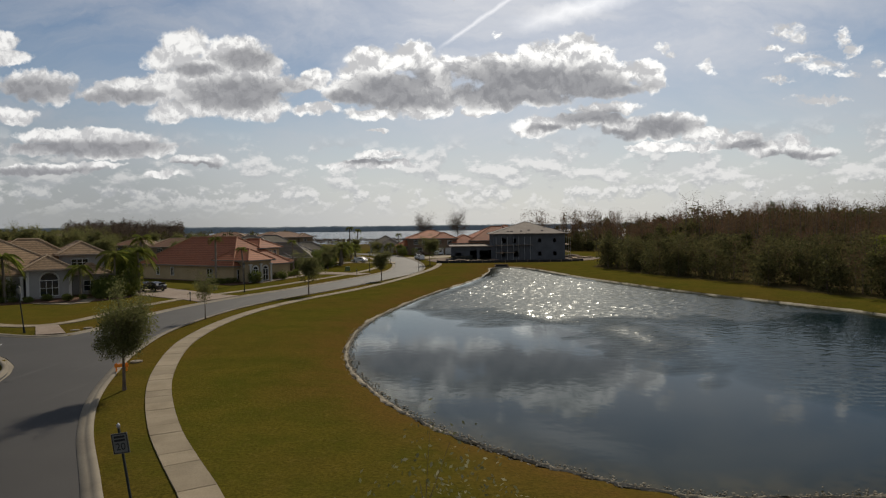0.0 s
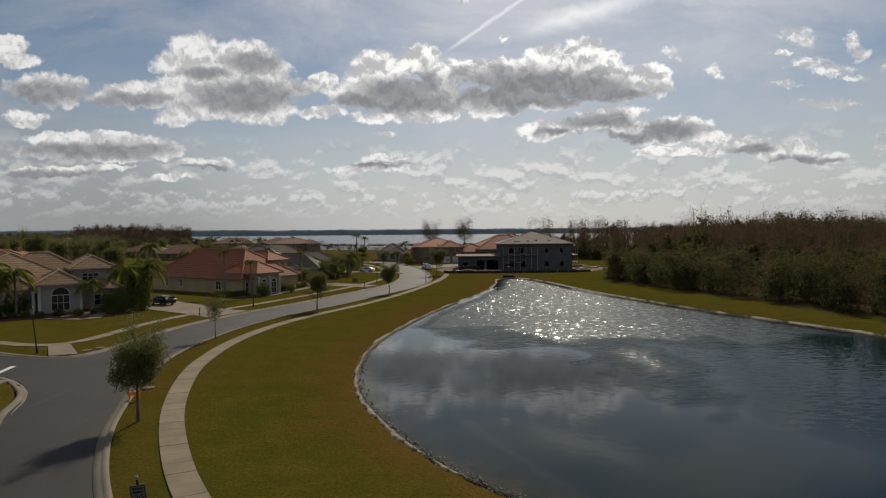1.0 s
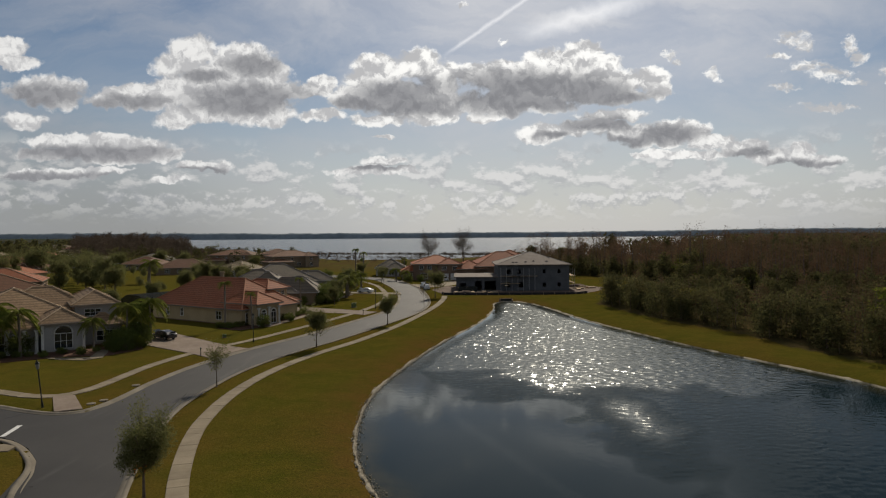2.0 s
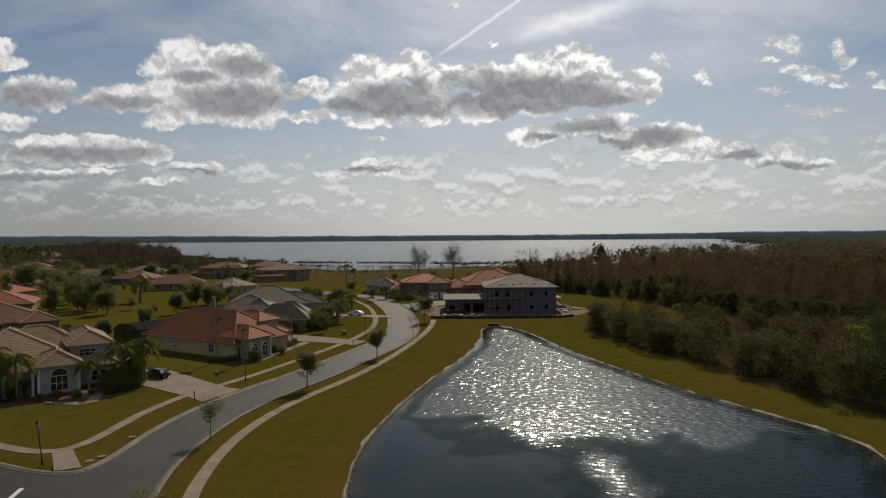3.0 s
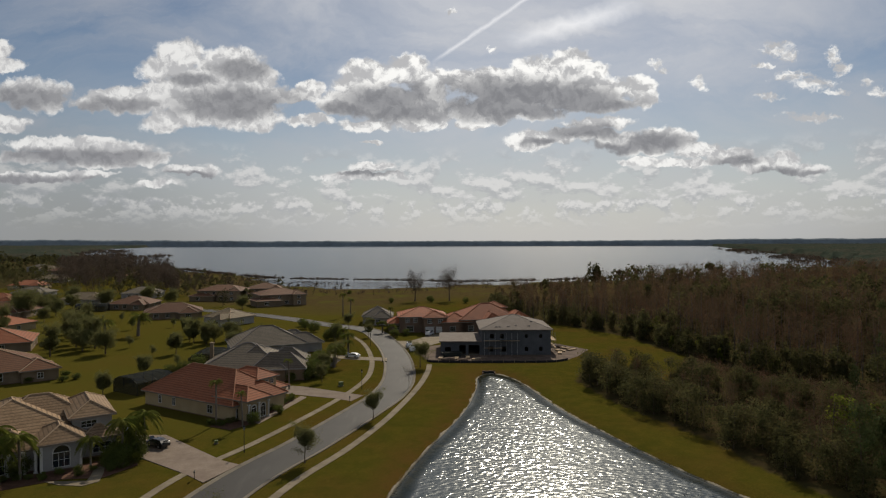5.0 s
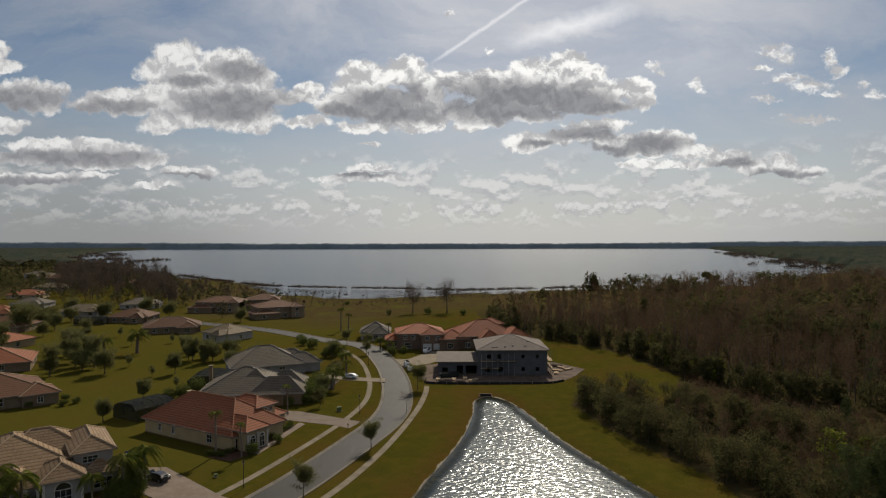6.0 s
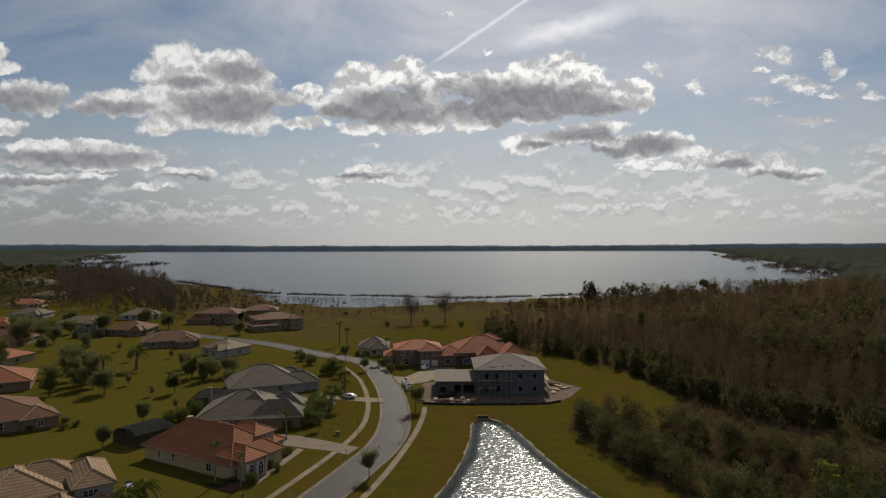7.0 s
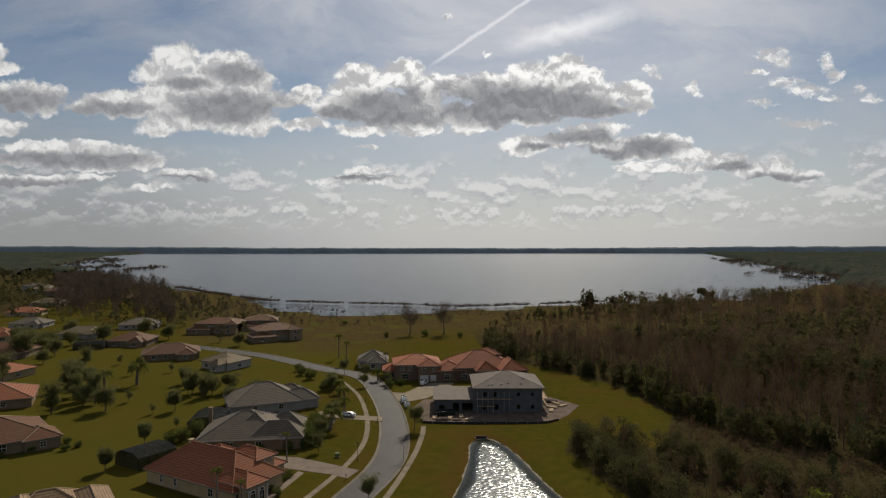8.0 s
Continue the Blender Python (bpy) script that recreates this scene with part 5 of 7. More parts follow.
for x in (12.2, 13.8, 15.5, 17.2, 18.8, 20.5, 22.2):
    part("scaffold_pole", Build().tube([(x, -1.2, 0), (x, -1.2, 6.8)], 0.05, 5).done("scaffold_pole", STEEL), shell)

paved("site_ground", [(-4.5, 184.5), (34, 184), (40, 192), (46, 204), (38, 216), (12, 220), (-5, 212), (-8.5, 200)], 0.05, DIRT, "churned bare dirt of the building site")


# ---------------------------------------------------------------- plants
def leaves(rs, centres, size, aspect=0.5, up=0.0):
    """Small four-cornered leaves at the centres, turned at random: corners and faces."""
    n = len(centres)
    a = rs.normal(size=(n, 3))
    a[:, 2] += up
    a /= np.linalg.norm(a, axis=1)[:, None]
    b = np.cross(a, rs.normal(size=(n, 3)))
    b /= np.linalg.norm(b, axis=1)[:, None] + 1e-9
    s = (size * rs.uniform(0.6, 1.3, n))[:, None]
    a, b = a * s, b * s * aspect
    v = np.stack([centres - a, centres + b, centres + a, centres - b], 1).reshape(-1, 3)
    return v, np.arange(4 * n).reshape(n, 4)


def stick(points, radii, sides=5):
    """A tapered bent tube as arrays."""
    p = np.asarray(points, float)
    d = np.gradient(p, axis=0)
    d /= np.linalg.norm(d, axis=1)[:, None] + 1e-9
    s = np.cross(d, np.array([0.31, 0.95, 0.11]))
    s /= np.linalg.norm(s, axis=1)[:, None] + 1e-9
    u = np.cross(s, d)
    t = np.arange(sides) * 2 * np.pi / sides
    v = p[:, None] + (s[:, None] * np.cos(t)[None, :, None] + u[:, None] * np.sin(t)[None, :, None]) * np.asarray(radii)[:, None, None]
    k = (np.arange(len(p) - 1)[:, None] * sides + np.arange(sides)[None]).ravel()
    j = (np.arange(len(p) - 1)[:, None] * sides + (np.arange(sides)[None] + 1) % sides).ravel()
    return v.reshape(-1, 3), np.c_[k, j, j + sides, k + sides]


def gather(pieces):
    vs, fs, n = [], [], 0
    for v, f in pieces:
        vs.append(v)
        fs.append(f + n)
        n += len(v)
    return np.vstack(vs), np.vstack(fs)


def limbs(rs, high, radius, trunk_r, low, count, lean=0.0):
    """A trunk with limbs that fork towards the crown: the pieces, and the ends of the limbs."""
    z = np.linspace(0, high * 0.80, 7)
    wander = np.cumsum(rs.normal(size=(7, 2)) * 0.025 * high / 6, axis=0)
    stem = np.c_[wander[:, 0] + lean * z, wander[:, 1], z]
    stem[0, :2] = 0
    stem[0, 2] = -0.15
    pieces, ends = [stick(stem, trunk_r * np.linspace(1.0, 0.25, 7) * np.r_[1.35, np.ones(6)], 7)], []
    for k in range(count):
        t = rs.uniform(low, 0.95)
        z0 = t * high * 0.80
        start = np.array([np.interp(z0, z, stem[:, 0]), np.interp(z0, z, stem[:, 1]), z0])
        a = k * 2.4 + rs.uniform(-0.5, 0.5)
        reach = radius * rs.uniform(0.55, 0.95) * (1.15 - 0.6 * abs(t - 0.45))
        tip = start + np.array([math.cos(a) * reach, math.sin(a) * reach, high * rs.uniform(0.10, 0.26)])
        mid = (start + tip) / 2 + np.array([0, 0, -0.05 * high]) + rs.normal(size=3) * 0.04 * radius
        pieces.append(stick([start, mid, tip], [trunk_r * 0.42, trunk_r * 0.25, trunk_r * 0.07], 5))
        ends += [tip, (mid + tip) / 2, mid]
        for _ in range(2):
            twig = tip + np.array([*(rs.normal(size=2) * radius * 0.30), rs.uniform(0.0, 0.12) * high])
            pieces.append(stick([mid * 0.4 + tip * 0.6, twig], [trunk_r * 0.12, trunk_r * 0.03], 4))
            ends.append(twig)
    return pieces, np.array(ends)


def leafy_tree(seed, high, radius, trunk_r, leaf_mat, bark, name, label, category="tree", low=0.30, clumps=46, per=130, leaf=0.10, spread=0.30, lean=0.0, limb_count=11):
    rs = np.random.RandomState(seed)
    pieces, ends = limbs(rs, high, radius, trunk_r, low, limb_count, lean)
    root = base(name, pose(0, 0, 0), label, category)
    part("trunk", np_mesh("trunk", *gather(pieces), bark, True), root)
    mid = np.array([lean * high * .6, 0, high * (0.5 + low * 0.40)])
    half = np.array([radius, radius, high * (0.5 - low * 0.42)])
    lobes = 13
    way_out = rs.normal(size=(lobes, 3))
    way_out /= np.linalg.norm(way_out, axis=1)[:, None]
    heart = mid + way_out * half * rs.uniform(0.25, 0.80, (lobes, 1))
    bulk = radius * spread * rs.uniform(0.9, 1.9, lobes)
    total = clumps * per
    k = rs.choice(lobes, int(total * 0.8), p=bulk ** 2 / (bulk ** 2).sum())
    shell = rs.normal(size=(len(k), 3))
    shell /= np.linalg.norm(shell, axis=1)[:, None]
    shell *= (bulk[k] * rs.uniform(0.25, 1.0, len(k)) ** 0.6 * (1 + 0.22 * np.sin(shell[:, 0] * 7 + k) * np.sin(shell[:, 2] * 9 + 2 * k)))[:, None]
    loose = ends[rs.randint(0, len(ends), total - len(k))]
    loose = loose + rs.normal(size=loose.shape) * radius * spread * 0.45
    c = np.vstack([heart[k] + shell * np.array([1, 1, 0.85]), loose])
    c = c[c[:, 2] > high * low * 0.55]
    part("crown", np_mesh("crown", *leaves(rs, c, leaf), leaf_mat), root)
    return root


def shrub(seed, high, radius, leaf_mat, name, label, count=2600, leaf=0.10, category="shrub"):
    rs = np.random.RandomState(seed)
    root = base(name, pose(0, 0, 0), label, category)
    for k in range(7):
        a = rs.uniform(0, 6.28)
        tip = np.array([math.cos(a) * radius * .6, math.sin(a) * radius * .6, high * .75])
        part("stem", np_mesh("stem", *stick([(0, 0, -.1), tip * 0.5, tip], [0.05, 0.035, 0.012], 4), BARK), root)
    lumps = rs.normal(size=(26, 3))
    lumps = lumps / np.linalg.norm(lumps, axis=1)[:, None] * np.array([radius, radius, high * .5]) * rs.uniform(.45, .85, (26, 1)) + np.array([0, 0, high * .52])
    idx = rs.randint(0, 26, count)
    c = lumps[idx] + rs.normal(size=(count, 3)) * np.array([radius, radius, high * .5]) * 0.19
    c = c[c[:, 2] > 0.02]
    part("foliage", np_mesh("foliage", *leaves(rs, c, leaf), leaf_mat), root)
    return root


def palm(seed, high, frond, trunk_r, name, label, fronds=22, droop=1.0, dense=24):
    """A palm: a ringed trunk and arching fronds set with leaflets."""
    rs = np.random.RandomState(seed)
    root = base(name, pose(0, 0, 0), label, "palm tree")
    z = np.linspace(-0.15, high, 14)
    bend = rs.normal(size=2) * 0.35
    t = np.clip(z / high, 0, 1)
    r = trunk_r * (1.25 - 0.45 * t) * (1 + 0.07 * (np.arange(14) % 2))
    part("trunk", np_mesh("trunk", *stick(np.c_[bend[0] * t ** 2, bend[1] * t ** 2, z], r, 8), PALM_BARK, True), root)
    top = np.array([bend[0], bend[1], high])
    pieces = []
    for k in range(fronds):
        a = k * 2.399 + rs.uniform(-0.2, 0.2)
        rise = rs.uniform(-0.35, 1.15)
        out = np.array([math.cos(a), math.sin(a), 0])
        s = np.linspace(0, 1, dense)
        reach = frond * (0.72 + 0.28 * math.cos(rise))
        line = top + out * (s * reach)[:, None] * (1 - 0.15 * s)[:, None] + np.array([0, 0, 1]) * ((rise * s - droop * 1.05 * s ** 2) * frond * 0.62)[:, None]
        side = np.cross(out, np.array([0, 0, 1]))
        for sgn in (-1, 1):
            long = frond * 0.24 * np.sin(np.pi * (0.10 + 0.86 * s)) + 0.05
            tip = line + side * (sgn * long * 0.8)[:, None] + out * (long * 0.45)[:, None] - np.array([0, 0, 1]) * (long * 0.55 * droop)[:, None]
            w = out * 0.055 * frond / 2.6
            v = np.stack([line - w, line + w, tip], 1).reshape(-1, 3)
            pieces.append((v, np.arange(len(v)).reshape(-1, 3)))
        v = np.stack([line - side * .03, line + side * .03], 1).reshape(-1, 3)
        i = np.arange(dense - 1) * 2
        pieces.append((v, np.c_[i, i + 1, i + 3]))
        pieces.append((v, np.c_[i, i + 3, i + 2]))
    part("crown", np_mesh("crown", *gather(pieces), LEAF_PALM), root)
    return root


def bare_tree(seed, high, radius, trunk_r, name, label, twigs=900, mat=TWIG_GREY, bark=BARK, leaf=0.16):
    rs = np.random.RandomState(seed)
    root = base(name, pose(0, 0, 0), label, "tree")
    pieces, ends = limbs(rs, high, radius, trunk_r, 0.35, 14)
    part("trunk", np_mesh("trunk", *gather(pieces), bark, True), root)
    idx = rs.randint(0, len(ends), twigs)
    c = ends[idx] + rs.normal(size=(twigs, 3)) * np.array([radius * .22, radius * .22, high * .07])
    part("crown", np_mesh("crown", *leaves(rs, c, leaf, 0.10, 0.8), mat), root)
    return root


def moved(ob, x, y, z=0.0, turn=0.0, size=1.0):
    ob.matrix_world = pose(x, y, z, rz=turn) @ Matrix.Scale(size, 4)
    return ob


def repeat(ob, x, y, turn=0.0, size=1.0, z=0.0, label=""):
    c = copy_thing(ob, pose(x, y, z, rz=turn))
    c.scale = (size, size, size)
    return tagged(c, label) if label else c


# street trees along the grass verge
oak_a = moved(leafy_tree(11, 5.7, 1.75, 0.10, LEAF_OAK, BARK, "street_tree", "young live oak with a dense dark crown on the verge", low=0.30, clumps=80, per=260, leaf=0.058, spread=0.34), -20.5, 43.4)
tagged(oak_a, group="street trees")
oak_b = tagged(moved(leafy_tree(12, 4.9, 1.35, 0.06, LEAF_OAK, BARK, "street_tree", "thin young street tree with a sparse crown", low=0.38, clumps=36, per=60, leaf=0.075, spread=0.36), -27.6, 74.6), group="street trees")
oak_c = tagged(moved(leafy_tree(13, 6.2, 2.1, 0.10, LEAF_OAK, BARK, "street_tree", "rounded young live oak beside the pavement", low=0.34, clumps=56, per=150, leaf=0.10), -21.9, 99.6), group="street trees")
oak_d = tagged(moved(leafy_tree(14, 6.0, 2.0, 0.10, LEAF_OAK, BARK, "street_tree", "rounded young live oak casting shade on the verge", low=0.36, clumps=54, per=140, leaf=0.10), -13.9, 124.5), group="street trees")
tagged(moved(bare_tree(15, 5.6, 1.9, 0.07, "street_tree", "nearly leafless young street tree with pale twigs", 700, TWIG_GREY, BARK_PALE, 0.13), -8.4, 152), group="street trees")
tagged(repeat(oak_c, -6.6, 176, 60, 1.22, label="broad green street tree near the building site"), group="street trees")
repeat(oak_d, -27.5, 232, 90, 0.9)
repeat(oak_c, -38, 255, 200, 1.05)

# the small tree below the camera at the start
sapling = moved(leafy_tree(21, 6.1, 1.25, 0.06, BLOSSOM, BARK, "sapling", "sparse young tree with pale new leaves", low=0.35, clumps=40, per=64, leaf=0.042, spread=0.5), -0.9, 14.6)

# palms and shrubs round the tan house
queen = moved(palm(31, 6.4, 3.4, 0.17, "queen_palm", "drooping queen palm in front of the grey house", 26, 1.25), -62.0, 92.4)
tagged(queen, group="garden palms")
for x, y, turn, size in ((-66.5, 93.4, 220, 1.1), (-63.6, 90.2, 310, 0.85), (-70.5, 92.2, 95, 1.15), (-49.0, 103.8, 25, 1.05), (-65.0, 92.0, 70, 0.95), (-68.5, 91.0, 150, 1.0), (-54.3, 97.2, 40, 0.72), (-51.1, 100.6, 120, 1.0), (-49.8, 102.2, 200, 0.72), (-72, 88, 10, 0.9), (-50.9, 104.2, 300, 0.88)):
    repeat(queen, x, y, turn, size)
low_shrub = moved(shrub(41, 1.1, 0.9, LEAF_LAUREL, "shrub", "low clipped green shrub in a mulch bed", 1500, 0.07), -57.4, 94.6)
tagged(low_shrub, group="garden shrubs")
tall_shrub = tagged(moved(shrub(42, 2.6, 1.5, LEAF_LAUREL, "shrub", "tall bushy green shrub by a wall", 2800, 0.10), -51.8, 98.0), group="garden shrubs")
light_shrub = tagged(moved(shrub(43, 2.2, 1.3, LEAF_LIGHT, "shrub", "yellow-green shrub catching the sun", 2200, 0.10), -48.8, 99.0), group="garden shrubs")
rng = random.Random(7)
for x, y in ((-59.5, 93.2), (-60.8, 92.4), (-62.4, 92.0), (-64, 91.4), (-54.2, 94.0), (-53.4, 96.4), (-51.6, 97.4), (-50.6, 96.0), (-49.4, 97.2), (-66, 90.6), (-67.6, 89.4), (-55.4, 96.0), (-58.6, 92.2), (-52.0, 99.6)):
    repeat(low_shrub, x, y, rng.uniform(0, 360), rng.uniform(0.7, 1.25))
for x, y, s in ((-50.2, 102.0, 1.5), (-49.6, 100.2, 1.4), (-63.0, 93.6, 1.2), (-67.4, 91.6, 1.3), (-71.0, 90.0, 1.4), (-51.6, 99.0, 1.15), (-50.0, 97.8, 1.0), (-49.0, 101.2, 1.1), (-50.8, 103.2, 1.2), (-52.6, 105.0, 1.3), (-53.0, 102.4, 1.0)):
    repeat(tall_shrub, x, y, rng.uniform(0, 360), s)
repeat(light_shrub, -50.4, 101.0, 40, 1.2)
for x, y, s in ((-33.5, 163.5, 1.8), (-34.0, 170, 1.9), (-34.6, 177, 1.7), (-68, 166, 1.5), (-66.4, 171.6, 1.7), (-70.4, 163.6, 1.3), (-36, 183, 1.4), (-58, 198, 1.5), (-61, 206, 1.7)):
    repeat(tall_shrub, x, y, rng.uniform(0, 360), s)
# plants of the red-roofed house
thin_palm = moved(palm(32, 8.2, 1.7, 0.17, "cabbage_palm", "tall slim palm with a tufted head", 24, 0.9), -43.2, 120.4)
tagged(thin_palm, group="garden palms")
repeat(thin_palm, -37.9, 119.4, 80, 0.78)
repeat(thin_palm, -36.4, 149.6, 130, 0.86)
for k in range(9):
    repeat(low_shrub, -44.4 + k * 1.05 * 0.55 + (k > 4) * 0.5, 121.2 - k * 0.36 + max(0, k - 4) * 2.0, k * 50, 1.05)
for k in range(8):
    repeat(low_shrub, -37.2 + k * 0.50, 124.0 + k * 2.2, k * 70, 1.1 + 0.3 * (k % 2))
repeat(tall_shrub, -36.4, 121.2, 10, 0.9)
repeat(tall_shrub, -33.4, 128.4, 100, 0.7)
# plants of the grey-roofed houses
for x, y, s in ((-33.0, 163, 1.3), (-32.4, 167, 1.5), (-32.2, 171, 1.2), (-33.2, 176, 1.4), (-34.0, 181, 1.1), (-34.5, 160, 1.0), (-38, 158.2, 0.9), (-45, 157.4, 0.8), (-52, 156.6, 0.8)):
    repeat(tall_shrub, x, y, rng.uniform(0, 360), s)
for x, y, s in ((-31.0, 167, 1.0), (-30.2, 157.5, 0.8), (-31.6, 186, 0.95)):
    tagged(repeat(oak_c, x, y, rng.uniform(0, 360), s, label="green garden tree beside the grey-roofed house"), group="garden trees")
date_palm = moved(palm(33, 4.6, 3.0, 0.28, "date_palm", "stout date palm with a full round head", 34, 0.9), -31.4, 209)
tagged(date_palm, group="garden palms")
for x, y, s in ((-34.6, 222, 0.95), (-30.4, 176, 1.25), (-30.8, 181, 1.0), (-29.8, 199, 0.8), (-33.6, 214, 0.7), (-40, 236, 0.9), (-19, 238, 0.8), (-23.5, 244, 0.9)):
    repeat(date_palm, x, y, rng.uniform(0, 360), s)
tall_palm = moved(palm(34, 10.6, 2.3, 0.26, "cabbage_palm", "tall cabbage palm standing by the far bend", 32, 1.0), -46.5, 294)
repeat(tall_palm, -41.0, 280, 100, 0.9)
repeat(tall_palm, -22.0, 262, 40, 0.72)
# trees on the lawns between the houses
lawn_oak = moved(leafy_tree(16, 5.2, 1.9, 0.11, LEAF_OAK, BARK, "tree", "compact dark tree standing alone on the lawn", low=0.33, clumps=50, per=170, leaf=0.14, spread=0.36), -77.1, 143.8)
tagged(lawn_oak, group="lawn trees")
lawn_tall = tagged(moved(leafy_tree(24, 10.4, 2.8, 0.18, LEAF_OAK, BARK, "tree", "tall dark tree with a ragged crown between the houses", low=0.10, clumps=60, per=160, leaf=0.17, spread=0.34), -119.5, 193.5), group="lawn trees")
lawn_wide = tagged(moved(leafy_tree(25, 8.4, 3.7, 0.2, LEAF_OAK, BARK, "tree", "broad dark tree with an uneven crown on the lawn", low=0.22, clumps=60, per=150, leaf=0.18, spread=0.34), -104.8, 197.5), group="lawn trees")
lawn_thin = tagged(moved(leafy_tree(26, 4.6, 1.3, 0.06, LEAF_OAK, BARK, "tree", "thin young tree with a sparse crown on the lawn", low=0.3, clumps=26, per=60, leaf=0.13, spread=0.42), -103.1, 209.5), group="lawn trees")
for model, spots in ((lawn_oak, ((-83.2, 198, 1.25), (-77.3, 164, 1.05), (-88, 221, 1.1), (-129, 232, 1.4), (-96, 238, 1.2))),
                     (lawn_tall, ((-135, 229, 1.0), (-121, 210, 0.95), (-126, 218, 1.1), (-113.5, 207.5, 1.05), (-117, 214, 0.8), (-86, 219.5, 0.85), (-80.3, 215.5, 0.75), (-141, 240, 0.9),
                                  (-150, 268, 0.9), (-196, 296, 1.0), (-92, 230, 0.7), (-152, 214, 1.0), (-166, 240, 1.1))),
                     (lawn_wide, ((-115, 203, 0.9), (-79, 219.5, 0.85), (-174.5, 279, 0.8), (-206, 317, 1.1), (-197, 314, 1.2), (-200, 327, 1.1), (-192, 331, 1.0), (-74, 224, 0.9), (-83, 226, 0.8),
                                  (-145, 252, 0.8), (-182, 300, 1.0), (-214, 300, 1.2), (-222, 336, 1.2), (-150, 352, 1.1), (-172, 372, 1.2), (-104, 330, 0.9), (-212, 366, 1.2), (-185, 352, 1.0), (-68, 206, 0.75), (-39, 228, 0.7), (-31.8, 190, 0.6), (-62, 214, 0.8), (-29.5, 252, 0.6))),
                     (lawn_thin, ((-123.4, 253.5, 1.2), (-88.5, 194, 0.8), (-158, 285, 1.2), (-140, 278, 1.0), (-110, 260, 0.9), (-128, 272, 1.1), (-74.5, 178, 0.8)))):
    for x, y, k in spots:
        repeat(model, x, y, rng.uniform(0, 360), k)
for x, y, s in ((-50, 246, 1.6), (-55, 254, 1.4), (-41, 226, 1.4), (-38, 230, 1.3), (-58, 262, 1.3), (-18, 232, 1.2), (-14, 236, 1.0), (-20, 250, 1.2)):
    repeat(tall_shrub, x, y, rng.uniform(0, 360), s)
for x, y in ((-98, 165), (-103, 157.5), (-108, 152.6), (-95, 158.6), (-93.4, 161.4), (-112, 149)):
    repeat(low_shrub, x, y, rng.uniform(0, 360), 1.5)
big_oak = moved(leafy_tree(18, 15, 7.5, 0.5, LEAF_OAK, BARK, "tree", "large dark spreading oak behind the rooftops", low=0.2, clumps=70, per=130, leaf=0.30), -194, 296, size=0.92)
for x, y, s in ((-214, 330, 0.6), (-186, 352, 0.6)):
    repeat(big_oak, x, y, rng.uniform(0, 360), s)
lawn_palm = repeat(date_palm, -120, 226, 30, 1.5)
repeat(date_palm, -113, 236, 80, 1.7)
for x, y, s in ((-30, 362, 1.2), (-8, 366, 1.5), (12, 360, 1.3), (-62, 420, 1.1)):
    repeat(tall_shrub, x, y, rng.uniform(0, 360), s)
# tall bare trees on the lake side
cypress = moved(bare_tree(17, 16.5, 5.0, 0.36, "bare_tree", "tall twiggy dark tree at the edge of the marsh", 9000, TWIG_GREY, BARK, 0.32), -17, 372)
repeat(cypress, 3, 374, 120, 1.08)


# ---------------------------------------------------------------- woods
def scatter(seed, count, box, test, tries=4):
    rs = np.random.RandomState(seed)
    x, y = rs.uniform(box[0], box[2], count * tries), rs.uniform(box[1], box[3], count * tries)
    ok = test(x, y)
    return np.c_[x[ok], y[ok]][:count]


def thicket(seed, spots, highs, kind):
    """Many trees as one mesh of stems and one of leaves, and the shade of each leaf's tree; kind: leaves and clumps a tree, the crown's foot, its width,
    the leaf's size, shape and lift."""
    rs = np.random.RandomState(seed)
    n = len(spots)
    foot = np.c_[spots, np.full(n, -0.1)]
    lean = rs.normal(size=(n, 2)) * 0.04
    tip = np.c_[spots + lean * highs[:, None], highs * 0.9]
    t = np.arange(3) * 2 * np.pi / 3
    ring = np.c_[np.cos(t), np.sin(t), np.zeros(3)]
    r = (0.011 * highs + 0.02)
    v = np.concatenate([foot[:, None] + ring[None] * r[:, None, None], tip[:, None] + ring[None] * (r * 0.25)[:, None, None]], 1).reshape(-1, 3)
    k = np.arange(n)[:, None] * 6
    j = np.arange(3)[None]
    stems = (v, np.stack([k + j, k + (j + 1) % 3, k + (j + 1) % 3 + 3, k + j + 3], -1).reshape(-1, 4))
    per, clumps, low, wide, size, aspect, up = kind
    tree = np.repeat(np.arange(n), clumps)
    girth = (wide * rs.uniform(0.7, 1.3, n))[tree]
    s = rs.uniform(0, 1, n * clumps) ** 0.8
    ang = rs.uniform(0, 2 * np.pi, n * clumps)
    profile = np.sqrt(np.clip(1 - (1.55 * s - 0.62) ** 2, 0.02, 1))
    out = profile * girth * highs[tree] * rs.uniform(0.25, 1.0, n * clumps)
    z = (low + (0.97 - low) * s) * highs[tree]
    mid = np.c_[spots[tree] + lean[tree] * z[:, None] + np.c_[np.cos(ang), np.sin(ang)] * out[:, None], z]
    which = np.repeat(np.arange(n * clumps), per // clumps)
    h = highs[tree][which]
    tight = 0.19 if aspect > 0.4 else 0.24
    c = mid[which] + rs.normal(size=(len(which), 3)) * (h * girth[which] * tight)[:, None] * np.array([1, 1, 1.0 + 0.5 * up])
    c[:, 2] = np.maximum(c[:, 2], 0.1)
    tone = np.clip(rs.normal(size=n) * 0.20, -0.4, 0.45)[tree] + rs.normal(size=n * clumps) * 0.06
    return stems, leaves(rs, c, size * (0.6 + 0.5 * h / 10), aspect, up), np.repeat(tone[which], 4)


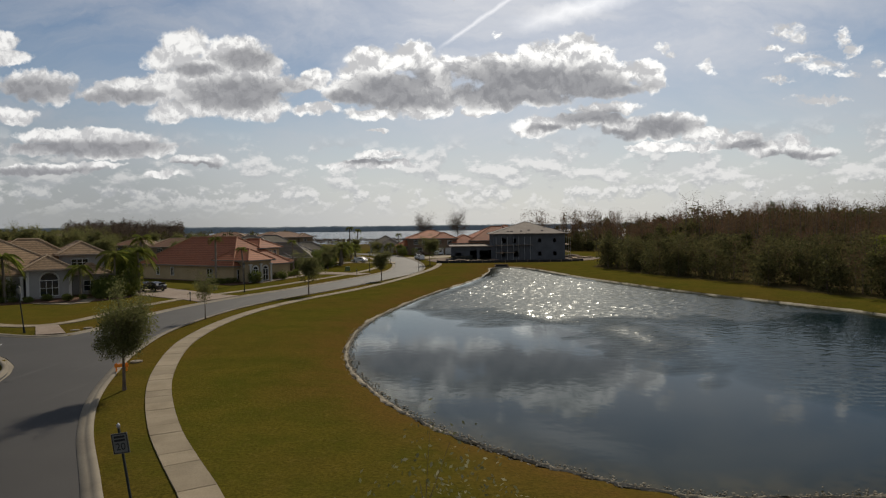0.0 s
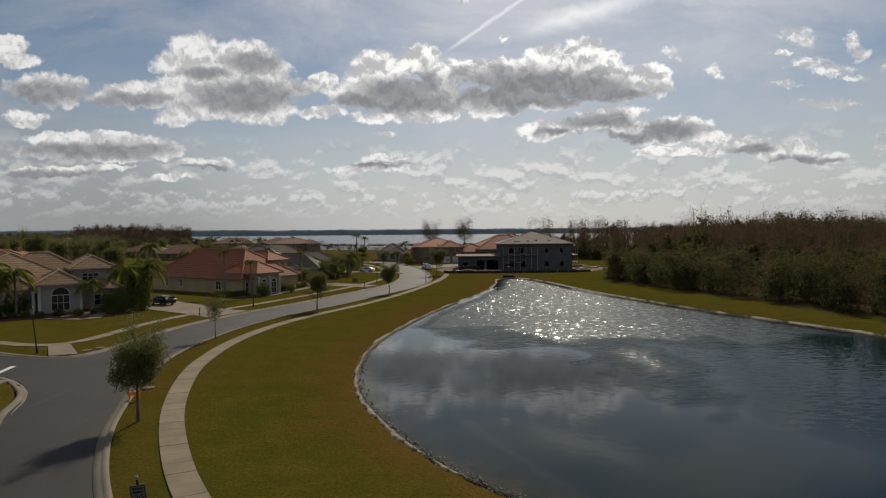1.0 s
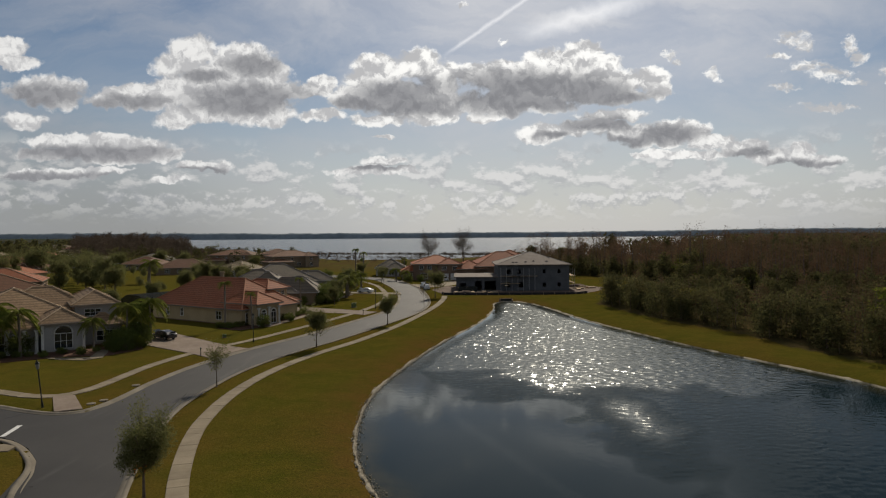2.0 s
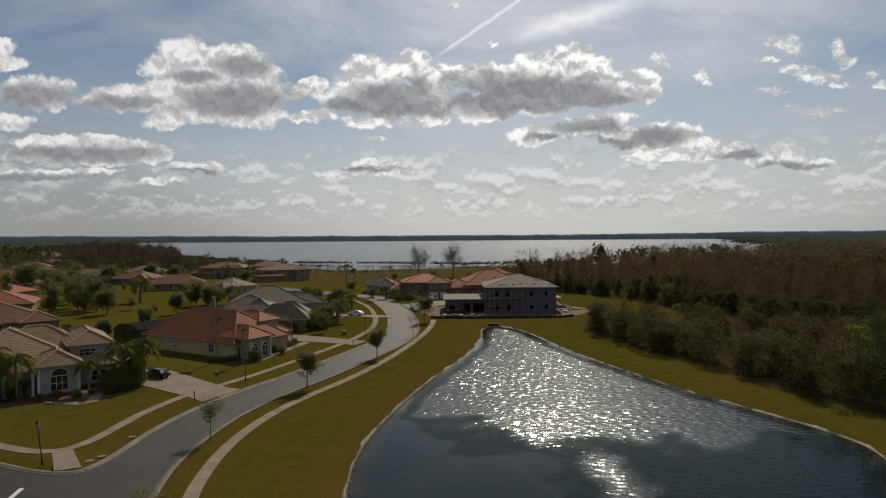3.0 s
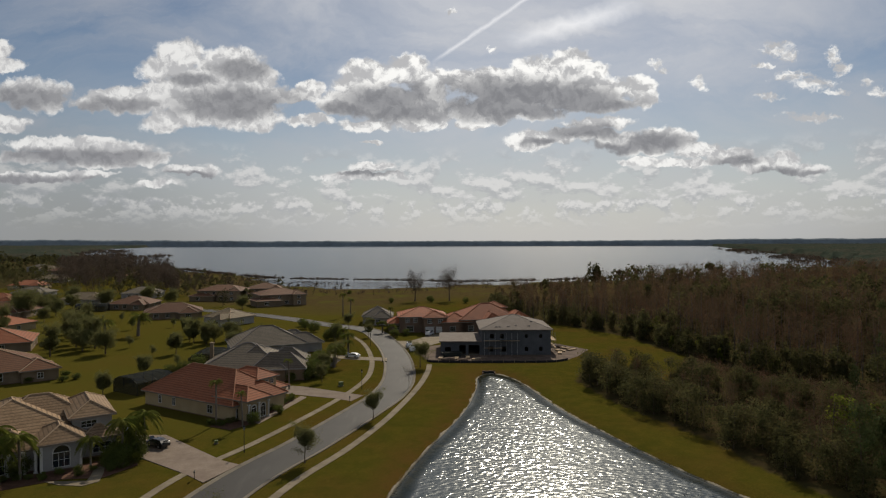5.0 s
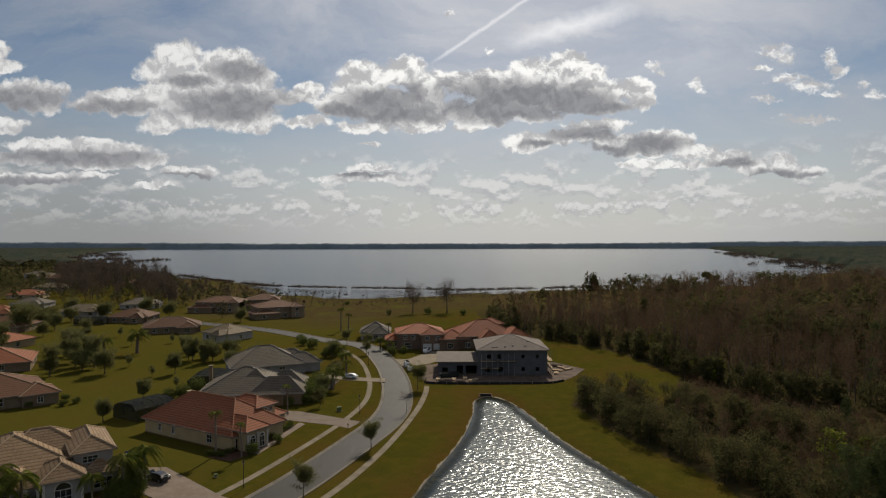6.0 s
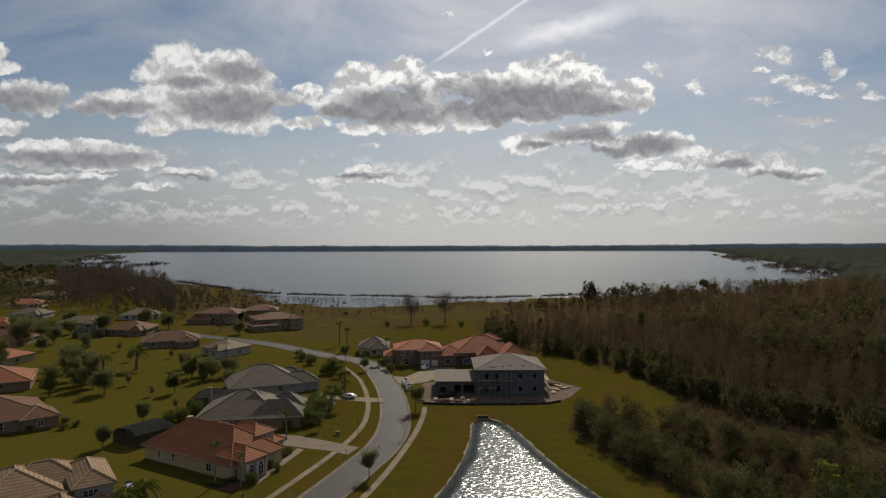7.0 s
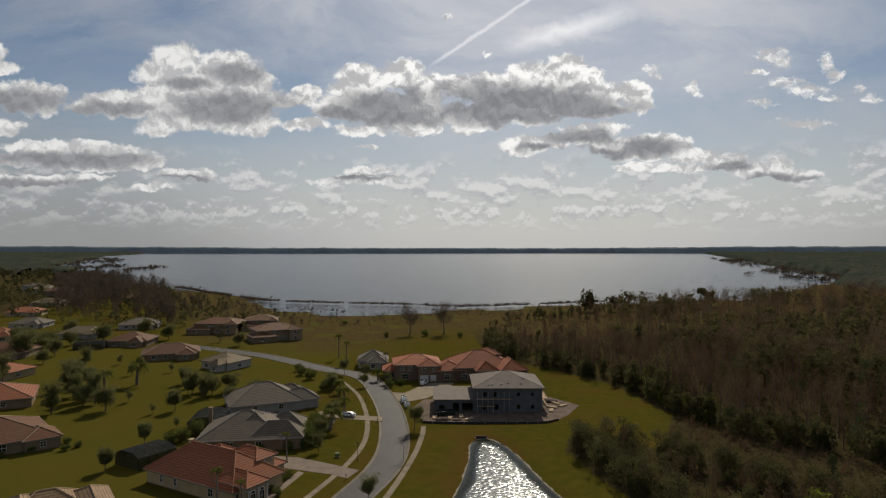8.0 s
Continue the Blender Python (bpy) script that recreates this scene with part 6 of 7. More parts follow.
def woods(name, label, seed, spots, highs, kind, mat, bark=BARK):
    stems, foliage, tone = thicket(seed, spots, highs, kind)
    root = base(name, pose(0, 0, 0), label, "woods", kind="stuff")
    part("stems", np_mesh("stems", *stems, bark), root)
    me = np_mesh("foliage", *foliage, mat)
    me.attributes.new("tone", "FLOAT", "POINT").data.foreach_set("value", tone.astype(np.float32))
    part("foliage", me, root)
    return root


rs = np.random.RandomState(5)
EYE_SIDE = (40, 110)


def within(poly, lo, hi):
    return lambda x, y: inside(poly, x, y) & (lambda d: (d >= lo) & (d < hi))(distance_to(poly, x, y, True))


def reach(x, y):
    return np.hypot(x - EYE_SIDE[0], y - EYE_SIDE[1])


def shoreward(spots):
    """Trees stay lower towards the lake and the houses at the end of the street."""
    return 1.0 - 0.48 * np.clip((150 - spots[:, 0]) / 60, 0, 1) * np.clip((spots[:, 1] - 250) / 60, 0, 1)


belt_edge, belt_in = within(BELT, 1.4, 7), within(BELT, 5.5, 300)
wood_edge, wood_in = within(WOODS, 1.0, 9), within(WOODS, 5, 900)
# the low belt between the pond and the clearing
spots = scatter(51, 360, (30, 40, 200, 190), belt_edge, 30)
woods("woods_edge", "dense dark evergreen thicket along the grass bank", 51, spots, rs.uniform(3.6, 7.6, len(spots)), (820, 22, 0.03, 0.40, 0.20, 0.55, 0.0), LEAF_WOODS)
spots = scatter(52, 340, (30, 40, 200, 190), belt_in, 30)
woods("woods_low", "low russet leafless trees and scrub near the pond", 52, spots, rs.uniform(4.0, 8.6, len(spots)), (340, 12, 0.12, 0.24, 0.26, 0.14, 1.0), TWIG_RED, TRUNK_GREY)
spots = scatter(61, 170, (30, 40, 200, 190), lambda x, y: belt_in(x, y) & (bumps(x, y, 9.0, 2.0) > -0.05), 30)
woods("woods_shrubs", "olive green shrubs among leafless scrub", 61, spots, rs.uniform(2.6, 5.6, len(spots)), (520, 16, 0.06, 0.36, 0.22, 0.55, 0.0), LEAF_WOODS)
# the tall woods behind the clearing
spots = scatter(62, 240, (20, 90, 300, 340), lambda x, y: wood_edge(x, y) & (reach(x, y) < 230), 60)
woods("woods_margin", "dark green trees at the edge of the woods", 62, spots, rs.uniform(3.5, 8.5, len(spots)), (480, 20, 0.05, 0.32, 0.30, 0.55, 0.0), LEAF_WOODS)
spots = scatter(63, 1300, (20, 90, 330, 380), lambda x, y: wood_in(x, y) & (reach(x, y) < 210))
woods("woods_bare", "russet leafless swamp trees standing close together", 63, spots, rs.uniform(10, 18.5, len(spots)) * (0.95 + 0.22 * bumps(spots[:, 0], spots[:, 1], 16.0)), (300, 18, 0.26, 0.16, 0.27, 0.13, 0.9), TWIG_RED, TRUNK_GREY)
spots = scatter(53, 2400, (15, 60, 570, 670), lambda x, y: wood_in(x, y) & (reach(x, y) >= 200))
woods("woods_bare_far", "russet leafless woods reaching towards the lake", 53, spots, rs.uniform(10, 18, len(spots)) * shoreward(spots), (100, 10, 0.35, 0.20, 0.46, 0.17, 1.0), TWIG_RED, TRUNK_GREY)
spots = scatter(64, 640, (20, 90, 330, 380), lambda x, y: wood_in(x, y) & (reach(x, y) < 230))
woods("undergrowth", "dark undergrowth between the swamp trees", 64, spots, rs.uniform(2.5, 5.5, len(spots)), (130, 8, 0.05, 0.45, 0.52, 0.5, 0.2), LEAF_WOODS)
# green trees and pines among them
spots = scatter(54, 260, (20, 90, 330, 380), lambda x, y: wood_in(x, y) & (bumps(x, y, 17.0, 1.0) > 0.06) & (reach(x, y) < 220), 12)
woods("woods_green", "dark green broadleaf trees among the bare ones", 54, spots, rs.uniform(8, 16, len(spots)), (520, 20, 0.2, 0.24, 0.34, 0.55, 0.0), LEAF_WOODS)
spots = scatter(55, 700, (15, 60, 570, 670), lambda x, y: wood_in(x, y) & (reach(x, y) >= 190) & (bumps(x, y, 30.0, 3.0) > 0.08), 10)
woods("woods_green_far", "green trees among the far bare woods", 55, spots, rs.uniform(8, 16, len(spots)) * shoreward(spots), (140, 12, 0.2, 0.25, 0.60, 0.55, 0.0), LEAF_WOODS)
spots = scatter(56, 46, (56, 60, 210, 210), lambda x, y: belt_in(x, y) | wood_in(x, y), 20)
woods("pine_trees", "dark slender pines above the thicket", 56, spots, rs.uniform(9, 17, len(spots)), (800, 30, 0.16, 0.13, 0.28, 0.2, 0.3), LEAF_PINE)
spots = scatter(72, 9, (53, 76, 74, 92), belt_in, 60)
woods("pine_trees", "group of tall dark pines close to the bank", 72, spots, rs.uniform(10, 13.5, len(spots)), (1600, 40, 0.08, 0.16, 0.26, 0.22, 0.3), LEAF_PINE)
spots = scatter(73, 26, (70, 100, 175, 260), lambda x, y: wood_edge(x, y) | belt_in(x, y), 40)
woods("woods_bright", "yellow-green young trees catching the sun", 73, spots, rs.uniform(4, 8, len(spots)), (420, 14, 0.10, 0.30, 0.34, 0.55, 0.0), LEAF_LIGHT)
# brush in the clearing
spots = scatter(57, 900, (50, 85, 215, 220), lambda x, y: inside(CLEARING, x, y) & (x - 0.4 * y + 5 * bumps(x, y, 6.0, 1.0) > -6), 20)
woods("brush", "low russet and green brush in a clearing", 57, spots, rs.uniform(0.7, 2.8, len(spots)), (90, 6, 0.05, 0.42, 0.20, 0.3, 0.6), TWIG_RED)
# belt of dark trees behind the houses across the lawn
spots = scatter(58, 640, (-560, 400, -140, 960), lambda x, y: (x < -168 - (y - 405) * 0.44) & (x > -0.60 * y) & (bumps(x, y, 26.0, 1.0) > -0.45) & (y > 408 - (x + 160) * 0.42) & (y < np.interp(x, SHORE_X, SHORE_Y) - 30))
woods("lakeside_woods", "grey-brown leafless cypress belt along the lake shore", 58, spots, rs.uniform(15, 23, len(spots)) * (0.85 + 0.25 * bumps(spots[:, 0], spots[:, 1], 22.0)), (240, 14, 0.15, 0.20, 0.46, 0.24, 0.7), TWIG_GREY)
spots = scatter(59, 260, (-520, 240, -100, 760), lambda x, y: (y > 330 + (x + 100) * -0.55) & (y < np.interp(x, SHORE_X, SHORE_Y) - 60))
woods("garden_trees", "dark garden trees between distant roofs", 59, spots, rs.uniform(5, 11, len(spots)), (160, 10, 0.12, 0.32, 0.5, 0.5, 0.0), LEAF_WOODS)
spots = scatter(66, 900, (-1500, 520, -300, 1500), lambda x, y: (x < -0.36 * y - 90) & (y < np.interp(x, SHORE_X, SHORE_Y) - 30))
woods("distant_garden_trees", "dark trees among distant gardens by the lake", 66, spots, rs.uniform(7, 15, len(spots)), (90, 8, 0.08, 0.36, 1.1, 0.6, 0.0), LEAF_WOODS)
# reeds at the lake's edge
spots = scatter(60, 4200, (-800, 380, 560, 1350), lambda x, y: (lambda z: (z > -1.42) & (z < -0.25) & (bumps(x, y, 25.0, 4.0) > -0.3))(lake_bed(x, y)))
woods("reeds", "brown reeds and low willows in the marsh", 60, spots, rs.uniform(1.2, 3.2, len(spots)), (28, 4, 0.0, 0.6, 0.55, 0.3, 1.0), TWIG_GREY)
spots = scatter(65, 2200, (-800, 430, 560, 1400), lambda x, y: (lambda z: (z > -1.66) & (z < -1.36) & (bumps(x, y * 2.0, 17.0, 4.0) > 0.0))(lake_bed(x, y)))
woods("reed_islands", "islands of dark reeds standing in the shallows", 65, spots, rs.uniform(0.7, 1.6, len(spots)), (24, 3, 0.0, 1.3, 0.9, 0.4, 0.4), TWIG_GREY)
# reed beds with channels in the distant shallows on both sides
for seed, lo, hi, deep_to in ((69, -1500, -640, 330), (70, 560, 1150, 260)):
    spots = scatter(seed, 800, (lo, 850, hi, 2700), lambda x, y: (lambda s: (s > -60) & (s < deep_to) & (bumps(x, y * 0.5, 26.0, 4.0) > 0.05))(y - np.interp(x, SHORE_X, SHORE_Y)))
    woods("distant_reeds", "brown reed beds cut by pale channels", seed, spots, rs.uniform(1.5, 3.0, len(spots)), (30, 5, 0.0, 3.2, 2.4, 0.5, 0.3), TWIG_GREY)
spots = scatter(71, 90, (40, 430, 460, 690), lambda x, y: inside(WOODS, x, y) & (y > np.interp(x, SHORE_X, SHORE_Y) - 75) & (bumps(x, y, 22.0, 6.0) > -0.1))
woods("shore_oaks", "round dark oaks standing along the lake shore", 71, spots, rs.uniform(10, 17, len(spots)), (380, 14, 0.15, 0.36, 0.75, 0.6, 0.0), LEAF_WOODS)
# a long bar of reeds off the shore, with open water behind it
bar = spline([(-330, 806), (-250, 706), (-217, 668), (-163, 608), (-92, 580), (-40, 568), (20, 548), (80, 566), (150, 592)], 1.2)
r_bar = np.random.RandomState(67)
bar = bar[bumps(bar[:, 0], bar[:, 1] * 0, 9.0, 2.0) > -0.42]
bar = np.repeat(bar, 2, 0) + r_bar.normal(size=(2 * len(bar), 2)) * np.array([1.5, 2.6])
woods("reed_bar", "long low bar of dark reeds off the lake shore", 67, bar, r_bar.uniform(0.7, 1.7, len(bar)), (24, 3, 0.0, 1.1, 0.8, 0.4, 0.4), TWIG_GREY)
spots = scatter(68, 150, (-330, 400, -90, 620), lambda x, y: (x > -190 - (y - 433) * 0.42) & (y > 445 + (x + 178) * -0.3) & (y < np.interp(x, SHORE_X, SHORE_Y) - 25) & (bumps(x, y, 20.0, 3.0) > -0.1))
woods("lakeside_scrub", "low grey scrub between the houses and the marsh", 68, spots, rs.uniform(3, 8, len(spots)), (150, 8, 0.08, 0.32, 0.5, 0.3, 0.5), TWIG_GREY)


def canopy(name, label, box, step, test, low, high, seed):
    """The closed top of distant woods, as one lumpy sheet."""
    xs, ys = np.arange(box[0], box[2], step), np.arange(box[1], box[3], step)
    x, y = np.meshgrid(xs, ys)
    r = np.random.RandomState(seed)
    x, y = x + r.uniform(-.4, .4, x.shape) * step, y + r.uniform(-.4, .4, y.shape) * step
    keep = test(x, y)
    z = np.where(keep, low + (high - low) * (0.5 + 0.25 * bumps(x, y, step * 2.1, seed) + 0.45 * r.uniform(-1, 1, x.shape)), -3.0)
    w_, h_ = len(xs), len(ys)
    i = (np.arange(h_ - 1)[:, None] * w_ + np.arange(w_ - 1)[None]).ravel()
    f = np.c_[i, i + 1, i + w_ + 1, i + w_]
    f = f[keep.ravel()[f].any(1)]
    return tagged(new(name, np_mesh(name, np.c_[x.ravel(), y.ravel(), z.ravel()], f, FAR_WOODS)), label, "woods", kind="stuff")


lake_side = lambda x, y: y < np.interp(x, SHORE_X, SHORE_Y, left=9e3, right=9e3) - 25
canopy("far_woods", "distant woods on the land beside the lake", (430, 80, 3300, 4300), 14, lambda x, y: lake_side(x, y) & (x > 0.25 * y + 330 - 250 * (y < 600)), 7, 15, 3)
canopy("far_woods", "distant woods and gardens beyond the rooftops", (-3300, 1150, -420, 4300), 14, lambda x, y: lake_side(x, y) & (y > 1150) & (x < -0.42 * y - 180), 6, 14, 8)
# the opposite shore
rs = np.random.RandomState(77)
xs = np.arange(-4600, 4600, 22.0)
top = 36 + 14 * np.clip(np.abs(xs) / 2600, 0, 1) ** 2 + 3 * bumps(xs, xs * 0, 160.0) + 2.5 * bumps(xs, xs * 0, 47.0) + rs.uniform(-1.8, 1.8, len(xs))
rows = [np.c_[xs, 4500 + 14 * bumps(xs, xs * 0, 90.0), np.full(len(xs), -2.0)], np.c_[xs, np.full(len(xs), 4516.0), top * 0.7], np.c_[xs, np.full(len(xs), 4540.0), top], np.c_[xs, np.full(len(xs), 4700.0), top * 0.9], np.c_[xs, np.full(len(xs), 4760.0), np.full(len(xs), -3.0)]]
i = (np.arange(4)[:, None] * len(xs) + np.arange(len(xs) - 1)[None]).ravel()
tagged(new("backdrop_far_shore", np_mesh("far_shore", np.vstack(rows), np.c_[i, i + 1, i + len(xs) + 1, i + len(xs)], FAR_SHORE)), "low wooded far shore of the lake, pale with painted haze", "far shore", kind="structure")


# ---------------------------------------------------------------- street furniture and vehicles
def car(place, turn, paint, label, kind="saloon"):
    root = base("car", pose(place[0], place[1], place[2], rz=turn), label, "car", "parked cars")
    hood, roof_h, back = (0.95, 1.46, 0.98) if kind == "saloon" else (1.05, 1.75, 1.65)
    side = [(-2.25, .32), (2.2, .32), (2.28, .55), (2.2, .78), (1.25, hood), (0.55, roof_h - .05), (0.1, roof_h), (-0.9, roof_h), (-1.55, roof_h - .12 if kind != "saloon" else roof_h - .18), (-2.05, back), (-2.3, .85)]
    b = Build()
    n = len(side)
    half = [0.84 if z < 1.0 else 0.66 for _, z in side]
    b.shape([(x, -h, z) for (x, z), h in zip(side, half)] + [(x, h, z) for (x, z), h in zip(side, half)],
            [tuple(range(n)), tuple(range(2 * n - 1, n - 1, -1))] + [(k, k + n, (k + 1) % n + n, (k + 1) % n) for k in range(n)])
    part("body", b.done("body", paint, 0.03), root)
    for s in (-1, 1):
        part("side_window", Build().shape([(1.05, s * .80, hood + .04), (0.5, s * .68, roof_h - .14), (-1.3, s * .68, roof_h - .16), (-1.75, s * .80, hood + .08)], [(0, 1, 2, 3)]).done("side_window", GLASS), root)
    part("windscreen", Build().box(-.62, -.012, 0, .62, .012, .72).done("windscreen", GLASS), root).matrix_basis = pose(1.22, 0, hood + .05, 0, 0, 90) @ pose(0, 0, 0, 52 if kind == "saloon" else 40)
    part("rear_window", Build().box(-.58, -.012, 0, .58, .012, .5).done("rear_window", GLASS), root).matrix_basis = pose(-2.02, 0, back + .06, 0, 0, -90) @ pose(0, 0, 0, 44 if kind == "saloon" else 12)
    for x in (-1.38, 1.38):
        for s in (-1, 1):
            wheel = new("wheel")
            wheel.parent = root
            wheel.matrix_basis = pose(x, s * .76, .33)
            part("tyre", Build().tube([(0, -.11, 0), (0, .11, 0)], 0.33, 14).done("tyre", RUBBER), wheel)
            part("rim", Build().tube([(0, -.125, 0), (0, .125, 0)], 0.2, 10).done("rim", STEEL), wheel)
    for s in (-1, 1):
        part("headlight", Build().box(2.14, s * .62 - .17, .62, 2.26, s * .62 + .17, .76).done("headlight", LAMP_GLASS, 0.02), root)
    return root


car((-48.6, 107.4, 0.075), 152, CAR_DARK, "dark saloon car parked on a paved driveway")
car((-27.4, 190.6, 0.075), 160, CAR_WHITE, "white car parked on a concrete driveway")
car((-10.2, 203.5, -0.10), 98, CAR_WHITE, "white pickup-sized car parked at the kerb", "van")
car((-11.6, 210.5, -0.10), 100, CAR_WHITE, "white van parked at the kerb behind another", "van")
car((-5.4, 236, 0.05), 70, CAR_WHITE, "white van in front of a garage", "van")
car((-58.2, 117.4, 0.0), 125, CAR_SILVER, "silver car standing behind the corner house")


def lamp_post(x, y, lean=0.0):
    root = base("street_lamp", pose(x, y, 0, ry=lean), "dark green lamp post with a small lantern", "street lamp", "street lamps")
    part("post", Build().tube([(0, 0, -.1), (0, 0, .5), (0, 0, .55), (0, 0, 3.7)], [.11, .10, .06, .05], 8).done("post", DARK_METAL), root)
    lantern = part("lantern", Build().tube([(0, 0, 3.7), (0, 0, 3.8), (0, 0, 4.25)], [.08, .13, .19], 6).done("lantern", LAMP_GLASS), root)
    part("lantern_cap", Build().tube([(0, 0, 4.25), (0, 0, 4.3), (0, 0, 4.5), (0, 0, 4.66)], [.24, .22, .07, .02], 6).done("lantern_cap", DARK_METAL), lantern)
    return root


for x, y, lean in ((-41.8, 66.2, -6), (-32.9, 104.3, 0), (-19.4, 150.2, 0), (-24.4, 211.5, 0), (-22.6, 236, 0)):
    lamp_post(x, y, lean)


def mailbox(x, y, turn):
    root = base("mailbox", pose(x, y, 0, rz=turn), "dark metal mailbox on a post beside the driveway", "mailbox", "mailboxes")
    part("post", Build().box(-.05, -.05, -.1, .05, .05, 1.05).box(-.05, -.3, .98, .05, .3, 1.06).done("post", DARK_METAL), root)
    part("letter_box", Build().shape([(-.1, -.28, 1.06), (.1, -.28, 1.06), (.1, -.28, 1.2), (0, -.28, 1.28), (-.1, -.28, 1.2), (-.1, .28, 1.06), (.1, .28, 1.06), (.1, .28, 1.2), (0, .28, 1.28), (-.1, .28, 1.2)],
                                     [(0, 1, 2, 3, 4), (9, 8, 7, 6, 5), (0, 5, 6, 1), (1, 6, 7, 2), (2, 7, 8, 3), (3, 8, 9, 4), (4, 9, 5, 0)]).done("letter_box", DARK_METAL), root)


for x, y, turn in ((-36.5, 92.4, 20), (-20.4, 137.6, 20), (-17.8, 184, 0)):
    mailbox(x, y, turn)


def utility_box(x, y, s, label):
    root = base("utility_box", pose(x, y, 0, rz=25), label, "utility box", "utility boxes")
    part("plinth", Build().box(-.6 * s, -.5 * s, -.1, .6 * s, .5 * s, .12).done("plinth", CONCRETE), root)
    cab = part("cabinet", Build().box(-.5 * s, -.4 * s, .12, .5 * s, .4 * s, .95 * s).done("cabinet", GREEN_BOX, 0.04), root)
    part("lid", Build().box(-.54 * s, -.44 * s, .95 * s, .54 * s, .44 * s, 1.03 * s).done("lid", GREEN_BOX, 0.02), cab)


utility_box(-24.8, 153, 1.0, "green transformer cabinet on the lawn")
utility_box(-39.2, 109, 0.55, "small green service pedestal on the lawn")

# speed sign, leaning a little
sign = base("speed_sign", pose(-12.1, 27.4, 0, ry=-8), "speed limit sign for 20 on a leaning post", "road sign")
part("post", Build().box(-.035, -.03, -.2, .035, .03, 2.62).done("post", DARK_METAL), sign)
part("finial", Build().tube([(0, 0, 2.62), (0, 0, 2.68), (0, 0, 2.74), (0, 0, 2.80)], [.03, .06, .06, .015], 8).done("finial", STEEL), sign)
panel = part("panel", Build().box(-.29, -.065, 1.74, .29, -.035, 2.46).done("panel", SIGN_SHADED, 0.008), sign, "white panel with a black border, darkened as if in shade")
border = Build()
for a, b, c, d in ((-.27, 1.76, .27, 1.785), (-.27, 2.415, .27, 2.44), (-.27, 1.785, -.245, 2.415), (.245, 1.785, .27, 2.415)):
    border.box(a, -.0705, b, c, -.0655, d)
part("border", border.done("border", SIGN_BLACK), panel)
for z, wide in ((2.33, .19), (2.21, .19)):
    part("lettering", Build().box(-wide, -.0705, z - .038, wide, -.0655, z + .038).done("lettering", SIGN_BLACK), panel)
digits = bpy.data.curves.new("number", "FONT")
digits.body, digits.size, digits.align_x, digits.extrude = "20", 0.36, "CENTER", 0.002
digits.materials.append(SIGN_BLACK)
number = new("number", digits)
number.parent = panel
number.matrix_basis = pose(0, -.069, 1.87, 90)

# orange barrier by the kerb
barrier = base("barrier", pose(-23.3, 48.5, 0, rz=20), "low orange folding barrier standing on the verge", "barrier")
for s in (-1, 1):
    for q in (-1, 1):
        part("leg", Build().box(-.03, -.02, 0, .03, .02, .62).done("leg", ORANGE), barrier).matrix_basis = pose(s * .32, q * .16, 0, q * 14)
part("board", Build().box(-.42, -.07, .30, .42, -.045, .52).done("board", ORANGE, 0.006), barrier)
part("board", Build().box(-.42, .045, .30, .42, .07, .52).done("board", ORANGE, 0.006), barrier)
# drain covers on the verges
for k, (x, y) in enumerate(((-23.9, 51.8), (-37.5, 67.2), (-37.0, 68.6), (-37.0, 75.2))):
    cover = base("drain_cover", pose(x, y, 0.0, rz=30 * k), "flat pale concrete access cover in the grass", "access cover", "access covers")
    part("rim", Build().tube([(0, 0, -.05), (0, 0, .045)], 0.42, 14).done("rim", CONCRETE), cover)
    part("lid", Build().tube([(0, 0, .0), (0, 0, .06)], 0.33, 14).done("lid", KERB), cover)
# culvert at the head of the pond
culvert = base("culvert", pose(11.8, 169.6, 0), "dark concrete drain headwall at the end of the pond", "culvert")
part("headwall", Build().box(-1.7, 0, -1.2, 1.7, .35, .25).box(-1.7, -1.5, -1.2, -1.45, 0, .0).box(1.45, -1.5, -1.2, 1.7, 0, .0).done("headwall", STUCCO_BROWN, 0.03), culvert)
part("grating", Build().box(-1.4, -.12, -1.0, 1.4, -.02, .12).done("grating", DARK_METAL), culvert)

# screened pool enclosures
def lanai(x, y, turn, wide, deep, high):
    root = base("pool_enclosure", pose(x, y, 0, rz=turn), "dark screened pool enclosure behind a house", "pool enclosure", "pool enclosures")
    top = high + 1.0
    for k in range(5):
        px = -wide / 2 + wide * k / 4
        part("post", Build().box(px - .05, -.05, 0, px + .05, .05, high).box(px - .05, deep - .05, 0, px + .05, deep + .05, high).done("post", DARK_METAL), root)
        part("rafter", Build().tube([(px, 0, high), (px, deep * .25, top), (px, deep * .75, top), (px, deep, high)], .06, 4).done("rafter", DARK_METAL), root)
    w_ = wide / 2
    part("screen", Build().shape([(-w_, 0, 0), (w_, 0, 0), (w_, 0, high), (-w_, 0, high), (-w_, deep * .25, top), (w_, deep * .25, top), (-w_, deep * .75, top), (w_, deep * .75, top), (-w_, deep, high), (w_, deep, high), (-w_, deep, 0), (w_, deep, 0)],
                                 [(0, 1, 2, 3), (3, 2, 5, 4), (4, 5, 7, 6), (6, 7, 9, 8), (8, 9, 11, 10), (0, 3, 4, 6, 8, 10), (1, 11, 9, 7, 5, 2)]).done("screen", SCREEN), root)
    return root


lanai(-66.5, 147.5, 59, 10, 9, 2.8)
lanai(-62.0, 182, 97, 12, 9, 2.8)
lanai(-176, 318, 10, 14, 8, 2.8)

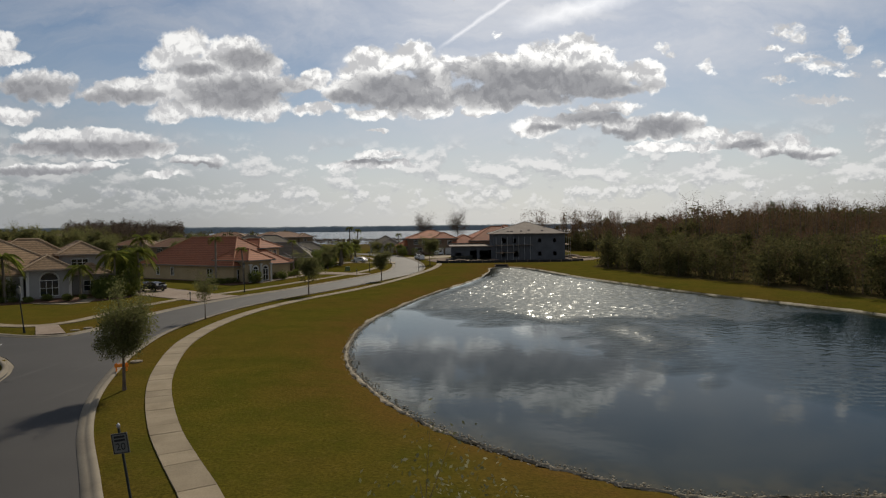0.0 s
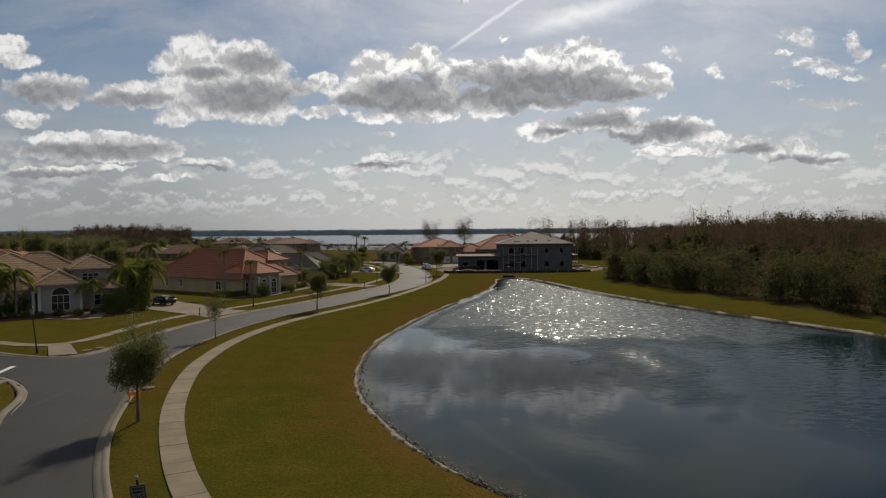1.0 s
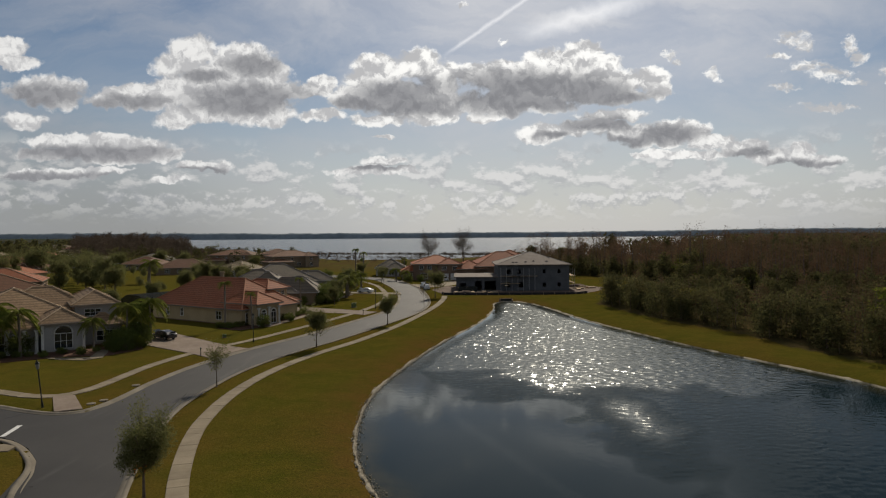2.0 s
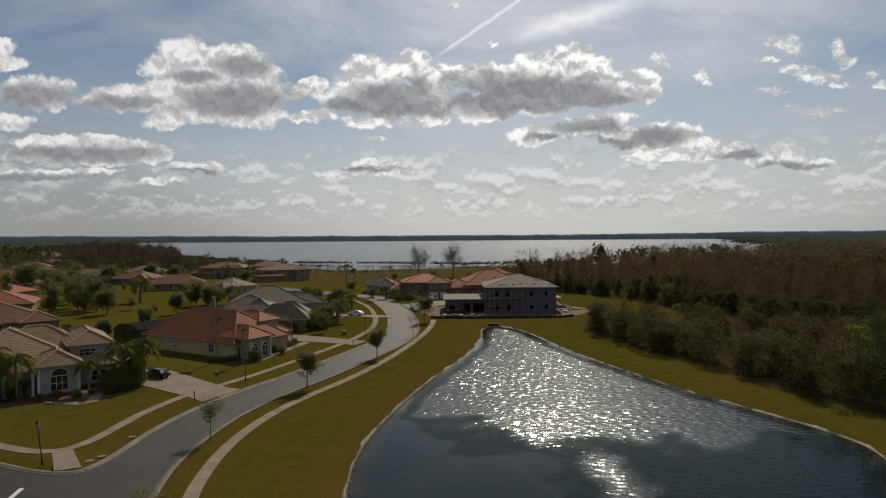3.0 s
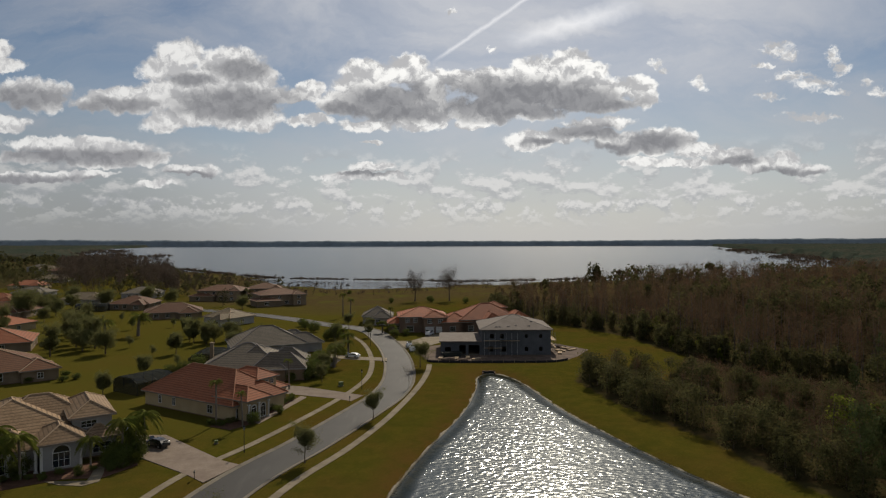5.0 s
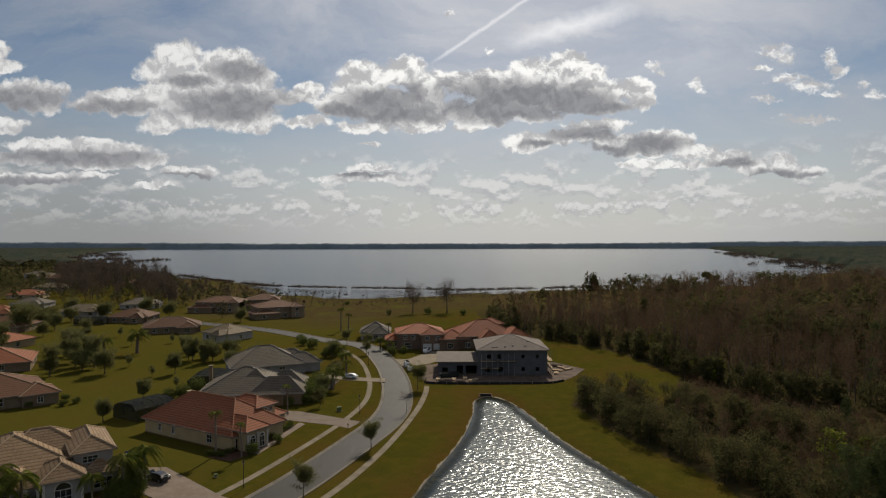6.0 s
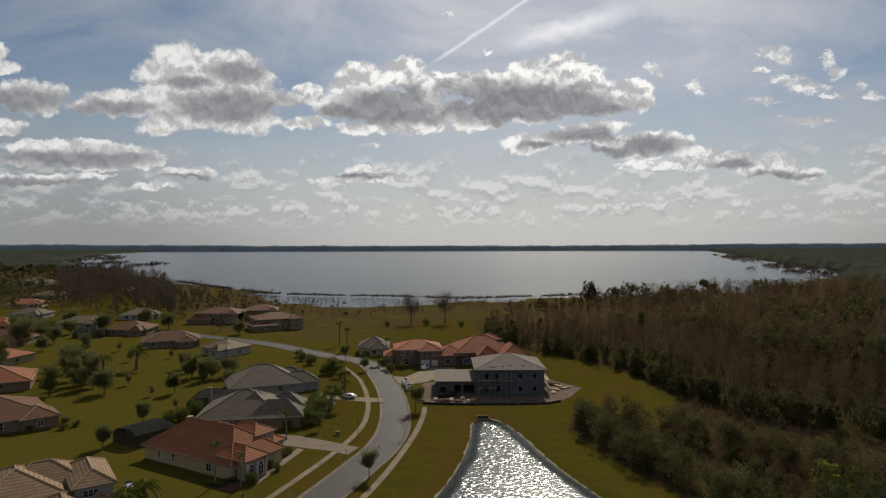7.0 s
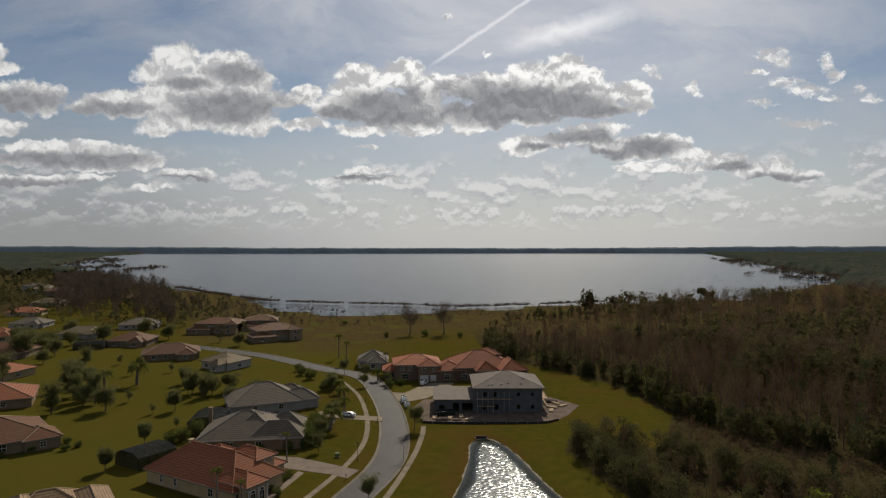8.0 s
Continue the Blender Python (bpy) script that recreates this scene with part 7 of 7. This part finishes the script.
# building site: silt fence, timber, spoil, skips
fence = base("silt_fence", pose(0, 0, 0), "black cloth silt fence with timber stakes", "fence")
line = spline([(-4.6, 186.5), (-4.4, 183.6), (6, 182.4), (20, 182.2), (31, 182.8), (36, 186)], 1.5)
v, f = ribbon(line, [(-.012, -.1), (-.012, .62), (.012, .62), (.012, -.1)])
part("cloth", np_mesh("cloth", v, f, FENCE_BLACK), fence)
for p in line[::2]:
    part("stake", Build().box(p[0] - .03, p[1] - .05, -.1, p[0] + .03, p[1] - .012, .85).done("stake", WOOD), fence)
rng = random.Random(12)
for k, (x, y) in enumerate(((-1, 189), (3.5, 188), (7, 190.4), (36.5, 201), (38.8, 206), (35.6, 197), (40.5, 203), (9.4, 187.2))):
    pile = base("timber_stack", pose(x, y, 0.05, rz=rng.uniform(0, 180)), "stack of raw building timber on bare dirt", "timber", "building timber")
    for j in range(6):
        yy = (j % 3) * .42 - .42 + rng.uniform(-.05, .05)
        zz = (j // 3) * .22
        part("plank", Build().box(-1.6 + rng.uniform(-.3, .3), yy - .18, zz, 1.6, yy + .18, zz + .2).done("plank", WOOD), pile)
for k, (x, y, s) in enumerate(((1.5, 186.8, 1.6), (5.6, 186.2, 1.1), (37, 209, 1.8), (11.0, 189.5, 1.3))):
    b = Build()
    bmesh.ops.create_icosphere(b.bm, subdivisions=3, radius=1.0)
    for vert in b.bm.verts:
        d = 1 + 0.22 * noise.noise(vert.co * 1.7 + Vector((k * 5, 0, 0)))
        vert.co = Vector((vert.co.x * s * 1.5 * d, vert.co.y * s * d, vert.co.z * s * 0.55 * d))
    heap = new("spoil_mound", b.done("spoil_mound", DIRT, smooth=True))
    heap.location = (x, y, 0.0)
    tagged(heap, "low heap of pale spoil on the building site", "dirt heap", "dirt heaps")
skip_bin = base("skip", pose(2.2, 191.8, 0.05, rz=12), "dark steel rubbish skip on the building site", "skip")
part("tub", Build().shape([(-2.6, -1.1, .15), (2.6, -1.1, .15), (2.6, 1.1, .15), (-2.6, 1.1, .15), (-3, -1.2, 1.5), (3, -1.2, 1.5), (3, 1.2, 1.5), (-3, 1.2, 1.5), (-2.8, -1.05, 1.5), (2.8, -1.05, 1.5), (2.8, 1.05, 1.5), (-2.8, 1.05, 1.5),
                          (-2.5, -1.0, .3), (2.5, -1.0, .3), (2.5, 1.0, .3), (-2.5, 1.0, .3)],
                         [(3, 2, 1, 0), (0, 1, 5, 4), (1, 2, 6, 5), (2, 3, 7, 6), (3, 0, 4, 7), (4, 5, 9, 8), (5, 6, 10, 9), (6, 7, 11, 10), (7, 4, 8, 11), (8, 9, 13, 12), (9, 10, 14, 13), (10, 11, 15, 14), (11, 8, 12, 15), (12, 13, 14, 15)]).done("tub", DARK_METAL), skip_bin)
part("rib", Build().box(-2.9, -1.24, .7, 2.9, -1.16, .85).done("rib", DARK_METAL), skip_bin)

# pavements, slab by slab
walkway("pavement_1", WALK_RIGHT, 0.70, "pale concrete pavement curving beside the pond lawn")
walkway("pavement_2", WALK_LEFT, 0.70, "pale concrete pavement along the house fronts")
